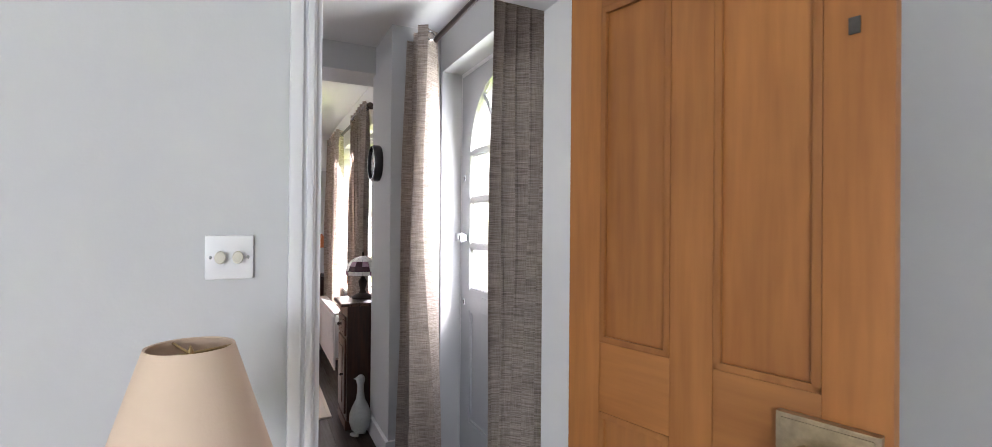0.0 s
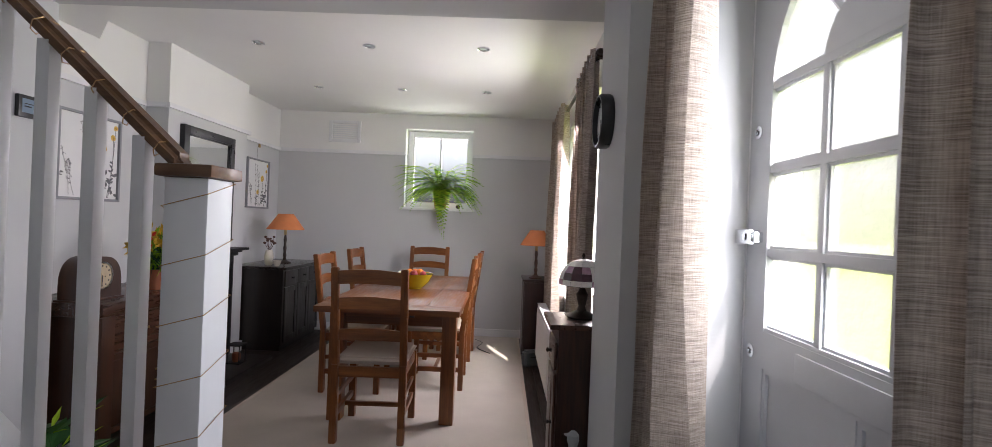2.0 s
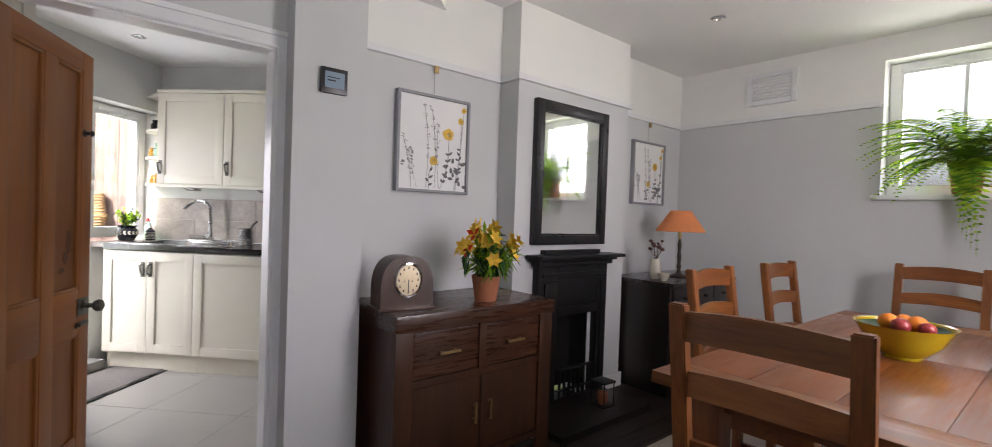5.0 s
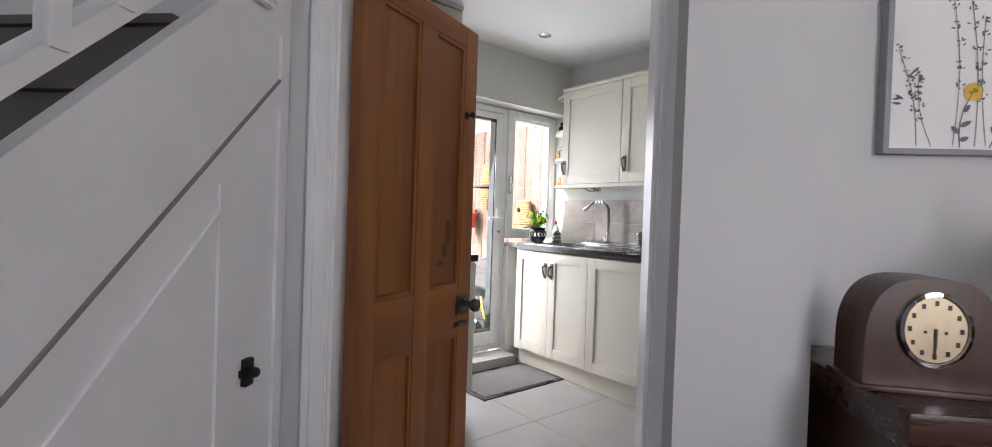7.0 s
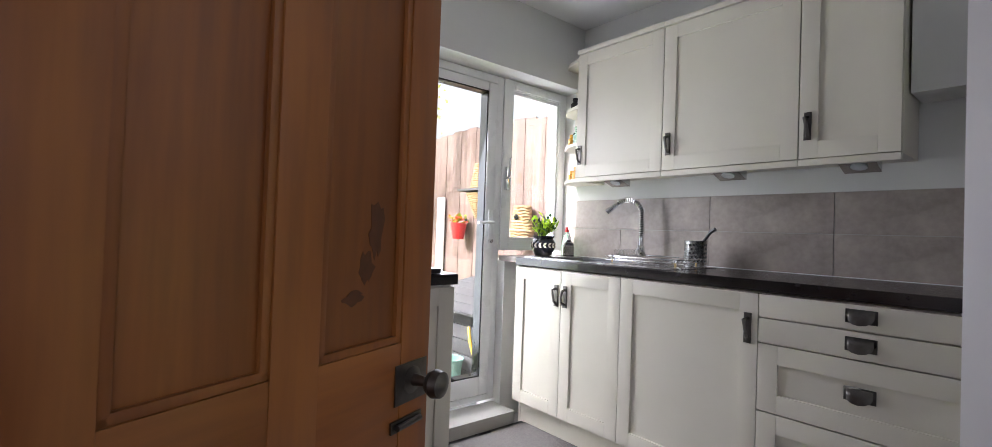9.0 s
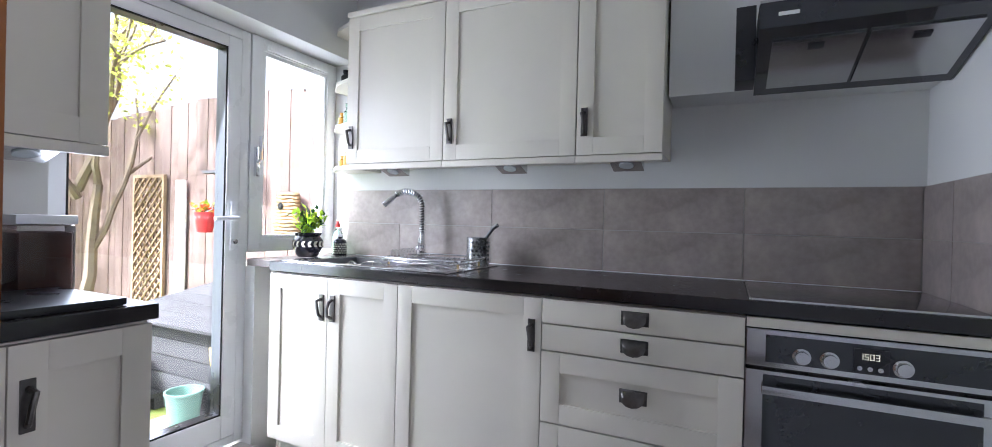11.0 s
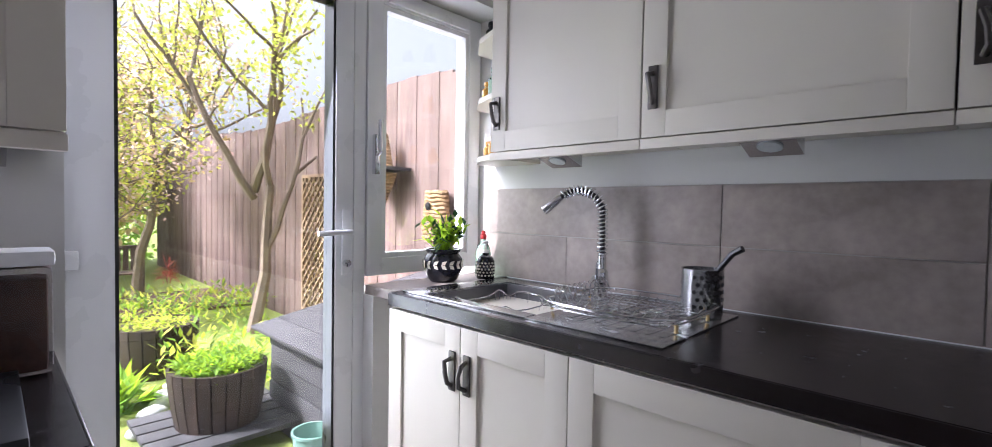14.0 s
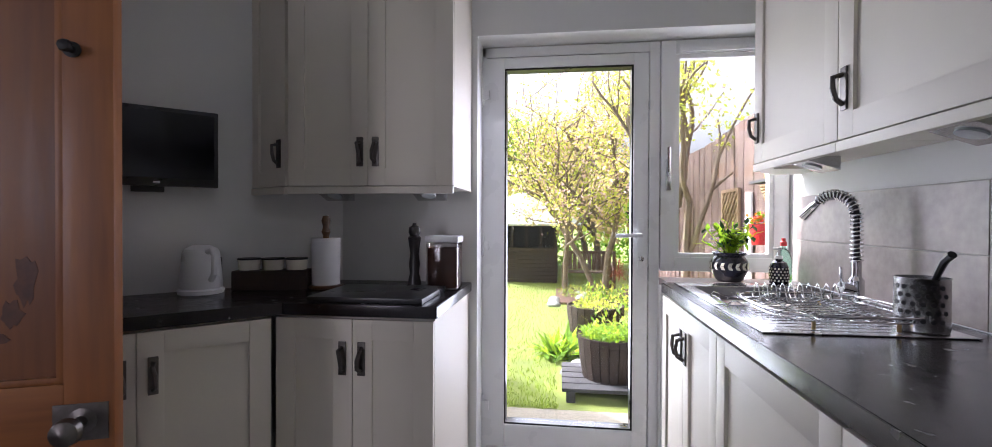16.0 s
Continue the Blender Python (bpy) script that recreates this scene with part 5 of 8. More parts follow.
# narrow cabinet in the far corner, with a router beside it
nc = thing("corner_cabinet", D @ at(0.93, 5.28, 0), "narrow dark mahogany cabinet beside the curtain", "cabinet")
part("body", boxes((0, 0.30, 0.015, 0.42, 0.05, 0.76), bev=0.003), "plum_wood", nc)
part("top", boxes((-0.01, 0.31, 0, 0.43, 0.761, 0.78), bev=0.005), "plum_wood", nc)
part("door", boxes((0.01, 0.29, 0.0, 0.0145, 0.07, 0.75), bev=0.004), "plum_wood", nc)
part("plinth", boxes((0.01, 0.29, 0.03, 0.41, 0, 0.049)), "plum_wood", nc)
rt = thing("router", D @ at(1.02, 5.10, 0, 25), "small grey plastic router on the floorboards", "router")
bm = boxes((-0.09, 0.09, -0.04, 0.04, 0.0, 0.15))
bmesh.ops.bevel(bm, geom=bm.edges[:], offset=0.02, segments=3, affect="EDGES")
part("case", bm, "router_grey", rt)
part("light_bar", boxes((-0.04, 0.04, -0.0425, -0.0402, 0.085, 0.09)), "black", rt)
cb = thing("power_cable", D @ at(0.55, 5.75, 0.012), "thin black cable curled on the rug", "cable")
bm = bmesh.new()
tube(bm, [(-0.10 + 0.05 * k / 3 + 0.05 * math.sin(k * 0.9), 0.22 - 0.07 * k, 0.004) for k in range(9)], 0.004, 6)
part("lead", bm, "black", cb)

# bedside-style cabinet with a leaded glass lamp
rc = thing("hall_cabinet", D @ at(0.978, 2.84, 0), "brown wooden cabinet with one drawer and a door", "cabinet")
CW, CDp, CH = 0.30, 0.318, 0.848
part("top", boxes((-0.03, CW, -0.02, CDp + 0.02, CH - 0.025, CH), bev=0.008), "mahogany_y", rc)
part("body", boxes((0.015, CW, 0, CDp, 0.06, CH - 0.026)), "mahogany", rc)
d = part("drawer", boxes((0, 0.0145, 0.03, CDp - 0.03, 0.62, 0.75), bev=0.004), "mahogany_y", rc)
bm = bmesh.new()
lathe(bm, [(0.012, 0), (0.006, 0.012), (0.014, 0.022), (0, 0.030)], 12, m=Matrix.Translation((0, CDp / 2, 0.685)) @ Matrix.Rotation(radians(-90), 4, "Y"))
part("knob", bm, "iron", d)
d = part("door", boxes((0, 0.0145, 0.03, CDp - 0.03, 0.10, 0.60), bev=0.006), "mahogany", rc)
part("door_panel", boxes((-0.006, -0.0005, 0.09, CDp - 0.09, 0.16, 0.54), bev=0.004), "mahogany", d)
bm = bmesh.new()
lathe(bm, [(0.010, 0), (0.005, 0.010), (0.011, 0.02), (0, 0.026)], 12, m=Matrix.Translation((0, 0.065, 0.36)) @ Matrix.Rotation(radians(-90), 4, "Y"))
part("knob", bm, "iron", d)
part("plinth", boxes((0.005, CW, -0.005, CDp + 0.005, 0, 0.059), bev=0.004), "mahogany", rc)
tl = thing("leaded_lamp", D @ at(1.125, 3.02, 0.849) @ Matrix.Scale(0.86, 4), "leaded glass table lamp with butterfly shade and bronze base", "lamp")
bm = bmesh.new()
lathe(bm, [(0.082, 0), (0.086, 0.012), (0.066, 0.028), (0.030, 0.044), (0.020, 0.07), (0.030, 0.11), (0.036, 0.14), (0.020, 0.165), (0.010, 0.20), (0.010, 0.30), (0.004, 0.345)], 24)
part("base", bm, "dark_bronze", tl)
bm = bmesh.new()
lathe(bm, [(0.014, 0.345), (0.012, 0.352), (0.006, 0.356), (0.011, 0.366), (0.007, 0.378), (0.0, 0.386)], 16)
part("finial", bm, "dark_bronze", tl)
bands = [(0.020, 0.346), (0.062, 0.334), (0.100, 0.306), (0.126, 0.268), (0.139, 0.228), (0.137, 0.196)]
NS = 14
random.seed(4)
lead = bmesh.new()
for bi in range(len(bands) - 1):
    for k in range(NS):
        bm = bmesh.new()
        pts = []
        (ra, za), (rb, zb) = bands[bi], bands[bi + 1]
        a0, a1 = 2 * math.pi * k / NS, 2 * math.pi * (k + 1) / NS
        quad = [(ra, a0, za), (ra, a1, za), (rb, a1, zb), (rb, a0, zb)]
        vs = [bm.verts.new((r * math.cos(a), r * math.sin(a), z)) for r, a, z in quad]
        bm.faces.new(vs)
        bm.normal_update()
        bmesh.ops.solidify(bm, geom=bm.faces[:], thickness=0.002)
        place = k % 7
        dark = (bi in (2, 3) and place == 2) or (bi == 3 and place in (1, 3))
        wing = (bi == 2 and place in (1, 3)) or (bi == 4 and place in (0, 4)) or (bi == 3 and place == 5)
        mat = "glass_plum" if dark else ("glass_lilac" if wing else "glass_milk")
        part("glass_piece", bm, mat, tl)
        for (r, a, z), (r2, a2, z2) in ((quad[0], quad[3]), (quad[3], quad[2])):
            rod(lead, (r * math.cos(a), r * math.sin(a), z), (r2 * math.cos(a2), r2 * math.sin(a2), z2), 0.0022, n=5)
part("lead_came", lead, "iron", tl)

# goose figure by the pier
bm = bmesh.new()
lathe(bm, [(0.028, 0.022), (0.055, 0.05), (0.070, 0.10), (0.068, 0.15), (0.048, 0.20), (0.028, 0.24), (0.021, 0.29), (0.020, 0.33), (0.027, 0.355), (0.026, 0.38), (0.012, 0.395), (0, 0.397)], 20)
rod(bm, (-0.02, 0, 0.368), (-0.062, 0, 0.358), 0.013, 0.004, 8)
for y in (-0.03, 0.03):
    ball(bm, (-0.02, y, 0.012), 0.03, (1.3, 0.7, 0.4))
    rod(bm, (-0.005, y, 0.01), (0, y, 0.05), 0.009, n=8)
solid("goose_statue", bm, "pale_stone", D @ at(1.06, 2.72, 0, -60), "pale grey stone goose figure on the floor", "statue")


# ---- curtains ----
def curtain(name, m, w, h, folds, depth, label, ring_r=0.022):
    """Hanging cloth in deep folds; local x along the rod, the top edge at z = h."""
    t = thing(name, m, label, "curtain", "linen eyelet curtains")
    bm = bmesh.new()
    nx, nz = folds * 14, 26
    layers = []
    for back in (0.0, 0.004):
        grid = []
        for i in range(nx + 1):
            s = i / nx
            col = []
            for j in range(nz + 1):
                v = j / nz
                ph = 2 * math.pi * folds * s
                amp = depth * (0.62 + 0.38 * v) * (0.85 + 0.15 * math.sin(5 * s + 2))
                y = amp * math.sin(ph + 0.5 * math.sin(3.1 * v + 4 * s)) + 0.006 * math.sin(9 * v + 7 * s)
                x = w * s + 0.012 * math.sin(2 * ph) + 0.015 * (v - 0.5) * math.sin(6 * s + 1)
                col.append(bm.verts.new((x, y + back, h * (1 - v))))
            grid.append(col)
        for p, q in zip(grid, grid[1:]):
            for j in range(nz):
                bm.faces.new((p[j], q[j], q[j + 1], p[j + 1]))
        layers.append(grid)
    f0, f1 = layers
    for i in range(nx):
        for j in (0, nz):
            bm.faces.new((f0[i][j], f0[i + 1][j], f1[i + 1][j], f1[i][j]))
    for j in range(nz):
        for i in (0, nx):
            bm.faces.new((f0[i][j], f0[i][j + 1], f1[i][j + 1], f1[i][j]))
    part("cloth", bm, "curtain", t)
    for k in range(folds * 2):
        bm = bmesh.new()
        x = w * (k + 0.5) / (folds * 2)
        ring = [(0, ring_r * math.cos(2 * math.pi * q / 16), ring_r * math.sin(2 * math.pi * q / 16)) for q in range(17)]
        tube(bm, [(x + p[0], p[1], h - 0.045 + p[2]) for p in ring], 0.0045, 6)
        part("eyelet", bm, "steel", t)
    return t


def pole(name, m, n, label):
    t = thing(name, m, label, "curtain pole")
    bm = bmesh.new()
    rod(bm, (0, 0, 0), (n, 0, 0), 0.013, n=14)
    part("rod", bm, "dark_bronze", t)
    for x, s in ((0, -1), (n, 1)):
        bm = bmesh.new()
        lathe(bm, [(0.013, 0), (0.022, 0.006), (0.026, 0.022), (0.018, 0.038), (0, 0.042)], 16, m=Matrix.Translation((x, 0, 0)) @ Matrix.Rotation(radians(90 * s), 4, "Y"))
        part("finial", bm, "dark_bronze", t)
    for x in (0.06, n - 0.06):
        part("bracket", boxes((x - 0.008, x + 0.008, 0, 0.075, -0.008, 0.008), (x - 0.015, x + 0.015, 0.068, 0.075, -0.03, 0.03), bev=0.002), "dark_bronze", t)
    return t


# local x along the wall from far to near, local y towards the wall
AL = Matrix.Rotation(radians(-90), 4, "Z")
pole("curtain_pole", D @ Matrix.Translation((1.205, 5.36, 2.27)) @ AL, 2.13, "dark bronze curtain pole over the dining window")
curtain("curtain", D @ Matrix.Translation((1.18, 5.34, 0.03)) @ AL, 0.84, 2.285, 6, 0.075, "taupe slub linen curtain lit by the sun")
curtain("curtain", D @ Matrix.Translation((1.19, 3.90, 0.03)) @ AL, 0.64, 2.285, 6, 0.055, "taupe slub linen curtain beside the pier")
pole("curtain_pole", D @ Matrix.Translation((1.30, 2.25, 2.37)) @ AL, 1.60, "dark bronze curtain pole over the front door")
curtain("curtain", D @ Matrix.Translation((1.255, 2.27, 0.03)) @ AL, 0.36, 2.385, 3, 0.125, "taupe slub linen curtain drawn beside the front door")
curtain("curtain", D @ Matrix.Translation((1.31, 1.27, 0.03)) @ AL, 0.54, 2.385, 6, 0.070, "taupe slub linen curtain partly covering the front door")

# ---- pictures, mirror, clocks ----
def framed(name, m, w, h, fr, d, label, cat, frame_mat, inner_mat):
    """A frame in the plane x-z whose face looks along -y; the back lies at y = 0."""
    t = thing(name, m, label, cat)
    part("frame", boxes((0, fr, -d, 0, 0, h), (w - fr, w, -d, 0, 0, h), (fr, w - fr, -d, 0, 0, fr), (fr, w - fr, -d, 0, h - fr, h), bev=0.003), frame_mat, t)
    part("inner", boxes((fr, w - fr, -d * 0.55, -0.002, fr, h - fr)), inner_mat, t)
    return t


WL = Matrix.Rotation(radians(90), 4, "Z")


def flower_picture(m, w, h, label, seed):
    t = framed("picture", m, w, h, 0.016, 0.035, label, "picture", "grey_frame", "paper")
    rnd = random.Random(seed)
    stems, leaves = bmesh.new(), bmesh.new()
    y = -0.0215

    def stem(x0, z0, x1, z1, bow, r=0.0011):
        pts = [(w * (x0 + (x1 - x0) * q + bow * math.sin(math.pi * q)), y, h * (z0 + (z1 - z0) * q)) for q in [k / 8 for k in range(9)]]
        tube(stems, pts, r, 4)
        return pts

    def blade(p, n, wd, ang):
        """A small flat painted leaf."""
        prism(leaves, [(p[0] + n * u * math.cos(ang) - wd * v * math.sin(ang), p[2] + n * u * math.sin(ang) + wd * v * math.cos(ang)) for u, v in ((0, 0), (0.3, -0.5), (0.7, -0.4), (1, 0), (0.7, 0.4), (0.3, 0.5))], -0.0004, 0.0004, Matrix.Translation((0, y, 0)) @ UPR)

    def rose(x, z, r):
        bm = bmesh.new()
        for q in range(9):
            a = 2 * math.pi * q / 9 + rnd.uniform(-0.2, 0.2)
            ball(bm, (w * x + r * 0.62 * math.cos(a), y, h * z + r * 0.55 * math.sin(a)), r * rnd.uniform(0.40, 0.58), (1, 0.06, 1), 1)
        f = part("painted_flower", bm, "flower_yellow", t)
        bm = bmesh.new()
        for q in range(5):
            ball(bm, (w * x + rnd.uniform(-0.3, 0.3) * r, y - 0.0012, h * z + rnd.uniform(-0.3, 0.3) * r), r * 0.20, (1.3, 0.08, 0.7), 1)
        part("painted_centre", bm, "flower_ochre", f)

    # pale feathery sprays
    for x0, x1, z1, bow in ((0.40, 0.36, 0.88, 0.04), (0.52, 0.46, 0.86, 0.03), (0.58, 0.55, 0.70, -0.02), (0.20, 0.08, 0.55, 0.03), (0.28, 0.20, 0.42, -0.03)):
        for p in stem(x0, 0.05, x1, z1, bow, 0.0008)[3:]:
            for q in range(5):
                blade((p[0] + rnd.uniform(-0.012, 0.012), y, p[2] + rnd.uniform(-0.012, 0.012)), rnd.uniform(0.006, 0.013), 0.004, rnd.uniform(0.3, 2.8))
    # flowering stems with dark leaves
    for x0, x1, z1, bow, r in ((0.60, 0.70, 0.62, 0.05, 0.036), (0.44, 0.50, 0.33, -0.03, 0.026), (0.82, 0.88, 0.78, 0.03, 0.020), (0.80, 0.92, 0.90, 0.02, 0.017)):
        pts = stem(x0, 0.04, x1, z1, bow)
        for p in pts[1:6]:
            for side in (-1, 1):
                if rnd.random() < 0.55:
                    blade(p, rnd.uniform(0.022, 0.040), 0.014, math.pi / 2 - side * rnd.uniform(0.5, 1.3))
        rose(x1, z1, r * w / 0.475)
    for k in range(12):
        blade((w * rnd.uniform(0.68, 0.92), y, h * rnd.uniform(0.08, 0.36)), rnd.uniform(0.03, 0.05), 0.020, rnd.uniform(-0.4, 3.4))
    for k in range(8):
        blade((w * rnd.uniform(0.08, 0.24), y, h * rnd.uniform(0.26, 0.46)), rnd.uniform(0.015, 0.03), 0.008, rnd.uniform(-0.4, 3.4))
    part("painted_stems", stems, "ink_grey", t)
    part("painted_leaves", leaves, "ink_grey", t)
    bm = bmesh.new()
    rod(bm, (w / 2, -0.004, h), (w / 2, -0.004, h + 0.13), 0.0012, n=5)
    part("cord", bm, "steel", t)
    bm = boxes((w / 2 - 0.014, w / 2 + 0.014, -0.03, -0.018, h + 0.125, h + 0.165), bev=0.004)
    part("rail_hook", bm, "brass", t)
    return t


flower_picture(D @ Matrix.Translation((-1.94, 3.335, 1.355)) @ WL, 0.475, 0.545, "watercolour of yellow flowers in a grey frame", 3)
flower_picture(D @ Matrix.Translation((-1.94, 5.46, 1.375)) @ WL, 0.46, 0.52, "flower print in a slim grey frame beside the chimney breast", 9)
mr = framed("mirror", D @ Matrix.Translation((-1.77, 4.195, 1.065)) @ WL, 0.70, 0.91, 0.06, 0.04, "tall mirror in a wide black wooden frame", "mirror", "black_frame", "mirror")
part("frame_bead", boxes((0.06, 0.072, -0.034, -0.0225, 0.06, 0.85), (0.628, 0.64, -0.034, -0.0225, 0.06, 0.85), (0.072, 0.628, -0.034, -0.0225, 0.06, 0.072), (0.072, 0.628, -0.034, -0.0225, 0.838, 0.85), bev=0.002), "black_frame", mr)
hm = framed("mirror", D @ Matrix.Translation((1.29, 3.40, 1.43)) @ AL, 0.26, 0.35, 0.03, 0.03, "small black-framed mirror on the front wall", "mirror", "black_frame", "mirror")
# thermostat on the kitchen pier
th = thing("thermostat", D @ Matrix.Translation((-1.65, 2.825, 1.735)) @ WL, "black wall thermostat with a blue-grey screen", "thermostat")
part("case", boxes((0, 0.115, -0.022, 0, 0, 0.108), bev=0.005), "black", th)
part("screen", boxes((0.015, 0.10, -0.0245, -0.0225, 0.022, 0.09)), "screen_blue", th)
part("screen_text", boxes((0.025, 0.06, -0.0255, -0.0247, 0.05, 0.056), (0.025, 0.08, -0.0255, -0.0247, 0.064, 0.068)), "black", th)
# clock on the pier
wc = thing("wall_clock", D @ Matrix.Translation((1.14, 2.60, 1.76)) @ Matrix.Rotation(radians(90), 4, "Y") @ Matrix.Rotation(radians(180), 4, "X") @ Matrix.Diagonal((0.74, 0.74, 0.9, 1)), "round black wall clock with a pale face", "clock")
bm = bmesh.new()
lathe(bm, [(0.150, 0), (0.155, 0.01), (0.155, 0.045), (0.146, 0.058), (0.136, 0.058), (0.133, 0.029)], 40)
part("case", bm, "black", wc)
bm = bmesh.new()
lathe(bm, [(0.1325, 0.030), (0.1325, 0.034), (0, 0.034)], 40)
part("face", bm, "clock_face", wc)
bm = boxes((-0.004, 0.004, -0.01, 0.08, 0.036, 0.038), (-0.01, 0.11, -0.003, 0.003, 0.039, 0.041))
part("hand_bars", bm, "black", wc)
for k in range(12):
    a = 2 * math.pi * k / 12
    part("hour_mark", boxes((0.105, 0.125, -0.003, 0.003, 0.0345, 0.0355)), "black", wc, m=Matrix.Rotation(a, 4, "Z"))
# mantel clock on the sideboard
mc = thing("mantel_clock", D @ Matrix.Translation((-1.50, 3.195, 0.801)) @ Matrix.Rotation(radians(84), 4, "Z") @ Matrix.Diagonal((0.84, 1, 1, 1)), "brown wooden arched mantel clock with a silver dial", "clock")
bm = bmesh.new()
out = [(-0.15, 0.012)] + [(-0.15 * abs(math.cos(a)) ** 0.7 * math.copysign(1, math.cos(a)), 0.085 + 0.155 * math.sin(a) ** 0.85) for a in [math.pi * k / 24 for k in range(25)]] + [(0.15, 0.012)]
prism(bm, list(reversed(out)), -0.13, 0.0, UPR)
part("case", bm, "walnut", mc)
part("plinth", boxes((-0.165, 0.165, -0.012, 0.14, 0, 0.012), bev=0.004), "walnut", mc)
bm = bmesh.new()
lathe(bm, [(0.078, 0), (0.078, 0.008), (0.070, 0.010), (0.068, 0.0005)], 32, m=Matrix.Translation((0, 0, 0.135)) @ Matrix.Rotation(radians(90), 4, "X"))
part("bezel", bm, "chrome", mc)
bm = bmesh.new()
lathe(bm, [(0.0675, 0.0012), (0.0675, 0.004), (0, 0.004)], 32, m=Matrix.Translation((0, 0, 0.135)) @ Matrix.Rotation(radians(90), 4, "X"))
part("dial", bm, "silver_dial", mc)
bm = boxes((-0.002, 0.002, -0.0062, -0.0048, 0.08, 0.135), (-0.0025, 0.0025, -0.0075, -0.0064, 0.098, 0.138))
for k in range(12):
    a = 2 * math.pi * k / 12
    r = 0.055
    box(bm, r * math.sin(a) - 0.004, r * math.sin(a) + 0.004, -0.0055, -0.0045, 0.135 + r * math.cos(a) - 0.005, 0.135 + r * math.cos(a) + 0.005)
for x in (-0.022, 0.022):
    box(bm, x - 0.003, x + 0.003, -0.0055, -0.0045, 0.127, 0.133)
part("pointers", bm, "black", mc)
# light switch
sw = thing("dimmer_switch", D @ Matrix.Translation((0.366, 0.42, 1.278)) @ Matrix.Diagonal((0.82, 1, 1, 1)), "white double dimmer switch plate with round knobs", "switch")
part("plate", boxes((0, 0.088, -0.009, 0, 0, 0.074), bev=0.004), "upvc", sw)
for x in (0.028, 0.060):
    bm = bmesh.new()
    lathe(bm, [(0.0105, 0), (0.0105, 0.010), (0.009, 0.013), (0, 0.0135)], 20, m=Matrix.Translation((x, -0.009, 0.037)) @ Matrix.Rotation(radians(90), 4, "X"))
    part("dimmer_knob", bm, "cream_plastic", sw)
for x in (0.010, 0.078):
    bm = bmesh.new()
    lathe(bm, [(0.003, 0), (0.003, 0.001), (0, 0.0012)], 10, m=Matrix.Translation((x, -0.009, 0.037)) @ Matrix.Rotation(radians(90), 4, "X"))
    part("screw", bm, "steel", sw)
# air vent high on the end wall
av = thing("air_vent", D @ Matrix.Translation((-1.36, 6.20, 2.19)), "white louvred air vent above the picture rail", "vent")
part("frame", boxes((0, 0.04, -0.02, 0, 0, 0.25), (0.33, 0.37, -0.02, 0, 0, 0.25), (0.04, 0.33, -0.02, 0, 0, 0.035), (0.04, 0.33, -0.02, 0, 0.215, 0.25), bev=0.004), "gloss_white", av)
for k in range(7):
    part("slat", boxes((0.04, 0.33, -0.014, -0.003, 0.045 + k * 0.024, 0.057 + k * 0.024), bev=0.003), "gloss_white", av)
# ceiling spots
def spot(m):
    t = thing("ceiling_spotlight", m, "small chrome recessed ceiling spotlight, switched off", "spotlight", "recessed ceiling spotlights")
    bm = bmesh.new()
    lathe(bm, [(0.045, 0), (0.044, -0.006), (0.034, -0.008), (0.030, -0.002), (0.030, 0)], 24)
    part("rim", bm, "chrome", t)
    bm = bmesh.new()
    lathe(bm, [(0.030, -0.0005), (0.018, -0.004), (0, -0.004)], 16)
    part("bulb", bm, "frosted_lamp", t)
    return t


s0 = spot(D @ at(-1.09, 5.126, CEIL))
for b, a in ((-0.294, 5.116), (0.505, 5.115), (-1.095, 3.995), (-0.295, 3.986), (0.52, 3.968), (-1.0, 3.1 + 0.05)):
    copy_thing(s0, D @ at(b, a, CEIL))
for x, y in ((-4.35, -1.05), (-4.25, -0.2), (-3.4, -0.35), (-3.6, 0.5)):
    copy_thing(s0, K @ at(x, y, KC))


# ---- staircase ----
st = thing("staircase", D, "white painted staircase with a brown oak handrail", "staircase", kind="structure")
NA, SL = 1.65, 0.93                                    # line of the balustrade, slope of the flight
for k in range(8):
    b1 = 0.02 - 0.20 * k
    part("step", boxes((b1 - 0.225, b1, 0.562, 1.60, 0.19 * k, 0.19 * (k + 1)), (b1 - 0.225, b1 + 0.02, 0.562, 1.60, 0.19 * (k + 1), 0.19 * (k + 1) + 0.02), bev=0.002), "stair_carpet", st)
bm = bmesh.new()
prism(bm, [(0.06, 0), (0.06, 0.20), (-1.758, 0.20 + 1.818 * SL), (-1.758, 0.0)], -1.64, -1.602, UPR)
part("spandrel_panel", bm, "gloss_white", st, "white panelling under the stairs")
bm = bmesh.new()
prism(bm, [(0.05, 0.30), (0.05, 0.345), (-1.757, 0.345 + 1.807 * SL), (-1.757, 0.30 + 1.807 * SL)], -1.66, -1.595, UPR)
part("string_cap", bm, "gloss_white", st)
# thin grey strip drawn as the shadow line of a groove in the white panelling
bm = bmesh.new()
for off, wd in ((-0.347, 0.008),):
    prism(bm, [(-0.5, 0.72 + off), (-0.5, 0.72 + off + wd), (-1.70, 0.72 + off + wd + 1.2 * SL), (-1.70, 0.72 + off + 1.2 * SL)], -1.648, -1.6405, UPR)
part("groove_bead", bm, "shadow_line", st)
part("cupboard_bead", boxes((-1.72, -1.70, 1.64, 1.650, 0.05, 1.62), (-1.475, -1.462, 1.64, 1.648, 0.05, 1.19)), "gloss_white", st)
bm = bmesh.new()
prism(bm, [(-0.62, 0.33), (-0.62, 0.343), (-1.475, 0.343 + 0.855 * SL), (-1.475, 0.33 + 0.855 * SL)], -1.648, -1.6402, UPR)
part("cupboard_moulding", bm, "gloss_white", st)
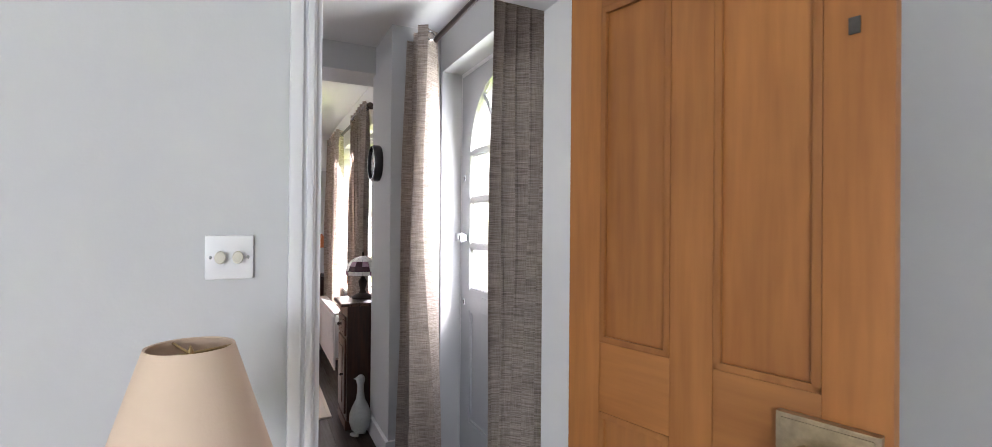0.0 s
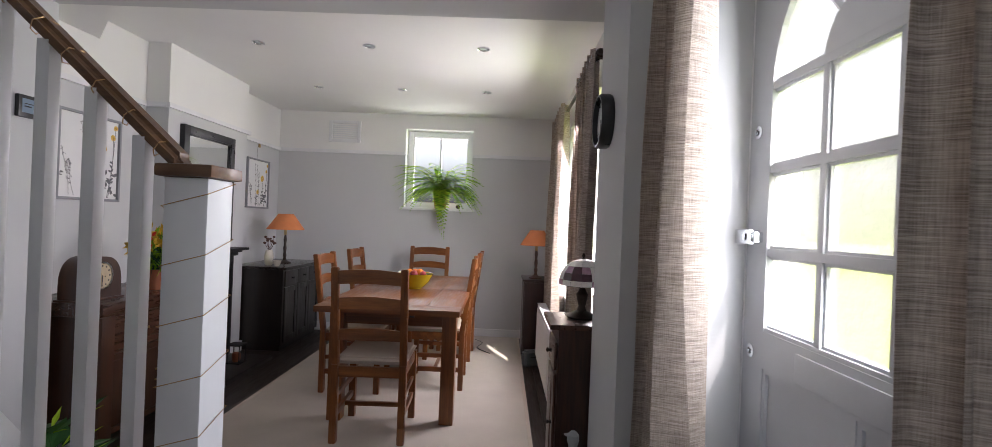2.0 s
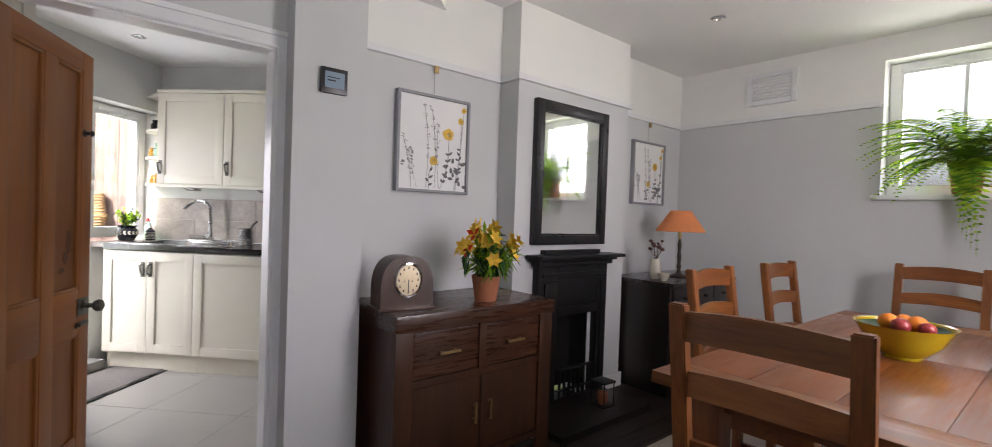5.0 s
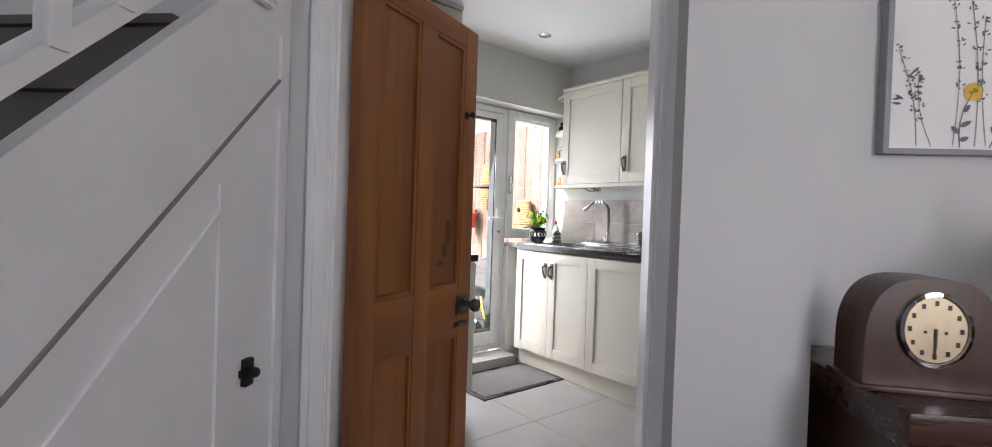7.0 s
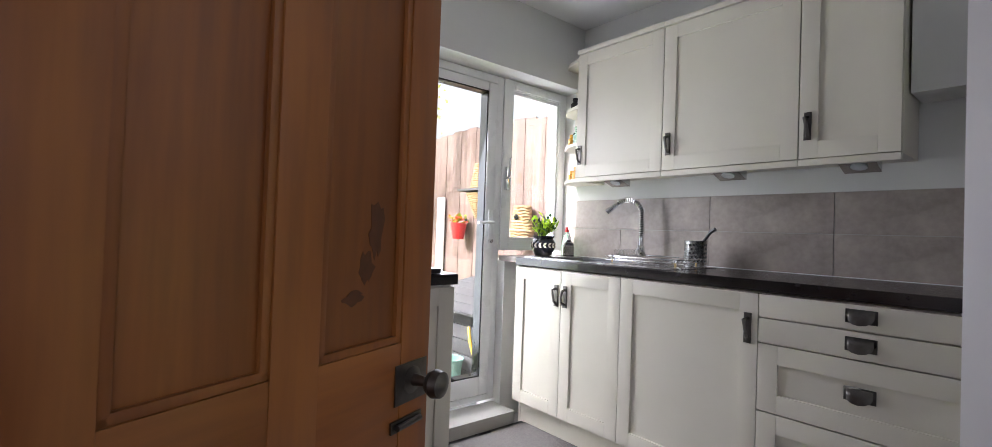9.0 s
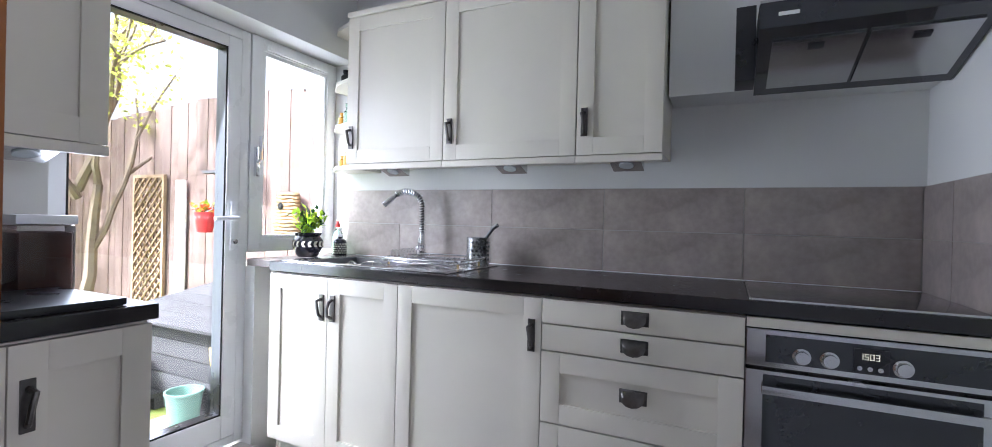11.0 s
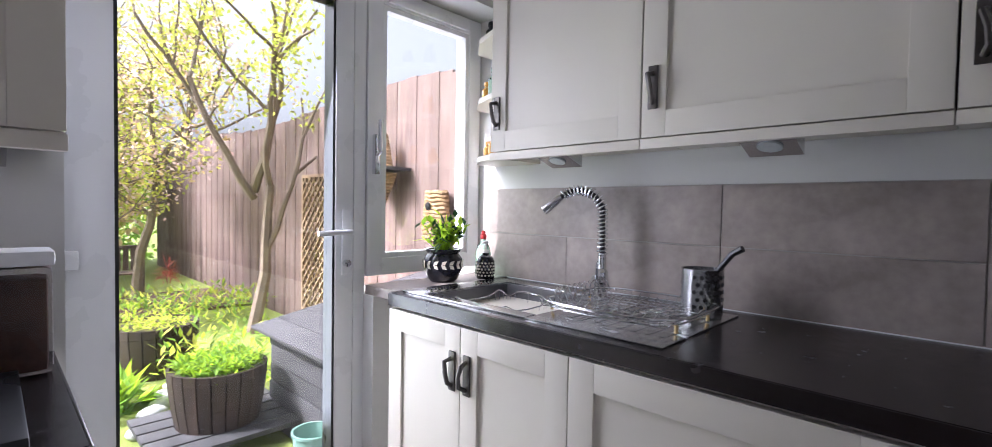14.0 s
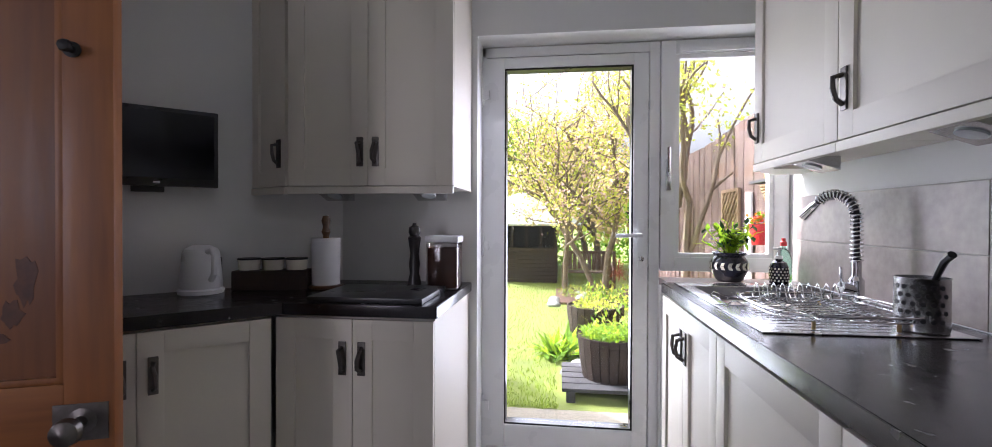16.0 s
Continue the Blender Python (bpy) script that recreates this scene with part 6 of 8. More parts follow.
bm = boxes((-1.597, -1.563, 1.6405, 1.656, 0.685, 0.755), (-1.607, -1.553, 1.6405, 1.652, 0.71, 0.73), bev=0.004)
ball(bm, (-1.58, 1.668, 0.72), 0.014)
part("cupboard_latch", bm, "iron", st, "black iron cupboard latch")
part("newel_post", boxes((-0.05, 0.05, NA - 0.05, NA + 0.05, 0, 1.385), bev=0.006), "gloss_white", st)
bm = boxes((-0.065, 0.065, NA - 0.065, NA + 0.065, 1.386, 1.415), bev=0.008)
part("newel_cap", bm, "rail_oak", st)
bm = bmesh.new()
prism(bm, [(-0.03, 1.385), (-0.03, 1.435), (-1.75, 1.435 + 1.70 * SL), (-1.75, 1.385 + 1.70 * SL)], -NA - 0.03, -NA + 0.03, UPR)
bmesh.ops.bevel(bm, geom=bm.edges[:], offset=0.014, segments=3, affect="EDGES")
part("handrail", bm, "rail_oak", st)
for k in range(11):
    b1 = -0.137 - 0.1165 * k
    if b1 > -1.70:
        part("baluster", boxes((b1 - 0.016, b1 + 0.016, NA - 0.016, NA + 0.016, 0.34 - b1 * SL + 0.03, 1.40 + (-b1 - 0.05) * SL), bev=0.003), "gloss_white", st)
# string of tiny lights wound round newel and handrail
fl = thing("fairy_lights", D, "thin copper wire of tiny lights wound round the newel", "string lights")
bm = bmesh.new()
pts = []
for k in range(5):
    z = 0.78 + 0.135 * k
    for p in ((-0.053, -0.053), (0.053, -0.053), (0.053, 0.053), (-0.053, 0.053)):
        pts.append((p[0], NA + p[1], z + 0.03 * (len(pts) % 4)))
tube(bm, pts, 0.0011, 5)
part("wire", bm, "copper_wire", fl)
bm = bmesh.new()
pts = [(-0.05 - 0.010 * k, NA + 0.034 * math.cos(k * 0.85), 1.418 + 0.0093 * k + 0.034 * math.sin(k * 0.85)) for k in range(150)]
tube(bm, pts, 0.0014, 5)
part("rail_wire", bm, "copper_wire", fl)
sd = thing("alarm_sensor", D @ at(-1.60, 1.64, 1.66), "white plastic sensor box on the stair panelling", "sensor")
bm = boxes((-0.035, 0.035, 0, 0.04, 0, 0.10))
bmesh.ops.bevel(bm, geom=bm.edges[:], offset=0.012, segments=3, affect="EDGES")
part("case", bm, "upvc", sd)


# ---- foliage helpers ----
def leaf(bm, base, direction, up, n, w, bend=0.0, mat=0):
    d = Vector(direction).normalized()
    s = d.cross(Vector(up)).normalized() if d.cross(Vector(up)).length > 1e-4 else d.orthogonal().normalized()
    u = s.cross(d)
    b = Vector(base)
    vs = [bm.verts.new(b), bm.verts.new(b + d * n * 0.45 + s * w / 2 - u * bend * 0.3), bm.verts.new(b + d * n - u * bend), bm.verts.new(b + d * n * 0.45 - s * w / 2 - u * bend * 0.3)]
    f = bm.faces.new(vs)
    f.material_index = mat


def rand_dir(rnd, up=0.0):
    while True:
        v = Vector((rnd.uniform(-1, 1), rnd.uniform(-1, 1), rnd.uniform(-1, 1)))
        if 0.1 < v.length < 1:
            v.normalize()
            v.z += up
            return v.normalized()


def raw(name, bm, mats, parent, label=""):
    me = bpy.data.meshes.new(name)
    bm.to_mesh(me)
    bm.free()
    for k in mats if isinstance(mats, (list, tuple)) else [mats]:
        me.materials.append(M[k])
    ob = new(name, me)
    ob.parent = parent
    if label:
        ob["label"] = label
    return ob


# fern on the end window sill
fe = thing("potted_fern", D @ at(-0.03, 6.17, 1.467), "lush green fern in a terracotta pot on the sill", "plant")
bm = bmesh.new()
lathe(bm, [(0.065, 0), (0.088, 0.17), (0.095, 0.17), (0.097, 0.205), (0.085, 0.205), (0.08, 0.18), (0, 0.18)], 24)
part("pot", bm, "terracotta", fe)
rnd = random.Random(7)
bm = bmesh.new()
for k in range(112):
    a = rnd.uniform(0, 2 * math.pi)
    if k < 64:
        a = rnd.uniform(-math.pi, 0)
    n, rise = rnd.uniform(0.40, 0.66), rnd.uniform(0.3, 1.3)
    if k < 5:
        a, n, rise = -1.45 + 0.10 * (k - 2), 0.46 + 0.05 * k, 0.5
    hd = Vector((math.cos(a), math.sin(a) * 0.62 - 0.05, 0))
    if hd.y > 0.12:
        hd.y *= 0.15
    prev, steps = Vector((0.02 * math.cos(a), 0.02 * math.sin(a), 0.19)), 26
    for s in range(1, steps + 1):
        v = s / steps
        droop = 1.3 if k > 4 else 2.2
        p = Vector((0, 0, 0.19)) + hd * n * (v if k > 4 else min(v, 0.3) * 1.25) * 0.9 + Vector((0, 0, n * (rise * v - droop * v * v * 0.62)))
        d = (p - prev).normalized()
        sd_ = d.cross(Vector((0, 0, 1))).normalized() if abs(d.z) < 0.98 else Vector((1, 0, 0))
        ln = 0.072 * math.sin(math.pi * min(1, v * 0.9 + 0.12)) + 0.006
        for sg in (-1, 1):
            leaf(bm, prev, sd_ * sg + d * 0.35, (0, -1, 0) if abs(d.z) > 0.9 else (0, 0, 1), ln, 0.019, 0.008, rnd.randrange(3))
        leaf(bm, prev, d, (0, 0, 1), (p - prev).length, 0.004, 0, 1)
        prev = p
raw("fronds", bm, ["fern_light", "fern_mid", "fern_dark"], fe)

# yellow lilies on the sideboard
fw = thing("flower_pot", D @ at(-1.52, 3.66, 0.801), "yellow lilies in a terracotta pot on the sideboard", "plant")
bm = bmesh.new()
lathe(bm, [(0.055, 0), (0.075, 0.13), (0.07, 0.13), (0.066, 0.115), (0, 0.115)], 24)
part("pot", bm, "terracotta", fw)
bm, stems, blooms = bmesh.new(), bmesh.new(), bmesh.new()
rnd = random.Random(11)
for k in range(40):
    a, tilt = rnd.uniform(0, 2 * math.pi), rnd.uniform(0.05, 0.95)
    n = rnd.uniform(0.17, 0.28)
    tip = Vector((math.cos(a) * math.sin(tilt) * n, math.sin(a) * math.sin(tilt) * n, 0.11 + n * math.cos(tilt)))
    rod(stems, (0, 0, 0.11), tip, 0.002, n=4)
    for q in range(9):
        s = rnd.uniform(0.25, 1.0)
        leaf(bm, Vector((0, 0, 0.11)).lerp(tip, s), rand_dir(rnd, 0.1 - 0.3 * (q % 2)), (0, 0, 1), rnd.uniform(0.06, 0.11), 0.022, 0.03, rnd.randrange(2))
    if k < 30:
        out = Vector((math.cos(a), math.sin(a), 0.5)).normalized()
        side_ = out.orthogonal().normalized()
        for q in range(6):
            pd = Matrix.Rotation(2 * math.pi * q / 6, 4, out) @ side_
            leaf(blooms, tip + out * 0.02, (pd + out * 0.6), out, 0.048, 0.030, 0.008, 1 if k % 9 == 5 and q % 2 else 0)
raw("stems", stems, "fern_mid", fw)
raw("leaves", bm, ["leaf_deep", "fern_mid"], fw)
raw("blooms", blooms, ["bloom_yellow", "bloom_red"], fw, "yellow lily blooms")

# calathea on the hall floor behind the balusters
cp = thing("calathea", D @ at(-0.63, 1.95, 0.0), "striped leafy calathea in a dark pot", "plant")
bm = bmesh.new()
lathe(bm, [(0.08, 0), (0.11, 0.35), (0.10, 0.35), (0.095, 0.32), (0, 0.32)], 20)
part("pot", bm, "router_grey", cp)
bm = bmesh.new()
for k in range(30):
    a, n = rnd.uniform(0, 2 * math.pi), rnd.uniform(0.05, 0.15)
    b0 = Vector((math.cos(a) * n * 0.6, math.sin(a) * n * 0.6, 0.36 + rnd.uniform(0.05, 0.30)))
    leaf(bm, b0, (math.cos(a), math.sin(a), rnd.uniform(0.2, 1.2)), (0, 0, 1), 0.13, 0.075, 0.04, 0)
    leaf(bm, b0 + Vector((0, 0, 0.002)), (math.cos(a), math.sin(a), 0.7), (0, 0, 1), 0.11, 0.018, 0.03, 1)
    leaf(bm, (0, 0, 0.32), b0 - Vector((0, 0, 0.32)), (0, 0, 1), (b0 - Vector((0, 0, 0.32))).length, 0.006, 0, 0)
raw("leaves", bm, ["leaf_deep", "fern_light"], cp)

# fruit bowl
fbw = thing("fruit_bowl", D @ at(0.03, 4.36, 0.777), "mustard yellow glazed fruit bowl on the table", "bowl")
bm = bmesh.new()
lathe(bm, [(0.055, 0), (0.06, 0.012), (0.075, 0.018), (0.115, 0.06), (0.145, 0.115), (0.152, 0.122), (0.142, 0.120), (0.11, 0.066), (0.07, 0.026), (0, 0.024)], 36)
part("bowl", bm, "mustard", fbw)
bm = bmesh.new()
lathe(bm, [(0.10, 0.098), (0.138, 0.112), (0.137, 0.108), (0.09, 0.088), (0, 0.088)], 30)
part("dark_glaze", bm, "leaf_deep", fbw)
for x, y, r, c in ((-0.045, 0.0, 0.033, "orange_fruit"), (0.035, 0.02, 0.033, "orange_fruit"), (0.0, -0.05, 0.030, "red_fruit"), (0.07, -0.03, 0.026, "red_fruit"), (-0.01, 0.06, 0.03, "orange_fruit")):
    bm = bmesh.new()
    ball(bm, (x, y, 0.098 + r * 0.75), r, (1, 1, 0.94), 3)
    part("fruit", bm, c, fbw)
# vases on the black chest
vs = thing("vase", D @ at(-1.60, 5.34, 0.811), "tall cream vase with dried flowers on the chest", "vase")
bm = bmesh.new()
lathe(bm, [(0.03, 0), (0.04, 0.02), (0.043, 0.09), (0.036, 0.13), (0.03, 0.15), (0.026, 0.15), (0.03, 0.12), (0, 0.1)], 24)
part("body", bm, "cream_ceramic", vs)
bm = bmesh.new()
for k in range(9):
    a = k * 2.4
    tip = Vector((0.045 * math.cos(a), 0.045 * math.sin(a), 0.22 + 0.02 * (k % 4)))
    rod(bm, (0, 0, 0.13), tip, 0.0018, n=4)
    ball(bm, tip, 0.014 + 0.003 * (k % 3), (1, 1, 0.8), 1)
part("dried_flowers", bm, "dried_brown", vs)
v2 = thing("bowl", D @ at(-1.49, 5.28, 0.811), "small cream ceramic bowl on the chest", "bowl")
bm = bmesh.new()
lathe(bm, [(0.02, 0), (0.035, 0.03), (0.042, 0.055), (0.038, 0.055), (0.03, 0.03), (0, 0.012)], 24)
part("body", bm, "cream_ceramic", v2)
# radiator under the front window and a pot on its sill
rad = thing("radiator", D @ at(1.05, 3.85, 0.12), "white panel radiator below the front window", "radiator")
part("panel", boxes((0, 0.012, 0, 1.12, 0, 0.48), bev=0.004), "gloss_white", rad)
for k in range(22):
    part("rib", boxes((-0.008, -0.0005, 0.02 + k * 0.05, 0.045 + k * 0.05, 0.03, 0.45), bev=0.003), "gloss_white", rad)
part("top_grille", boxes((-0.004, 0.07, -0.005, 1.125, 0.48, 0.49), bev=0.003), "gloss_white", rad)
part("wall_bracket", boxes((0.0125, 0.238, 0.02, 0.05, 0.1, 0.4), (0.0125, 0.238, 0.38, 0.41, 0.1, 0.4)), "gloss_white", rad)
op = thing("orange_pot", D @ at(1.31, 4.42, 0.736), "orange glazed pot with a small plant on the sill", "plant")
bm = bmesh.new()
lathe(bm, [(0.05, 0), (0.07, 0.06), (0.072, 0.12), (0.06, 0.135), (0.054, 0.135), (0, 0.11)], 24)
part("pot", bm, "orange_glaze", op)
bm = bmesh.new()
for k in range(24):
    leaf(bm, (0, 0, 0.12), rand_dir(rnd, 0.9), (0, 0, 1), 0.10, 0.02, 0.02, 0)
raw("leaves", bm, "fern_light", op)
bt = thing("ornament", D @ at(0.17, 6.23, 1.467), "small dark round ornament on the sill", "ornament")
bm = bmesh.new()
ball(bm, (0, 0, 0.024), 0.027, (1, 1, 0.9), 2)
part("body", bm, "dark_bronze", bt)

# ---- kitchen things ----
sk = thing("sink", K, "stainless steel inset sink with drainer and mixer tap", "sink")
bm = boxes((-4.975, -4.525, -1.395, -1.30, 0.9355, 0.941), (-4.570, -4.525, -1.30, -0.87, 0.9355, 0.941), (-4.975, -4.925, -1.30, -0.87, 0.9355, 0.941), (-4.975, -4.525, -0.87, -0.505, 0.9355, 0.9395), bev=0.0015)
part("rim", bm, "steel", sk)
# bowl walls get the darkened steel so the recess reads as shaded
bm = boxes((-4.925, -4.92, -1.30, -0.87, 0.755, 0.9355), (-4.575, -4.570, -1.30, -0.87, 0.755, 0.9355), (-4.92, -4.575, -1.30, -1.295, 0.755, 0.9355), (-4.92, -4.575, -0.875, -0.87, 0.755, 0.9355), (-4.925, -4.570, -1.30, -0.87, 0.75, 0.755))
part("bowl", bm, "sink_steel", sk, "deep brushed steel bowl, coloured darker for the shade inside")
for k in range(8):
    part("drainer_rib", boxes((-4.93, -4.60, -0.80 + k * 0.036, -0.787 + k * 0.036, 0.9396, 0.9410), bev=0.001), "steel", sk)
bm = bmesh.new()
lathe(bm, [(0.03, 0.755), (0.028, 0.758), (0.02, 0.757), (0, 0.758)], 20, at=(-4.77, -1.08, 0))
part("waste", bm, "chrome", sk)
sbk = thing("sink_basket", K @ at(-4.750, -1.16, 0.757), "chrome wire basket standing in the sink bowl", "basket")
def basket_ring(z, sx, sy, wave):
    return [(sx * abs(math.cos(a)) ** 0.4 * math.copysign(1, math.cos(a)), sy * abs(math.sin(a)) ** 0.4 * math.copysign(1, math.sin(a)), z + wave * math.cos(6 * a)) for a in [2 * math.pi * k / 60 for k in range(61)]]
for z, sx, sy, wave in ((0.155, 0.135, 0.115, 0.010), (0.02, 0.115, 0.095, 0.0)):
    bm = bmesh.new()
    tube(bm, basket_ring(z, sx, sy, wave), 0.0026, 6)
    part("ring", bm, "chrome", sbk)
for p, q in list(zip(basket_ring(0.155, 0.135, 0.115, 0.010), basket_ring(0.02, 0.115, 0.095, 0.0)))[:60:2]:
    bm = bmesh.new()
    tube(bm, [p, q, (q[0] * 0.6, q[1] * 0.6, 0.004)], 0.0015, 5)
    part("upright_wire", bm, "chrome", sbk)
tp = thing("mixer_tap", K @ at(-4.945, -0.91, 0.9415), "chrome spring-necked mixer tap behind the sink", "tap")
bm = bmesh.new()
lathe(bm, [(0.027, 0), (0.027, 0.006), (0.021, 0.010), (0.021, 0.075), (0.017, 0.08), (0.013, 0.085), (0.013, 0.135)], 20)
rod(bm, (0, 0, 0.045), (0.05, 0.012, 0.055), 0.017, n=14)
part("body", bm, "chrome", tp)
bm = bmesh.new()
rod(bm, (0.045, 0.012, 0.055), (0.052, 0.016, 0.115), 0.006, 0.004, 8)
part("lever", bm, "chrome", tp)
neck = [Vector((0, 0, 0.13)), Vector((0, 0, 0.20)), Vector((0, -0.002, 0.25))] + [Vector((0.03 * (1 - math.cos(t)) * 0.9, -0.075 * (1 - math.cos(t)), 0.26 + 0.075 * math.sin(t))) for t in [math.pi * k / 16 for k in range(1, 13)]]
bm = bmesh.new()
tube(bm, neck, 0.0085, 10)
part("hose", bm, "black", tp)
fine = []
for a, b in zip(neck, neck[1:]):
    for q in range(5):
        fine.append(a.lerp(b, q / 5))
helix, along, side_v = [], 0.0, Vector((1, 0, 0))
for a, b in zip(fine, fine[1:]):
    d = (b - a).normalized()
    side_v = (side_v - d * side_v.dot(d)).normalized()
    steps = max(2, int((b - a).length / 0.0012))
    for q in range(steps):
        turn_ = 2 * math.pi * (along + (b - a).length * q / steps) / 0.0125
        helix.append(a.lerp(b, q / steps) + 0.0155 * (math.cos(turn_) * side_v + math.sin(turn_) * d.cross(side_v)))
    along += (b - a).length
bm = bmesh.new()
tube(bm, helix, 0.0030, 6)
part("spring_coil", bm, "chrome", tp, "open chrome spring round the hose")
end, dirn = neck[-1], (neck[-1] - neck[-2]).normalized()
bm = bmesh.new()
rod(bm, end, end + dirn * 0.02, 0.011, 0.014, 14)
rod(bm, end + dirn * 0.02, end + dirn * 0.075, 0.014, 0.017, 14)
part("spray_head", bm, "chrome", tp)
# dish rack
dr = thing("dish_rack", K @ at(-4.745, -0.70, 0.943), "chrome wire dish rack on the drainer", "rack")
bm = bmesh.new()
loop = [(0.175 * (abs(math.cos(t)) ** 0.5) * math.copysign(1, math.cos(t)), 0.19 * (abs(math.sin(t)) ** 0.5) * math.copysign(1, math.sin(t)), 0.034) for t in [2 * math.pi * k / 40 for k in range(41)]]
tube(bm, loop, 0.0032, 6)
tube(bm, [(x * 0.93, y * 0.93, 0.020) for x, y, z in loop], 0.0025, 6)
part("rim_wire", bm, "chrome", dr)
for k in range(13):
    y = -0.162 + 0.027 * k
    bm = bmesh.new()
    tube(bm, [(-0.170, y, 0.034), (-0.155, y, 0.019), (-0.075, y + 0.004, 0.019), (-0.05, y + 0.004, 0.030), (-0.025, y, 0.019), (0.045, y, 0.019), (0.07, y + 0.004, 0.030), (0.095, y + 0.004, 0.019), (0.155, y, 0.019), (0.170, y, 0.034)], 0.0015, 5)
    part("cross_wire", bm, "chrome", dr)
for k in range(9):
    x = -0.14 + 0.035 * k
    bm = bmesh.new()
    tube(bm, [(x, -0.185, 0.034), (x, -0.165, 0.017), (x, 0.165, 0.017), (x, 0.185, 0.034)], 0.0015, 5)
    part("long_wire", bm, "chrome", dr)
for k in range(10):
    x = -0.11 + 0.024 * k
    bm = bmesh.new()
    tube(bm, [(x, -0.165, 0.019), (x, -0.160, 0.055), (x, -0.148, 0.068), (x, -0.134, 0.060), (x, -0.115, 0.019)], 0.0016, 6)
    part("plate_hoop", bm, "chrome", dr)
for x in (-0.08, 0.1):
    for y in (-0.175, 0.17):
        bm = bmesh.new()
        rod(bm, (x, y, 0.0), (x, y, 0.018), 0.0045, n=8)
        part("rubber_foot", bm, "brass", dr)
ut = thing("cutlery_holder", K @ at(-4.90, -0.575, 0.943), "perforated steel cutlery holder with a black brush", "holder")
bm = bmesh.new()
lathe(bm, [(0.052, 0), (0.052, 0.118), (0.054, 0.121), (0.050, 0.121), (0.049, 0.005), (0, 0.005)], 32)
part("cup", bm, "steel", ut)
for j in range(5):
    for k in range(18):
        a = 2 * math.pi * k / 18 + (j % 2) * 0.17
        if k % 9 < 6:
            bm = bmesh.new()
            c = Vector((math.cos(a), math.sin(a), 0))
            rod(bm, c * 0.0515 + Vector((0, 0, 0.025 + 0.019 * j)), c * 0.0527 + Vector((0, 0, 0.025 + 0.019 * j)), 0.0055, n=8)
            part("hole", bm, "black", ut)
bm = bmesh.new()
tube(bm, [(0.0, 0.01, 0.07), (0.0, 0.04, 0.12), (0.005, 0.075, 0.165), (0.008, 0.10, 0.18)], 0.006, 8, 0.009)
part("brush_grip", bm, "black", ut)
# pot plant on the ledge
pp = thing("pot_plant", K @ at(-4.77, -1.485, 0.9375), "leafy green plant in a dark patterned pot", "plant")
bm = bmesh.new()
lathe(bm, [(0.045, 0), (0.055, 0.01), (0.073, 0.05), (0.072, 0.085), (0.058, 0.105), (0.066, 0.115), (0.068, 0.122), (0.060, 0.122), (0.055, 0.105), (0, 0.105)], 32)
part("pot", bm, "navy_glaze", pp)
bm = bmesh.new()
for k in range(16):
    a = 2 * math.pi * k / 16
    c = Vector((math.cos(a), math.sin(a), 0))
    tang = Vector((-math.sin(a), math.cos(a), 0))
    for sg in (-1, 1):
        leaf(bm, c * 0.0745 + Vector((0, 0, 0.066)), tang + Vector((0, 0, 0.75 * sg)), c, 0.026, 0.015, 0.0, 0)
raw("painted_leaves", bm, "cream_ceramic", pp)
bm = bmesh.new()
rnd = random.Random(21)
for k in range(26):
    a, tl_ = rnd.uniform(0, 6.28), rnd.uniform(0.05, 1.15)
    n = rnd.uniform(0.08, 0.15)
    tip = Vector((math.cos(a) * math.sin(tl_), math.sin(a) * math.sin(tl_) * 0.8, math.cos(tl_))) * n + Vector((0, 0, 0.11))
    rod(bm, (0, 0, 0.105), tip, 0.002, n=4)
    for q in range(8):
        p = Vector((0, 0, 0.11)).lerp(tip, 0.4 + 0.6 * q / 7)
        leaf(bm, p, rand_dir(rnd, 0.5), (0, 0, 1), rnd.uniform(0.034, 0.052), 0.022, 0.006, rnd.randrange(3))
raw("leaves", bm, ["fern_light", "fern_mid", "leaf_deep"], pp)
# bottles
b1 = thing("detergent_bottle", K @ at(-4.985, -1.49, 0.9375), "clear green washing-up bottle with a red cap", "bottle")
bm = bmesh.new()
lathe(bm, [(0.030, 0), (0.032, 0.01), (0.032, 0.09), (0.024, 0.125), (0.012, 0.14), (0.012, 0.15)], 20)
part("body", bm, "green_bottle", b1)
bm = bmesh.new()
lathe(bm, [(0.013, 0.15), (0.013, 0.165), (0.008, 0.172), (0.008, 0.182), (0, 0.183)], 16)
part("cap", bm, "red_plastic", b1)
b2 = thing("soap_dispenser", K @ at(-4.945, -1.435, 0.9375), "black and white dotted soap dispenser", "dispenser")
bm = bmesh.new()
lathe(bm, [(0.034, 0), (0.036, 0.01), (0.036, 0.065), (0.028, 0.085), (0.013, 0.093), (0.013, 0.10)], 24)
part("body", bm, "navy_glaze", b2)
for j in range(5):
    bm = bmesh.new()
    for k in range(16):
        a = 2 * math.pi * (k + 0.5 * (j % 2)) / 16
        c = Vector((math.cos(a), math.sin(a), 0))
        rod(bm, c * 0.0358 + Vector((0, 0, 0.014 + 0.012 * j)), c * 0.0366 + Vector((0, 0, 0.014 + 0.012 * j)), 0.0042, n=7)
    part("dot_row", bm, "cream_ceramic", b2)
bm = bmesh.new()
lathe(bm, [(0.014, 0.10), (0.014, 0.112), (0.005, 0.114), (0.005, 0.135), (0.010, 0.137), (0.010, 0.146), (0, 0.147)], 14)
rod(bm, (0, 0, 0.142), (0.03, 0.01, 0.14), 0.004, n=8)
part("pump", bm, "upvc", b2)
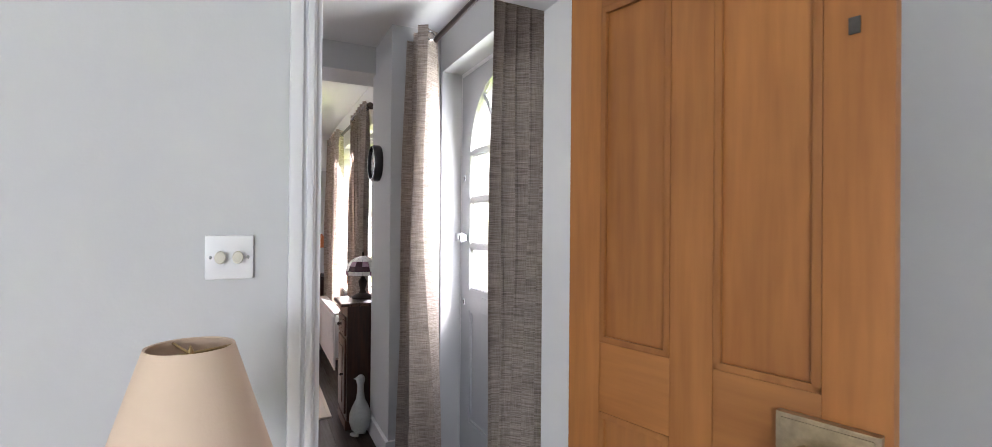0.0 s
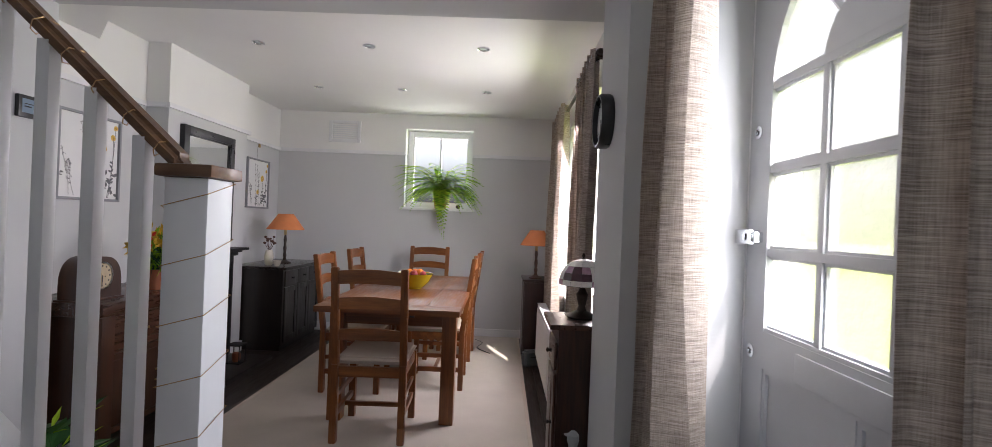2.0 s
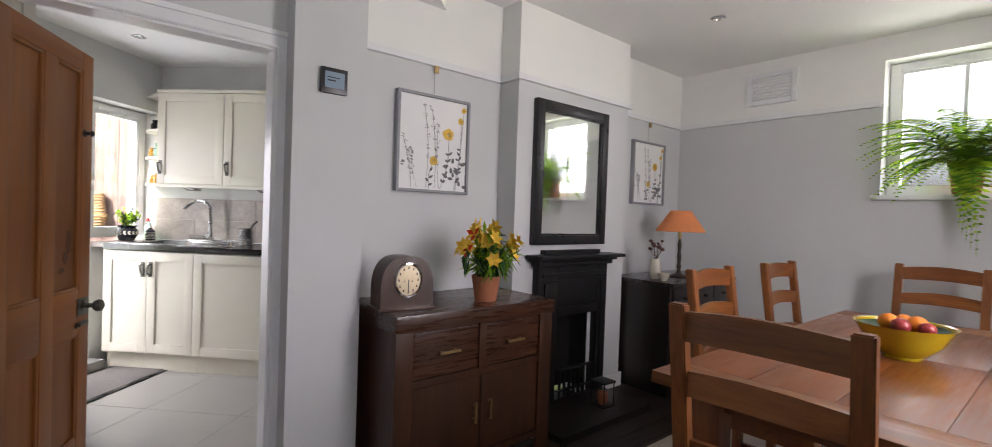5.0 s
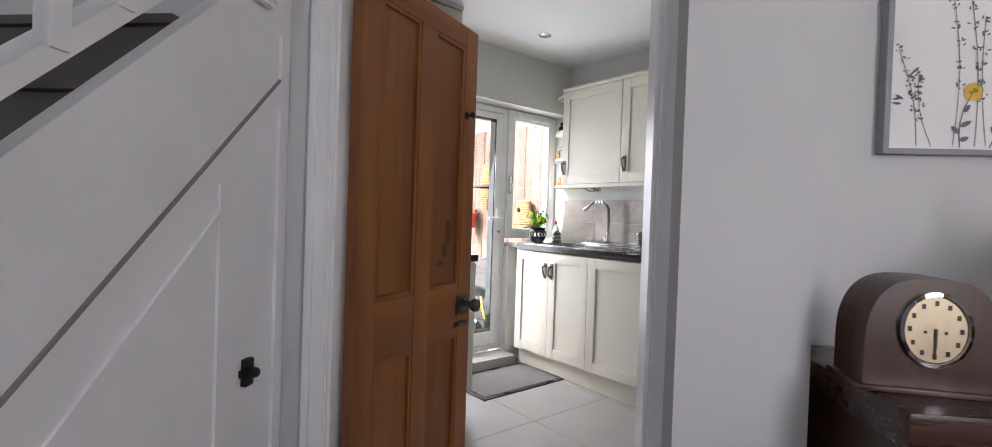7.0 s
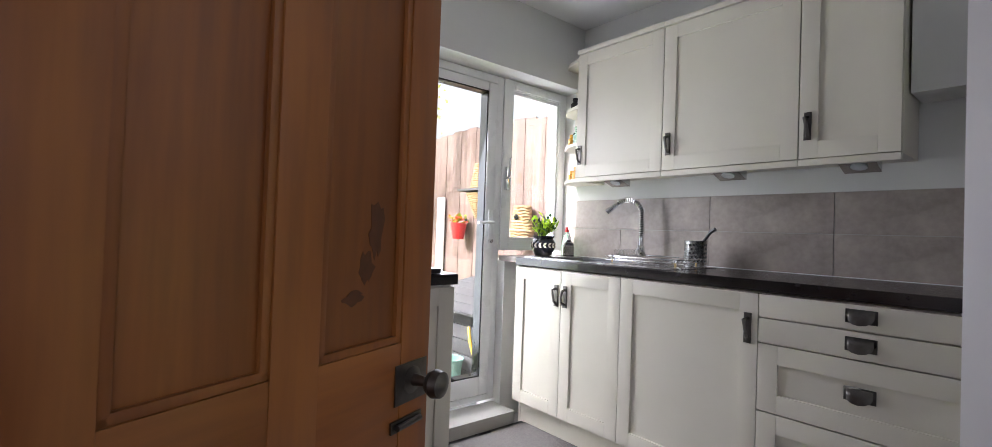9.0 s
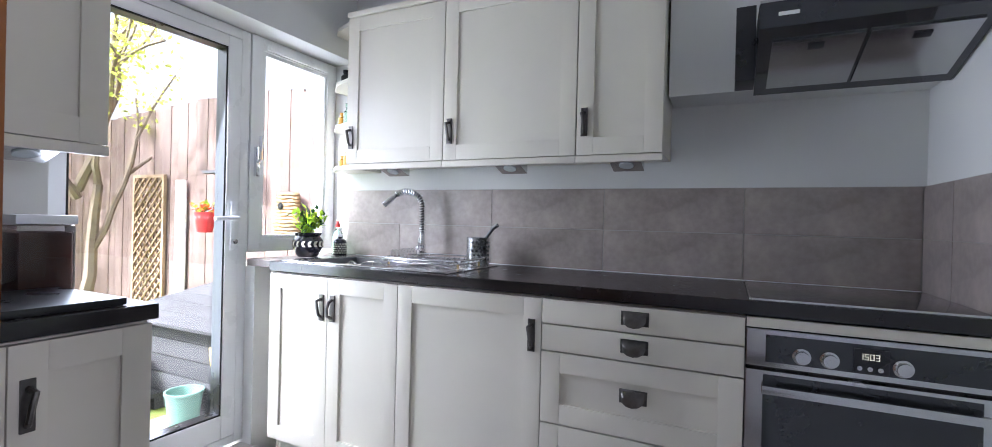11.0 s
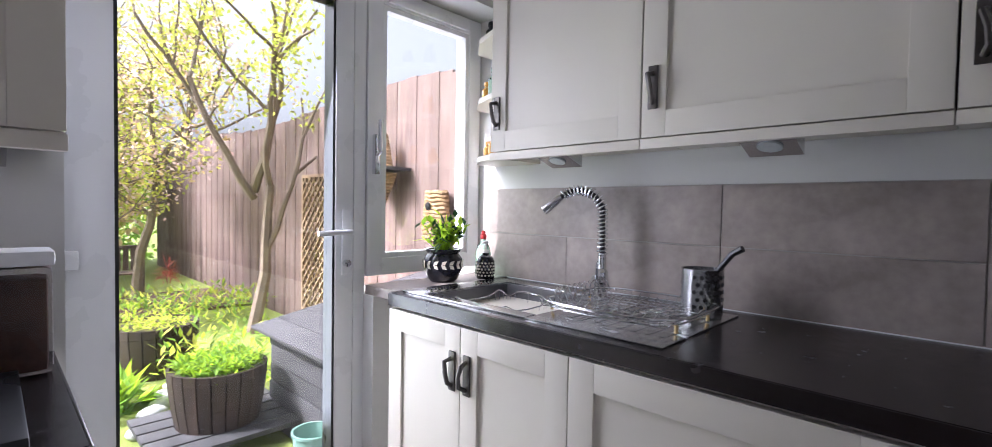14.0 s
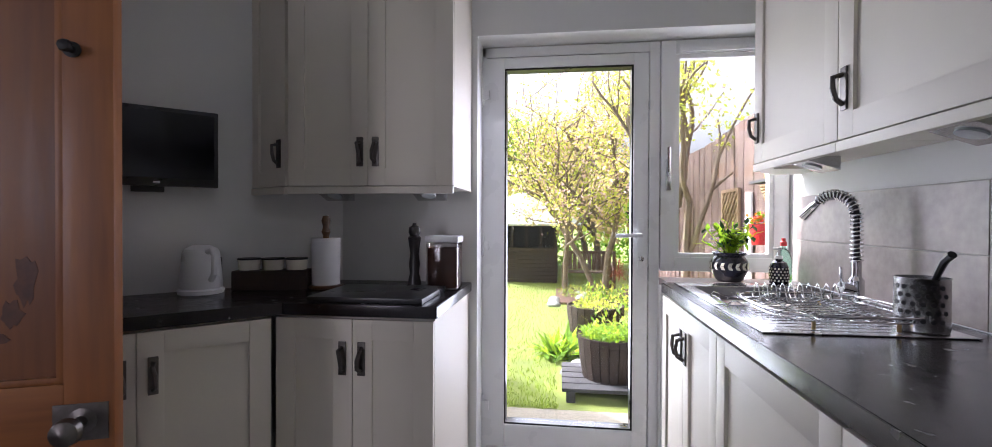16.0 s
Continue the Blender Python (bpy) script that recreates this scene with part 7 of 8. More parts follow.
# hob and cooker hood
hb = thing("hob", K, "black glass ceramic hob with a thin steel edge", "hob")
part("glass", boxes((-4.985, -4.50, 0.512, 1.035, 0.9355, 0.9405), bev=0.0015), "oven_glass", hb)
part("edge_trim", boxes((-4.99, -4.495, 0.506, 0.5115, 0.9355, 0.9415), (-4.4995, -4.495, 0.512, 1.035, 0.9355, 0.9415)), "steel", hb)
hd = thing("cooker_hood", K, "black glass angled cooker hood above the hob", "hood")
bm = bmesh.new()
UPY = Matrix(((1, 0, 0, 0), (0, 0, 1, 0), (0, 1, 0, 0), (0, 0, 0, 1)))
prism(bm, [(-4.86, 1.60), (-4.50, 1.70), (-4.47, 1.76), (-4.50, 1.78), (-4.86, 1.80)], 0.515, 1.045, UPY)
part("canopy", bm, "oven_glass", hd)
part("motor_box", boxes((-4.86, -4.72, 0.455, 0.514, 1.62, 1.86), bev=0.004), "black", hd)
SLP = math.atan2(0.10, 0.36)
for y0, y1 in ((0.55, 0.775), (0.785, 1.02)):
    f = part("grease_filter", boxes((0.05, 0.31, y0, y1, -0.006, -0.001), bev=0.001), "steel", hd, m=Matrix.Translation((-4.86, 0, 1.60)) @ Matrix.Rotation(-SLP, 4, "Y"))
    part("filter_catch", boxes((0.26, 0.285, (y0 + y1) / 2 - 0.02, (y0 + y1) / 2 + 0.02, -0.010, -0.0062), bev=0.001), "black", f)
part("brand_plate", boxes((-4.4845, -4.482, 0.56, 0.61, 1.725, 1.735)), "paper", hd, m=Matrix.Identity(4))
# lights under the cabinets
def under_light(m):
    t = thing("cabinet_light", m, "small triangular steel light under the cabinet, off", "light", "lights under the wall cabinets")
    bm = bmesh.new()
    vs = [bm.verts.new(v) for v in ((-0.06, 0.0, 0), (0.06, 0.0, 0), (0.06, 0.11, 0), (-0.06, 0.11, 0), (-0.06, 0.0, -0.008), (0.06, 0.0, -0.008), (0.06, 0.11, -0.045), (-0.06, 0.11, -0.045))]
    for q in ((0, 1, 2, 3), (4, 7, 6, 5), (0, 4, 5, 1), (1, 5, 6, 2), (2, 6, 7, 3), (3, 7, 4, 0)):
        bm.faces.new([vs[i] for i in q])
    part("case", bm, "steel", t)
    bm = bmesh.new()
    lathe(bm, [(0.028, 0), (0.028, 0.004), (0.022, 0.005), (0, 0.003)], 20, m=Matrix.Translation((0, 0.055, -0.0265)) @ Matrix.Rotation(radians(180) - math.atan2(0.037, 0.11), 4, "X"))
    part("lens", bm, "frosted_lamp", t)
    return t


u0 = under_light(face_x(-1.05, -4.83) @ at(0, 0, 1.399))
for y in (-0.42, 0.08):
    copy_thing(u0, face_x(y, -4.83) @ at(0, 0, 1.399))
copy_thing(u0, K @ Matrix.Translation((-3.55, -1.14, 1.314)) @ ROT_L)
copy_thing(u0, K @ Matrix.Translation((-3.16, -1.14, 1.314)) @ ROT_L)
# jars on the open shelves
def jar(x, y, z, r, h, mat, name, label):
    t = thing(name, K @ at(x, y, z), label, "jar", "small jars on the open shelves")
    bm = bmesh.new()
    lathe(bm, [(r, 0), (r, h * 0.62), (r * 0.6, h * 0.74), (r * 0.6, h * 0.84)], 16)
    part("body", bm, mat, t)
    bm = bmesh.new()
    lathe(bm, [(r * 0.68, h * 0.845), (r * 0.68, h), (0, h)], 16)
    part("lid", bm, mat, t)


for x, y, z, r, h, mat in ((-4.95, -1.42, 1.838, 0.028, 0.09, "iron"), (-4.90, -1.33, 1.838, 0.026, 0.07, "iron"), (-4.94, -1.43, 1.618, 0.026, 0.08, "amber_glass"), (-4.89, -1.34, 1.618, 0.03, 0.11, "green_bottle"),
                           (-4.96, -1.44, 1.403, 0.024, 0.07, "amber_glass"), (-4.91, -1.36, 1.403, 0.025, 0.085, "amber_glass"), (-4.88, -1.29, 1.403, 0.024, 0.08, "amber_glass")):
    jar(x, y, z, r, h, mat, "jar", {"iron": "small black jar on the open shelf", "amber_glass": "amber ornament jar on the open shelf", "green_bottle": "green glass jar on the open shelf"}[mat])
# television, kettle, caddy, roll, mill, canister, board
tv = thing("television", D @ Matrix.Translation((-2.46, 1.22, 1.31)), "black flat television on the kitchen wall", "television")
part("screen_case", boxes((-0.23, 0.21, -0.03, 0.0, 0, 0.285), bev=0.004), "black", tv)
part("screen", boxes((-0.215, 0.195, 0.0005, 0.003, 0.03, 0.27)), "tv_glass", tv)
part("chin_mark", boxes((-0.045, -0.025, 0.0005, 0.002, 0.010, 0.017)), "steel", tv)
part("wall_arm", boxes((-0.06, 0.04, -0.07, -0.0305, -0.02, 0.09), bev=0.003), "black", tv)
kt = thing("kettle", K @ at(-2.735, -0.985, 0.9155, 150), "white plastic electric kettle", "kettle")
bm = bmesh.new()
lathe(bm, [(0.075, 0), (0.078, 0.014), (0.070, 0.020), (0.072, 0.03), (0.062, 0.15), (0.055, 0.165), (0.03, 0.178), (0, 0.18)], 28)
part("body", bm, "upvc", kt)
bm = bmesh.new()
tube(bm, [(0.055, 0, 0.155), (0.095, 0, 0.165), (0.115, 0, 0.14), (0.112, 0, 0.08), (0.085, 0, 0.055)], 0.011, 10)
part("grip", bm, "upvc", kt)
bm = bmesh.new()
rod(bm, (-0.05, 0, 0.125), (-0.09, 0, 0.155), 0.022, 0.010, 12)
part("spout", bm, "upvc", kt)
part("level_window", boxes((-0.012, 0.012, 0.066, 0.070, 0.05, 0.13), bev=0.002), "router_grey", kt)
cd = thing("mug_caddy", K @ at(-2.93, -1.135, 0.9155, 195), "dark wicker caddy holding three white pots", "caddy")
part("basket", boxes((-0.14, 0.14, -0.05, 0.05, 0, 0.075), bev=0.006), "wicker", cd)
for x in (-0.09, 0.0, 0.09):
    bm = bmesh.new()
    lathe(bm, [(0.038, 0.076), (0.042, 0.115), (0.036, 0.115), (0.033, 0.085), (0, 0.085)], 20, at=(x, 0, 0))
    part("pot", bm, "cream_ceramic", cd)
    bm = bmesh.new()
    lathe(bm, [(0.043, 0.116), (0.043, 0.122), (0, 0.124)], 20, at=(x, 0, 0))
    part("lid", bm, "iron", cd)
kr = thing("kitchen_roll", K @ at(-3.12, -1.20, 0.9155), "white kitchen roll on a turned wooden holder", "kitchen roll")
bm = bmesh.new()
lathe(bm, [(0.07, 0), (0.07, 0.012), (0, 0.012)], 24)
lathe(bm, [(0.012, 0.012), (0.012, 0.21), (0.018, 0.225), (0.012, 0.245), (0.018, 0.27), (0.012, 0.29), (0, 0.292)], 16)
part("holder", bm, "rail_oak", kr)
bm = bmesh.new()
lathe(bm, [(0.055, 0.013), (0.056, 0.20), (0.02, 0.20), (0.02, 0.19)], 32)
part("paper_roll", bm, "paper", kr)
pm = thing("pepper_mill", K @ at(-3.485, -1.22, 0.9155), "tall dark turned pepper mill", "mill")
bm = bmesh.new()
lathe(bm, [(0.027, 0), (0.028, 0.02), (0.019, 0.06), (0.022, 0.10), (0.017, 0.14), (0.024, 0.19), (0.026, 0.205), (0.018, 0.212), (0.024, 0.225), (0.022, 0.245), (0.008, 0.254), (0.008, 0.262), (0, 0.264)], 24)
part("body", bm, "ebony", pm)
cn = thing("canister", K @ at(-3.60, -1.25, 0.9155), "clear plastic canister of tea with a white lid", "canister")
part("contents", boxes((-0.058, 0.058, -0.045, 0.045, 0.006, 0.165), bev=0.01), "dried_brown", cn)
part("shell", boxes((-0.065, 0.065, -0.052, 0.052, 0, 0.185), bev=0.012), "smoke_glass", cn)
part("lid", boxes((-0.068, 0.068, -0.055, 0.055, 0.186, 0.212), bev=0.008), "upvc", cn)
bo = thing("chopping_board", K @ at(-3.42, -1.03, 0.9155), "black chopping board on the worktop", "board")
part("board", boxes((-0.20, 0.20, -0.16, 0.17, 0, 0.018), bev=0.004), "black", bo)
dm = thing("door_mat", K @ at(-4.24, -1.17, 0.0005), "grey speckled door mat with a dark border", "mat")
part("mat_body", boxes((-0.37, 0.37, -0.20, 0.20, 0, 0.010), bev=0.003), "mat_grey", dm)
part("border", boxes((-0.40, -0.37, -0.23, 0.23, 0, 0.007), (0.37, 0.40, -0.23, 0.23, 0, 0.007), (-0.37, 0.37, -0.23, -0.20, 0, 0.007), (-0.37, 0.37, 0.20, 0.23, 0, 0.007), bev=0.002), "black", dm)

tw = thing("tea_towel", D @ at(-2.345, 1.70, 0.50, 10), "white tea towel with a green stripe by the kitchen door", "towel")
bm = bmesh.new()
rows = [[bm.verts.new((0.05 * (i / 10 - 0.5) * (1 + 0.5 * (1 - j / 8)) * 2, 0.016 * math.sin(i * 1.5) * (1.2 - j / 8), 0.30 * j / 8 - 0.19)) for j in range(9)] for i in range(11)]
for p, q in zip(rows, rows[1:]):
    for j in range(8):
        bm.faces.new((p[j], q[j], q[j + 1], p[j + 1]))
bm.normal_update()
bmesh.ops.solidify(bm, geom=bm.faces[:], thickness=0.004)
part("cloth", bm, "cushion", tw)


# ---- garden ----
GZ = -0.03
gr = solid("ground", boxes((-150, 150, -150, 150, GZ - 0.6, GZ)), "lawn", K, "mown green lawn", "lawn", "structure")
structure("gravel_path", [(-5.85, -2.0, -2.46, -1.76, GZ, GZ + 0.008)], "gravel", K, "pale gravel strip by the garden door", "path")
structure("outside_wall", [(-5.20, -1.5, -1.78, -1.7505, GZ, 0.08)], "pale_stone", K, "pale rendered plinth below the garden door", "plinth")
rnd = random.Random(5)
bm = bmesh.new()
for k in range(15000):
    y = -2.48 - 7.5 * rnd.random() ** 1.7
    x = rnd.uniform(-4.55, -2.3) if y > -4 else rnd.uniform(-4.6, -1.2)
    if x < -4.05 and y > -4.6:
        continue
    leaf(bm, (x, y, GZ), (rnd.uniform(-0.5, 0.5), rnd.uniform(-0.5, 0.5), 1), (rnd.uniform(-1, 1), rnd.uniform(-1, 1), 0.1), rnd.uniform(0.02, 0.05), 0.006, 0.01)
gs_ = raw("grass", bm, "grass_blade", None)
gs_.parent = None
tagged(gs_, "short bright green grass blades of the lawn", "grass", "", "stuff")

fence = thing("fence", K, "tall weathered brown wooden board fence", "fence", kind="structure")
y, k = -0.9, 0
while y > -11.5:
    w = rnd.uniform(0.13, 0.16)
    h = 2.17 + 0.05 * math.sin(y * 1.3) + rnd.uniform(-0.012, 0.012)
    key = ("board", round(w, 2))
    part("board", boxes((-0.011, 0.011, -w / 2, w / 2, GZ, h), bev=0.002), "fence_wood", fence, m=at(-5.90 + 0.006 * (k % 2), y - w / 2 + 0.006, 0))
    y -= w - 0.012
    k += 1
for z in (0.35, 1.15, 1.9):
    part("rail", boxes((-5.96, -5.922, -11.5, -0.9, z, z + 0.07)), "fence_wood", fence)
tr = thing("trellis", K, "pale diagonal lattice trellis on the fence", "trellis")
part("frame", boxes((-5.868, -5.84, -5.06, -5.03, 0.10, 1.52), (-5.868, -5.84, -4.57, -4.54, 0.10, 1.52), (-5.868, -5.84, -5.03, -4.57, 1.49, 1.52), (-5.868, -5.84, -5.03, -4.57, 0.10, 0.13)), "trellis_wood", tr)
for sg in (-1, 1):
    for k in range(19):
        c = -4.8 - sg * 0.46 / 2
        z0 = 0.13 + (k - 5) * 0.10
        pa, pb = Vector((-5.855 + 0.006 * sg, -5.03 if sg > 0 else -4.57, z0)), Vector((-5.855 + 0.006 * sg, -4.57 if sg > 0 else -5.03, z0 + 0.46))
        if pb.z < 0.16 or pa.z > 1.46:
            continue
        t0 = max(0, (0.13 - pa.z) / (pb.z - pa.z))
        t1 = min(1, (1.49 - pa.z) / (pb.z - pa.z))
        bm = bmesh.new()
        tube(bm, [pa.lerp(pb, t0), pa.lerp(pb, t1)], 0.011, 4)
        part("slat", bm, "trellis_wood", tr)
wp = thing("white_post", K, "white painted board leaning on the fence", "board")
part("board", boxes((-5.868, -5.845, -4.36, -4.22, 0.10, 1.46), bev=0.004), "upvc", wp)


def hanging_pot(m, mat, label, petals):
    t = thing("hanging_pot", m, label, "flower pot")
    bm = bmesh.new()
    lathe(bm, [(0.06, 0), (0.085, 0.15), (0.09, 0.18), (0.08, 0.18), (0, 0.15)], 20)
    part("pot", bm, mat, t)
    bm = bmesh.new()
    for k in range(110):
        a = rnd.uniform(0, 6.28)
        r = rnd.uniform(0, 0.10)
        leaf(bm, (r * math.cos(a), r * math.sin(a), 0.17 + rnd.uniform(0, 0.08)), rand_dir(rnd, 0.6), (0, 0, 1), 0.05, 0.035, 0.01, 2 if k % 3 == 0 else (k % 2))
    raw("flowers", bm, petals, t)
    part("bracket", boxes((-0.10, -0.085, -0.01, 0.01, 0.10, 0.24)), "iron", t)
    return t


hanging_pot(K @ at(-5.77, -3.80, 0.98), "red_plastic", "red pot of orange flowers hung on the fence", ["bloom_red", "bloom_orange", "fern_mid"])
# straw bird nest pockets and a wall shelf on the fence
nw = thing("nest_box", K @ at(-5.80, -2.80, 0.98), "straw bird nest box hung on the fence", "nest box")
bm = bmesh.new()
for k in range(13):
    z = 0.028 * k
    r = 0.13 - 0.0032 * k if k > 4 else 0.10 + 0.008 * k
    tube(bm, [(r * 0.55 * math.cos(t), r * math.sin(t), z + 0.004 * math.sin(5 * t + k)) for t in [2 * math.pi * q / 18 for q in range(19)]], 0.017, 6)
part("straw_coils", bm, "straw", nw)
# the hole is a near-black ball, its inner shade put into the colour
bm = bmesh.new()
ball(bm, (0.078, 0, 0.24), 0.03, (0.4, 1, 1), 2)
part("entrance", bm, "soot", nw)
bk = thing("wall_basket", K @ at(-5.74, -3.42, 1.22), "woven cone basket on a fence shelf", "basket")
bm = bmesh.new()
for k in range(12):
    r = 0.03 + 0.011 * k
    tube(bm, [(r * 0.6 * math.cos(t), r * math.sin(t), 0.022 * k) for t in [2 * math.pi * q / 16 for q in range(17)]], 0.014, 6)
part("cone", bm, "straw", bk)
part("shelf", boxes((-0.13, 0.12, -0.22, 0.22, 0.27, 0.295), bev=0.004), "fence_grey", bk)
bm = bmesh.new()
for k in range(11):
    r = 0.10 - 0.005 * k
    tube(bm, [(r * 0.7 * math.cos(t), r * math.sin(t), 0.31 + 0.024 * k) for t in [2 * math.pi * q / 16 for q in range(17)]], 0.014, 6)
part("straw_house", bm, "straw", bk)

# grey plank store against the fence
sx = thing("garden_store", K, "weathered grey plank garden store with a sloping lid", "store")
X0, X1, YA, YB = -5.86, -4.74, -3.02, -1.95
for k in range(5):
    z0 = GZ + 0.105 * k
    j = rnd.uniform(-0.006, 0.006)
    part("front_plank", boxes((X1 - 0.02, X1 + 0.004 + j, YA, YB, z0 + 0.003, z0 + 0.102), bev=0.003), "fence_grey", sx)
    for x0, x1 in ((X0, -5.2 + 0.1 * j), (-5.195, X1 - 0.021)):
        for ys in (YA, YB - 0.02):
            part("side_plank", boxes((x0, x1, ys + j, ys + 0.02 + j, z0 + 0.003, z0 + 0.102), bev=0.003), "fence_grey", sx)
# near-black filling that stands in for the dark inside the store
part("inner_box", boxes((X0, X1 - 0.03, YA + 0.025, YB - 0.025, GZ, 0.48)), "soot", sx)
slope = math.atan2(0.20, X1 - X0)
for k in range(8):
    u0_, u1_ = 0.158 * k, 0.158 * k + 0.152
    part("lid_plank", boxes((u0_, u1_, YA - 0.03, YB + 0.03, 0, 0.02), bev=0.003), "fence_grey", sx, m=Matrix.Translation((X0 - 0.02, 0, 0.71)) @ Matrix.Rotation(slope, 4, "Y"))
bn = thing("bucket", K @ at(-4.62, -2.22, GZ + 0.008) @ Matrix.Scale(0.82, 4), "pale mint plastic bucket by the store", "bucket")
bm = bmesh.new()
lathe(bm, [(0.085, 0), (0.11, 0.22), (0.118, 0.225), (0.118, 0.24), (0.105, 0.24), (0.08, 0.01), (0, 0.01)], 24)
part("body", bm, "mint", bn)
ho = thing("garden_hose", K, "yellow garden hose hanging beside the store", "hose")
bm = bmesh.new()
tube(bm, [(-4.70 + 0.03 * math.sin(k * 0.5), -2.12 + 0.03 * k, 0.40 - 0.05 * k if k < 9 else GZ + 0.02) for k in range(12)], 0.011, 8)
part("tube", bm, "hose_yellow", ho)


# half barrels
def barrel(m, label):
    t = thing("half_barrel", m, label, "planter", "half-barrel planters")
    n = 22
    for k in range(n):
        bm = bmesh.new()
        a0, a1 = 2 * math.pi * k / n + 0.008, 2 * math.pi * (k + 1) / n - 0.008
        prof = [(0.225, 0), (0.25, 0.14), (0.268, 0.30), (0.27, 0.36)]
        for (ra, za), (rb, zb) in zip(prof, prof[1:]):
            vs_ = [bm.verts.new((r * math.cos(a), r * math.sin(a), z)) for r, a, z in ((ra, a0, za), (ra, a1, za), (rb, a1, zb), (rb, a0, zb))]
            bm.faces.new(vs_)
        bm.normal_update()
        bmesh.ops.solidify(bm, geom=bm.faces[:], thickness=-0.018)
        part("stave", bm, "barrel_wood", t)
    for z, r in ((0.05, 0.236), (0.20, 0.260), (0.31, 0.272)):
        bm = bmesh.new()
        lathe(bm, [(r - 0.002, z), (r + 0.003, z), (r + 0.006, z + 0.03), (r + 0.001, z + 0.03)], 36)
        part("hoop", bm, "barrel_iron", t)
    bm = bmesh.new()
    lathe(bm, [(0.24, 0.31), (0.1, 0.33), (0, 0.335)], 24)
    part("soil", bm, "dried_brown", t)
    return t


pl = thing("pallet", K @ at(-4.42, -2.92, GZ), "low slatted wooden platform under the barrel", "platform")
for k in range(5):
    part("slat", boxes((-0.36, 0.34, -0.30 + 0.125 * k, -0.19 + 0.125 * k, 0.07, 0.095), bev=0.003), "fence_grey", pl)
for x in (-0.3, 0.28):
    part("bearer", boxes((x - 0.03, x + 0.03, -0.30, 0.31, 0, 0.07)), "fence_grey", pl)
barrel(K @ at(-4.43, -2.92, GZ + 0.096) @ Matrix.Scale(0.82, 4), "dark half barrel full of green herbs on a platform")
barrel(K @ at(-4.42, -4.35, GZ), "dark half barrel with low yellow-green plants")


def clump(name, m, n, r, h, ln, w, mats, label, up=0.6, droop=0.02):
    t = thing(name, m, label, "plant")
    bm = bmesh.new()
    for k in range(n):
        a, rr = rnd.uniform(0, 6.28), r * math.sqrt(rnd.random())
        leaf(bm, (rr * math.cos(a), rr * math.sin(a), rnd.uniform(0, h)), rand_dir(rnd, up), (0, 0, 1), rnd.uniform(0.7, 1.2) * ln, w, droop, rnd.randrange(len(mats)))
    raw("leaves", bm, mats, t)
    return t


clump("herbs", K @ at(-4.43, -2.92, GZ + 0.35), 1500, 0.20, 0.08, 0.05, 0.018, ["fern_light", "garden_green"], "dense green herbs filling the barrel")
clump("low_plants", K @ at(-4.42, -4.35, GZ + 0.32), 420, 0.23, 0.06, 0.05, 0.02, ["garden_yellow", "fern_light"], "sparse yellow-green plants in the barrel")
clump("hosta", K @ at(-4.08, -3.72, GZ), 130, 0.16, 0.06, 0.22, 0.05, ["fern_light", "garden_green"], "broad-leaved pale green plant by the lawn", 0.7, 0.06)
clump("hosta", K @ at(-4.75, -3.75, GZ), 500, 0.45, 0.35, 0.10, 0.03, ["fern_light", "garden_green", "garden_yellow"], "loose green border plants beside the barrel", 0.5, 0.02)
clump("border_plants", K @ at(-5.1, -6.0, GZ), 900, 0.75, 0.30, 0.10, 0.03, ["fern_light", "garden_green", "garden_yellow"], "mixed green border plants by the fence", 0.6, 0.02)
clump("border_plants", K @ at(-4.5, -7.1, GZ), 420, 0.45, 0.15, 0.07, 0.025, ["garden_yellow", "fern_light", "garden_green"], "low plants in the flower bed before the bench", 0.5, 0.02)
clump("red_grass", K @ at(-4.80, -5.7, 0.45), 90, 0.05, 0.15, 0.14, 0.012, ["bloom_rust"], "rust-red flower heads on tall stems", 0.1, 0.02)
structure("flower_bed", [(-5.86, -4.0, -7.9, -6.4, GZ, GZ + 0.03)], "dried_brown", K, "dark soil of the flower bed", "flower bed")
for k in range(22):
    a = k / 21
    bm = bmesh.new()
    ball(bm, (0, 0, 0.02), rnd.uniform(0.05, 0.085), (1.2, 0.9, 0.6), 2)
    for v in bm.verts:
        v.co += Vector(noise.noise_vector(v.co * 14 + Vector((k, 0, 0)))) * 0.012
    solid("edging_stone", bm, "pale_stone", K @ at(-3.98 - 0.45 * math.sin(a * 3.0) * (a > 0.3), -6.25 - 1.7 * a, GZ, 40 * k) if k < 16 else K @ at(-4.12 - 0.06 * (k - 16), -3.2 - 0.12 * (k - 16), GZ, 50 * k),
          "pale rounded edging stone by the bed", "stone", group="edging stones")

# bench and summerhouse
be = thing("bench", K @ at(-4.55, -8.05, GZ, 184), "weathered brown slatted garden bench", "bench")
for x in (-0.42, 0.42):
    part("leg", boxes((x - 0.025, x + 0.025, 0.14, 0.19, 0, 0.42), bev=0.003), "bench_wood", be)
    part("back_post", boxes((x - 0.025, x + 0.025, -0.20, -0.15, 0, 0.68), bev=0.003), "bench_wood", be)
    part("armrest", boxes((x - 0.03, x + 0.03, -0.19, 0.21, 0.42, 0.445), bev=0.004), "bench_wood", be)
for k in range(4):
    part("seat_slat", boxes((-0.40, 0.40, -0.13 + 0.08 * k, -0.065 + 0.08 * k, 0.29, 0.31), bev=0.003), "bench_wood", be)
for k in range(9):
    part("back_slat", boxes((-0.36 + 0.082 * k, -0.30 + 0.082 * k, -0.185, -0.165, 0.36, 0.63), bev=0.003), "bench_wood", be)
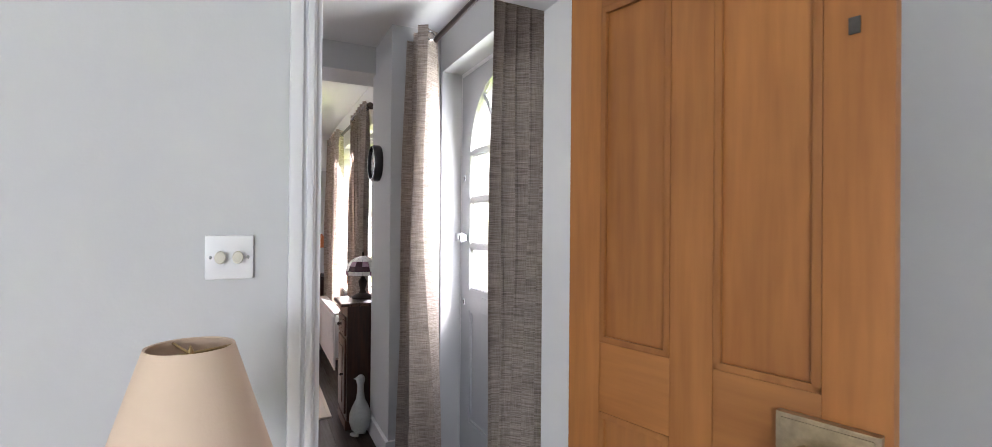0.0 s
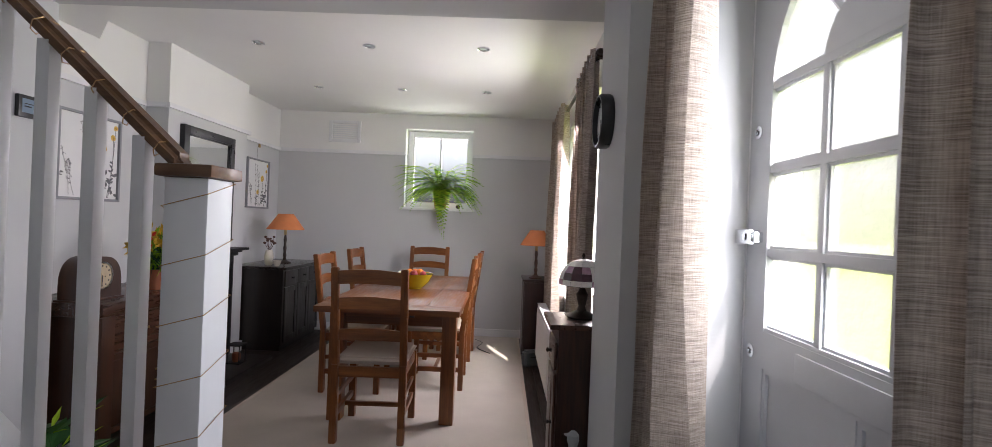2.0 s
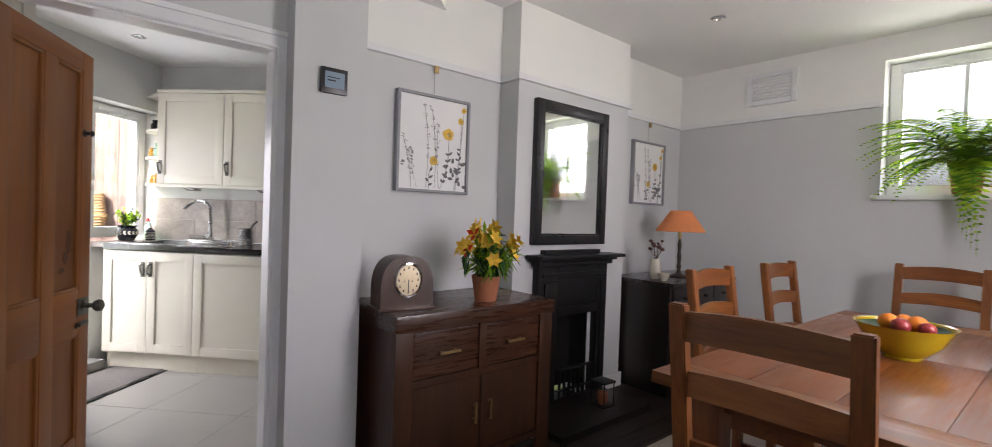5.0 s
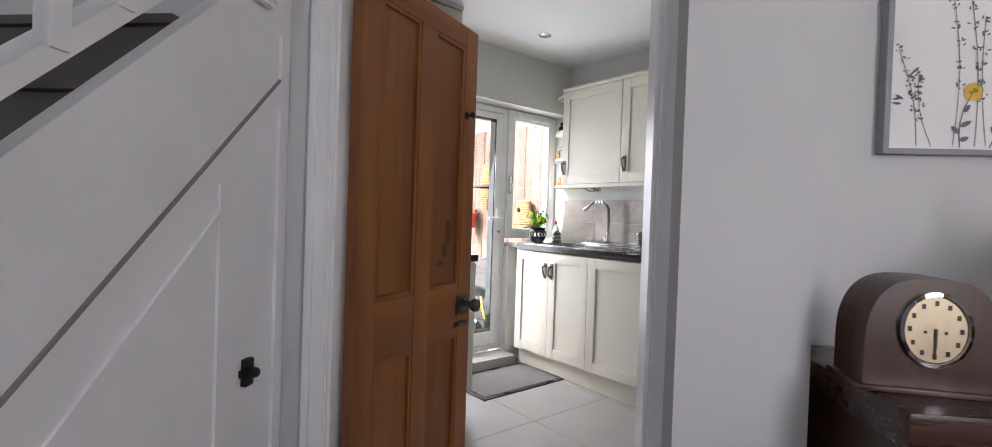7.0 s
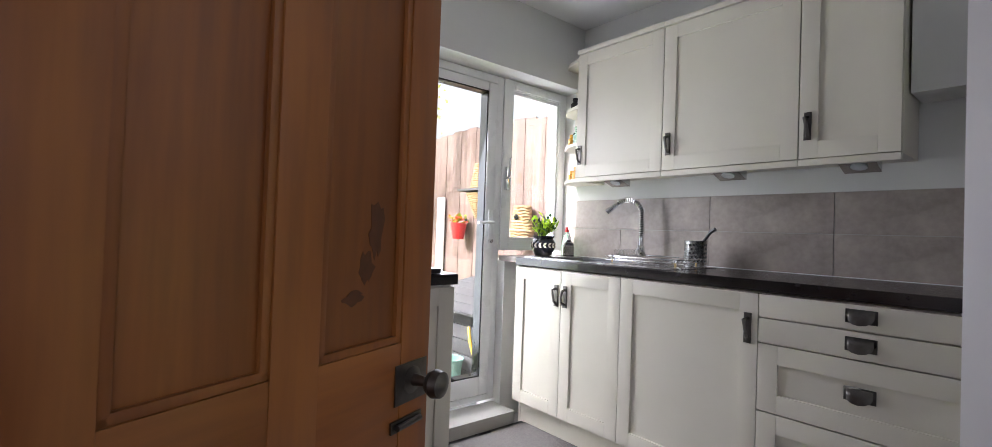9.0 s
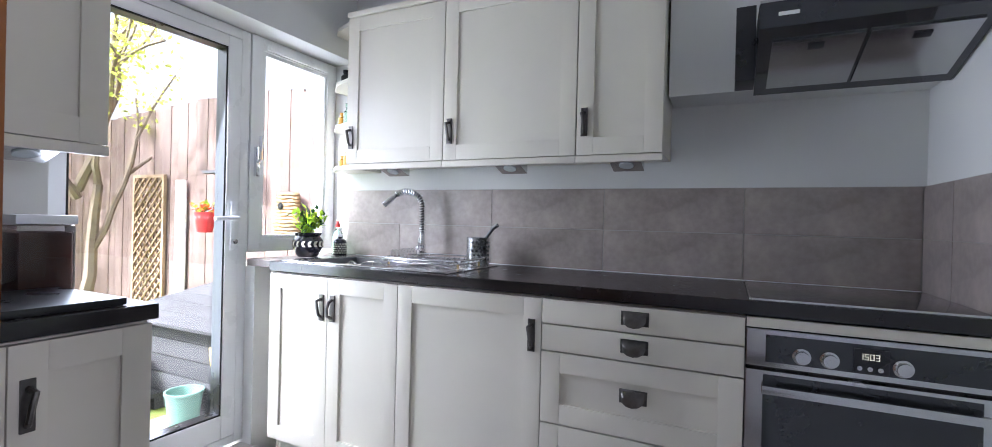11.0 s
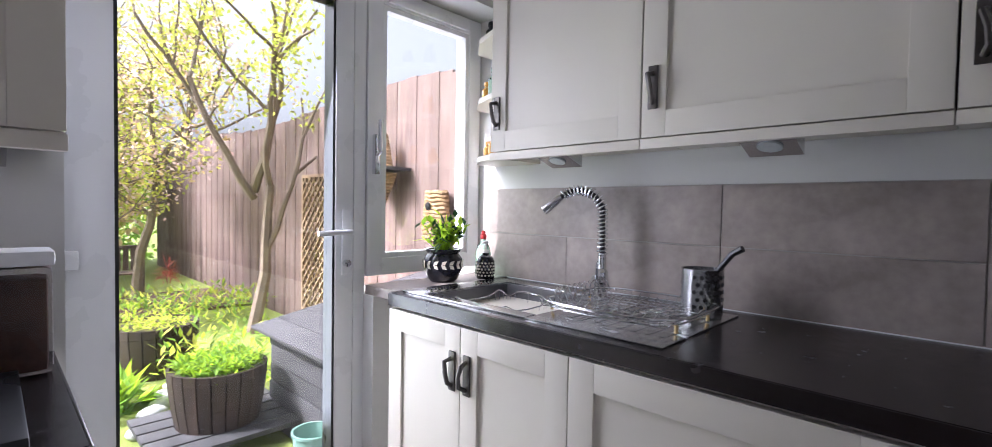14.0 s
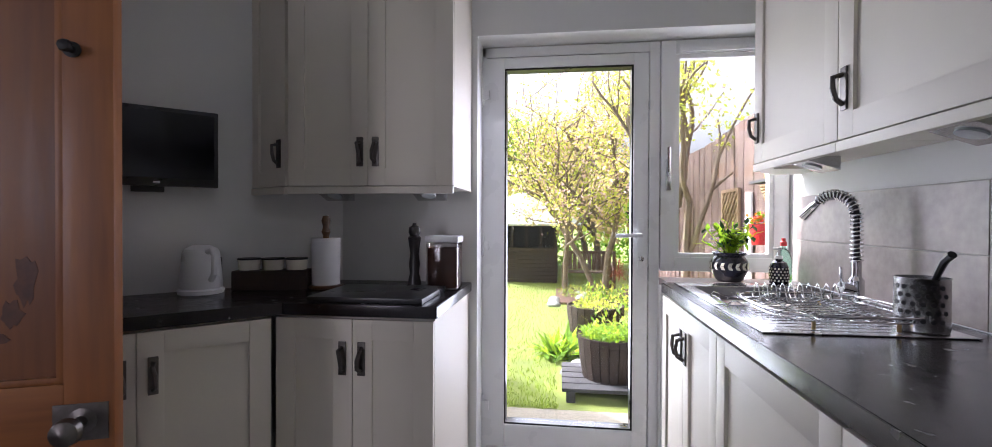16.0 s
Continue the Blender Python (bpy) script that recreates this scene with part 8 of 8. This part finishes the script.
part("top_rail", boxes((-0.395, 0.395, -0.19, -0.155, 0.63, 0.68), bev=0.004), "bench_wood", be)
sm = thing("summerhouse", K @ at(-3.27, -9.3, GZ), "dark timber summerhouse with a pale shingled roof", "summerhouse")
for k in range(9):
    part("clapboard", boxes((-0.72, 0.72, 0.55, 0.575 + 0.004 * (k % 2), 0.075 * k, 0.075 * k + 0.07), bev=0.003), "barrel_wood", sm)
    part("clapboard", boxes((-0.74, -0.72, -0.7, 0.55, 0.075 * k, 0.075 * k + 0.07), bev=0.003), "barrel_wood", sm)
for k in range(6):
    x = -0.70 + 0.275 * k
    part("post", boxes((x - 0.025, x + 0.025, 0.53, 0.58, 0.675, 1.13)), "barrel_wood", sm)
part("header", boxes((-0.75, 0.75, 0.53, 0.59, 1.08, 1.16)), "barrel_wood", sm)
part("back_wall", boxes((-0.72, 0.74, -0.72, -0.70, 0, 1.16)), "soot", sm)
bm = bmesh.new()
lathe(bm, [(1.22, 1.10), (1.24, 1.13), (0.65, 1.50), (0, 1.78)], 8)
part("roof", bm, "pale_stone", sm)


# ---- trees ----
def tree(name, m, label, trunk_r, first, seed, leaves, mats, leaf_n, leaf_w, spread, levels=3, lean=(0, 0, 1), bark="bark", reach=1.0, min_z=1.0, kids=(5, 4, 4)):
    t = thing(name, m, label, "tree")
    rnd = random.Random(seed)
    wood_, tips = bmesh.new(), []

    def grow(p, d, n, r, level):
        pts, q = [p.copy()], d.copy()
        for s in range(5):
            q = (q + rand_dir(rnd) * 0.20 + Vector((0, 0, 0.06))).normalized()
            pts.append(pts[-1] + q * n / 5)
        tube(wood_, pts, r, 7 if level < 2 else 5, r * 0.62)
        if level >= levels:
            tips.extend(pts[1:])
            return
        if level >= levels - 1:
            tips.extend(pts[2:])
        for c in range(kids[level]):
            s = rnd.uniform(0.45, 1.0) if c else 1.0
            i = min(4, int(s * 5))
            base = pts[i].lerp(pts[min(i + 1, 5)], s * 5 - i)
            out = rand_dir(rnd, 0.25)
            out = (q * 0.75 + out * spread).normalized()
            grow(base, out, n * rnd.uniform(0.55, 0.85), r * 0.52, level + 1)

    for p, d, n, r in first:
        grow(Vector(p), Vector(d).normalized(), n, r, 0)
    part("trunk", wood_, bark, t)
    bm = bmesh.new()
    for k in range(leaves):
        p = rnd.choice(tips) + rand_dir(rnd) * rnd.uniform(0, 0.22) * reach
        if p.z < min_z:
            continue
        leaf(bm, p, rand_dir(rnd, -0.1), rand_dir(rnd), rnd.uniform(0.7, 1.3) * leaf_n, leaf_w, leaf_n * 0.15, rnd.randrange(len(mats)))
    raw("crown", bm, mats, t)
    return t


tree("tree", K @ at(-5.34, -5.0, GZ), "slim garden tree with sparse yellow-green spring leaves", 0.07,
     [((0, 0, 0), (-0.03, -0.05, 1), 1.45, 0.062), ((-0.03, -0.06, 1.38), (0.05, 0.75, 0.95), 1.0, 0.048), ((-0.03, -0.06, 1.3), (0.75, 0.1, 0.9), 1.2, 0.04)],
     3, 1500, ["spring_leaf", "garden_yellow"], 0.05, 0.026, 0.55, levels=2, bark="bark", min_z=2.0, kids=(2, 3, 0))
tree("tree", K @ at(-4.75, -6.9, GZ), "blossoming tree with pink and orange young leaves", 0.06,
     [((0, 0, 0), (0.1, 0.1, 1), 1.7, 0.06), ((0.1, -0.3, 0), (0.35, 0.1, 1), 1.8, 0.05), ((0.6, -0.4, 0), (0.2, 0.1, 1), 1.4, 0.045)],
     8, 13000, ["blossom_pink", "spring_leaf", "blossom_orange", "garden_yellow"], 0.06, 0.032, 0.8, bark="bark", min_z=0.6)
for k, (x, y, h, mt) in enumerate(((-3.4, -11.6, 3.3, ["garden_green", "spring_leaf"]), (-1.6, -12.5, 3.6, ["garden_green", "fern_mid"]), (-5.0, -11.0, 2.7, ["spring_leaf", "blossom_orange"]), (0.6, -12.0, 3.4, ["garden_green", "fern_mid"]))):
    tree("background_tree", K @ at(x, y, GZ), "dense leafy green tree at the end of the garden", 0.1,
         [((0, 0, 0), (0, 0, 1), h * 0.6, 0.09), ((0.3, 0, 0.3), (0.3, 0, 1), h * 0.5, 0.07)], 30 + k, 8000, mt, 0.15, 0.09, 0.9, bark="bark", reach=2.2, min_z=0.3)
hg = thing("hedge", K, "leafy hedge closing the far end of the garden", "hedge")
bm = bmesh.new()
for k in range(9000):
    leaf(bm, (rnd.uniform(-6, 4), -12.8 + rnd.uniform(-0.3, 0.5), rnd.uniform(GZ, 1.7 + 0.3 * math.sin(k))), rand_dir(rnd), rand_dir(rnd), 0.12, 0.07, 0.02, rnd.randrange(2))
raw("leaves", bm, ["garden_green", "fern_mid"], hg)
# roofs seen through the end window
hs = thing("neighbour_house", D @ at(4.0, 60.0, GZ), "far brick house with a red tiled roof", "house")
part("wall", boxes((-5, 5, 0, 6, 0, 4.6)), "brick_red", hs)
bm = bmesh.new()
prism(bm, [(-0.4, 4.6), (3.0, 7.4), (6.4, 4.6)], -5.3, 5.3, Matrix(((0, 0, 1, 0), (1, 0, 0, 0), (0, 1, 0, 0), (0, 0, 0, 1))))
part("roof", bm, "roof_red", hs)
for x in (-3.2, 0.2, 3.0):
    w_ = part("window", boxes((x, x + 1.1, -0.03, 0.02, 2.9, 4.1)), "upvc", hs)
    part("pane", boxes((x + 0.08, x + 1.02, -0.04, -0.031, 2.98, 4.02)), "oven_glass", w_)
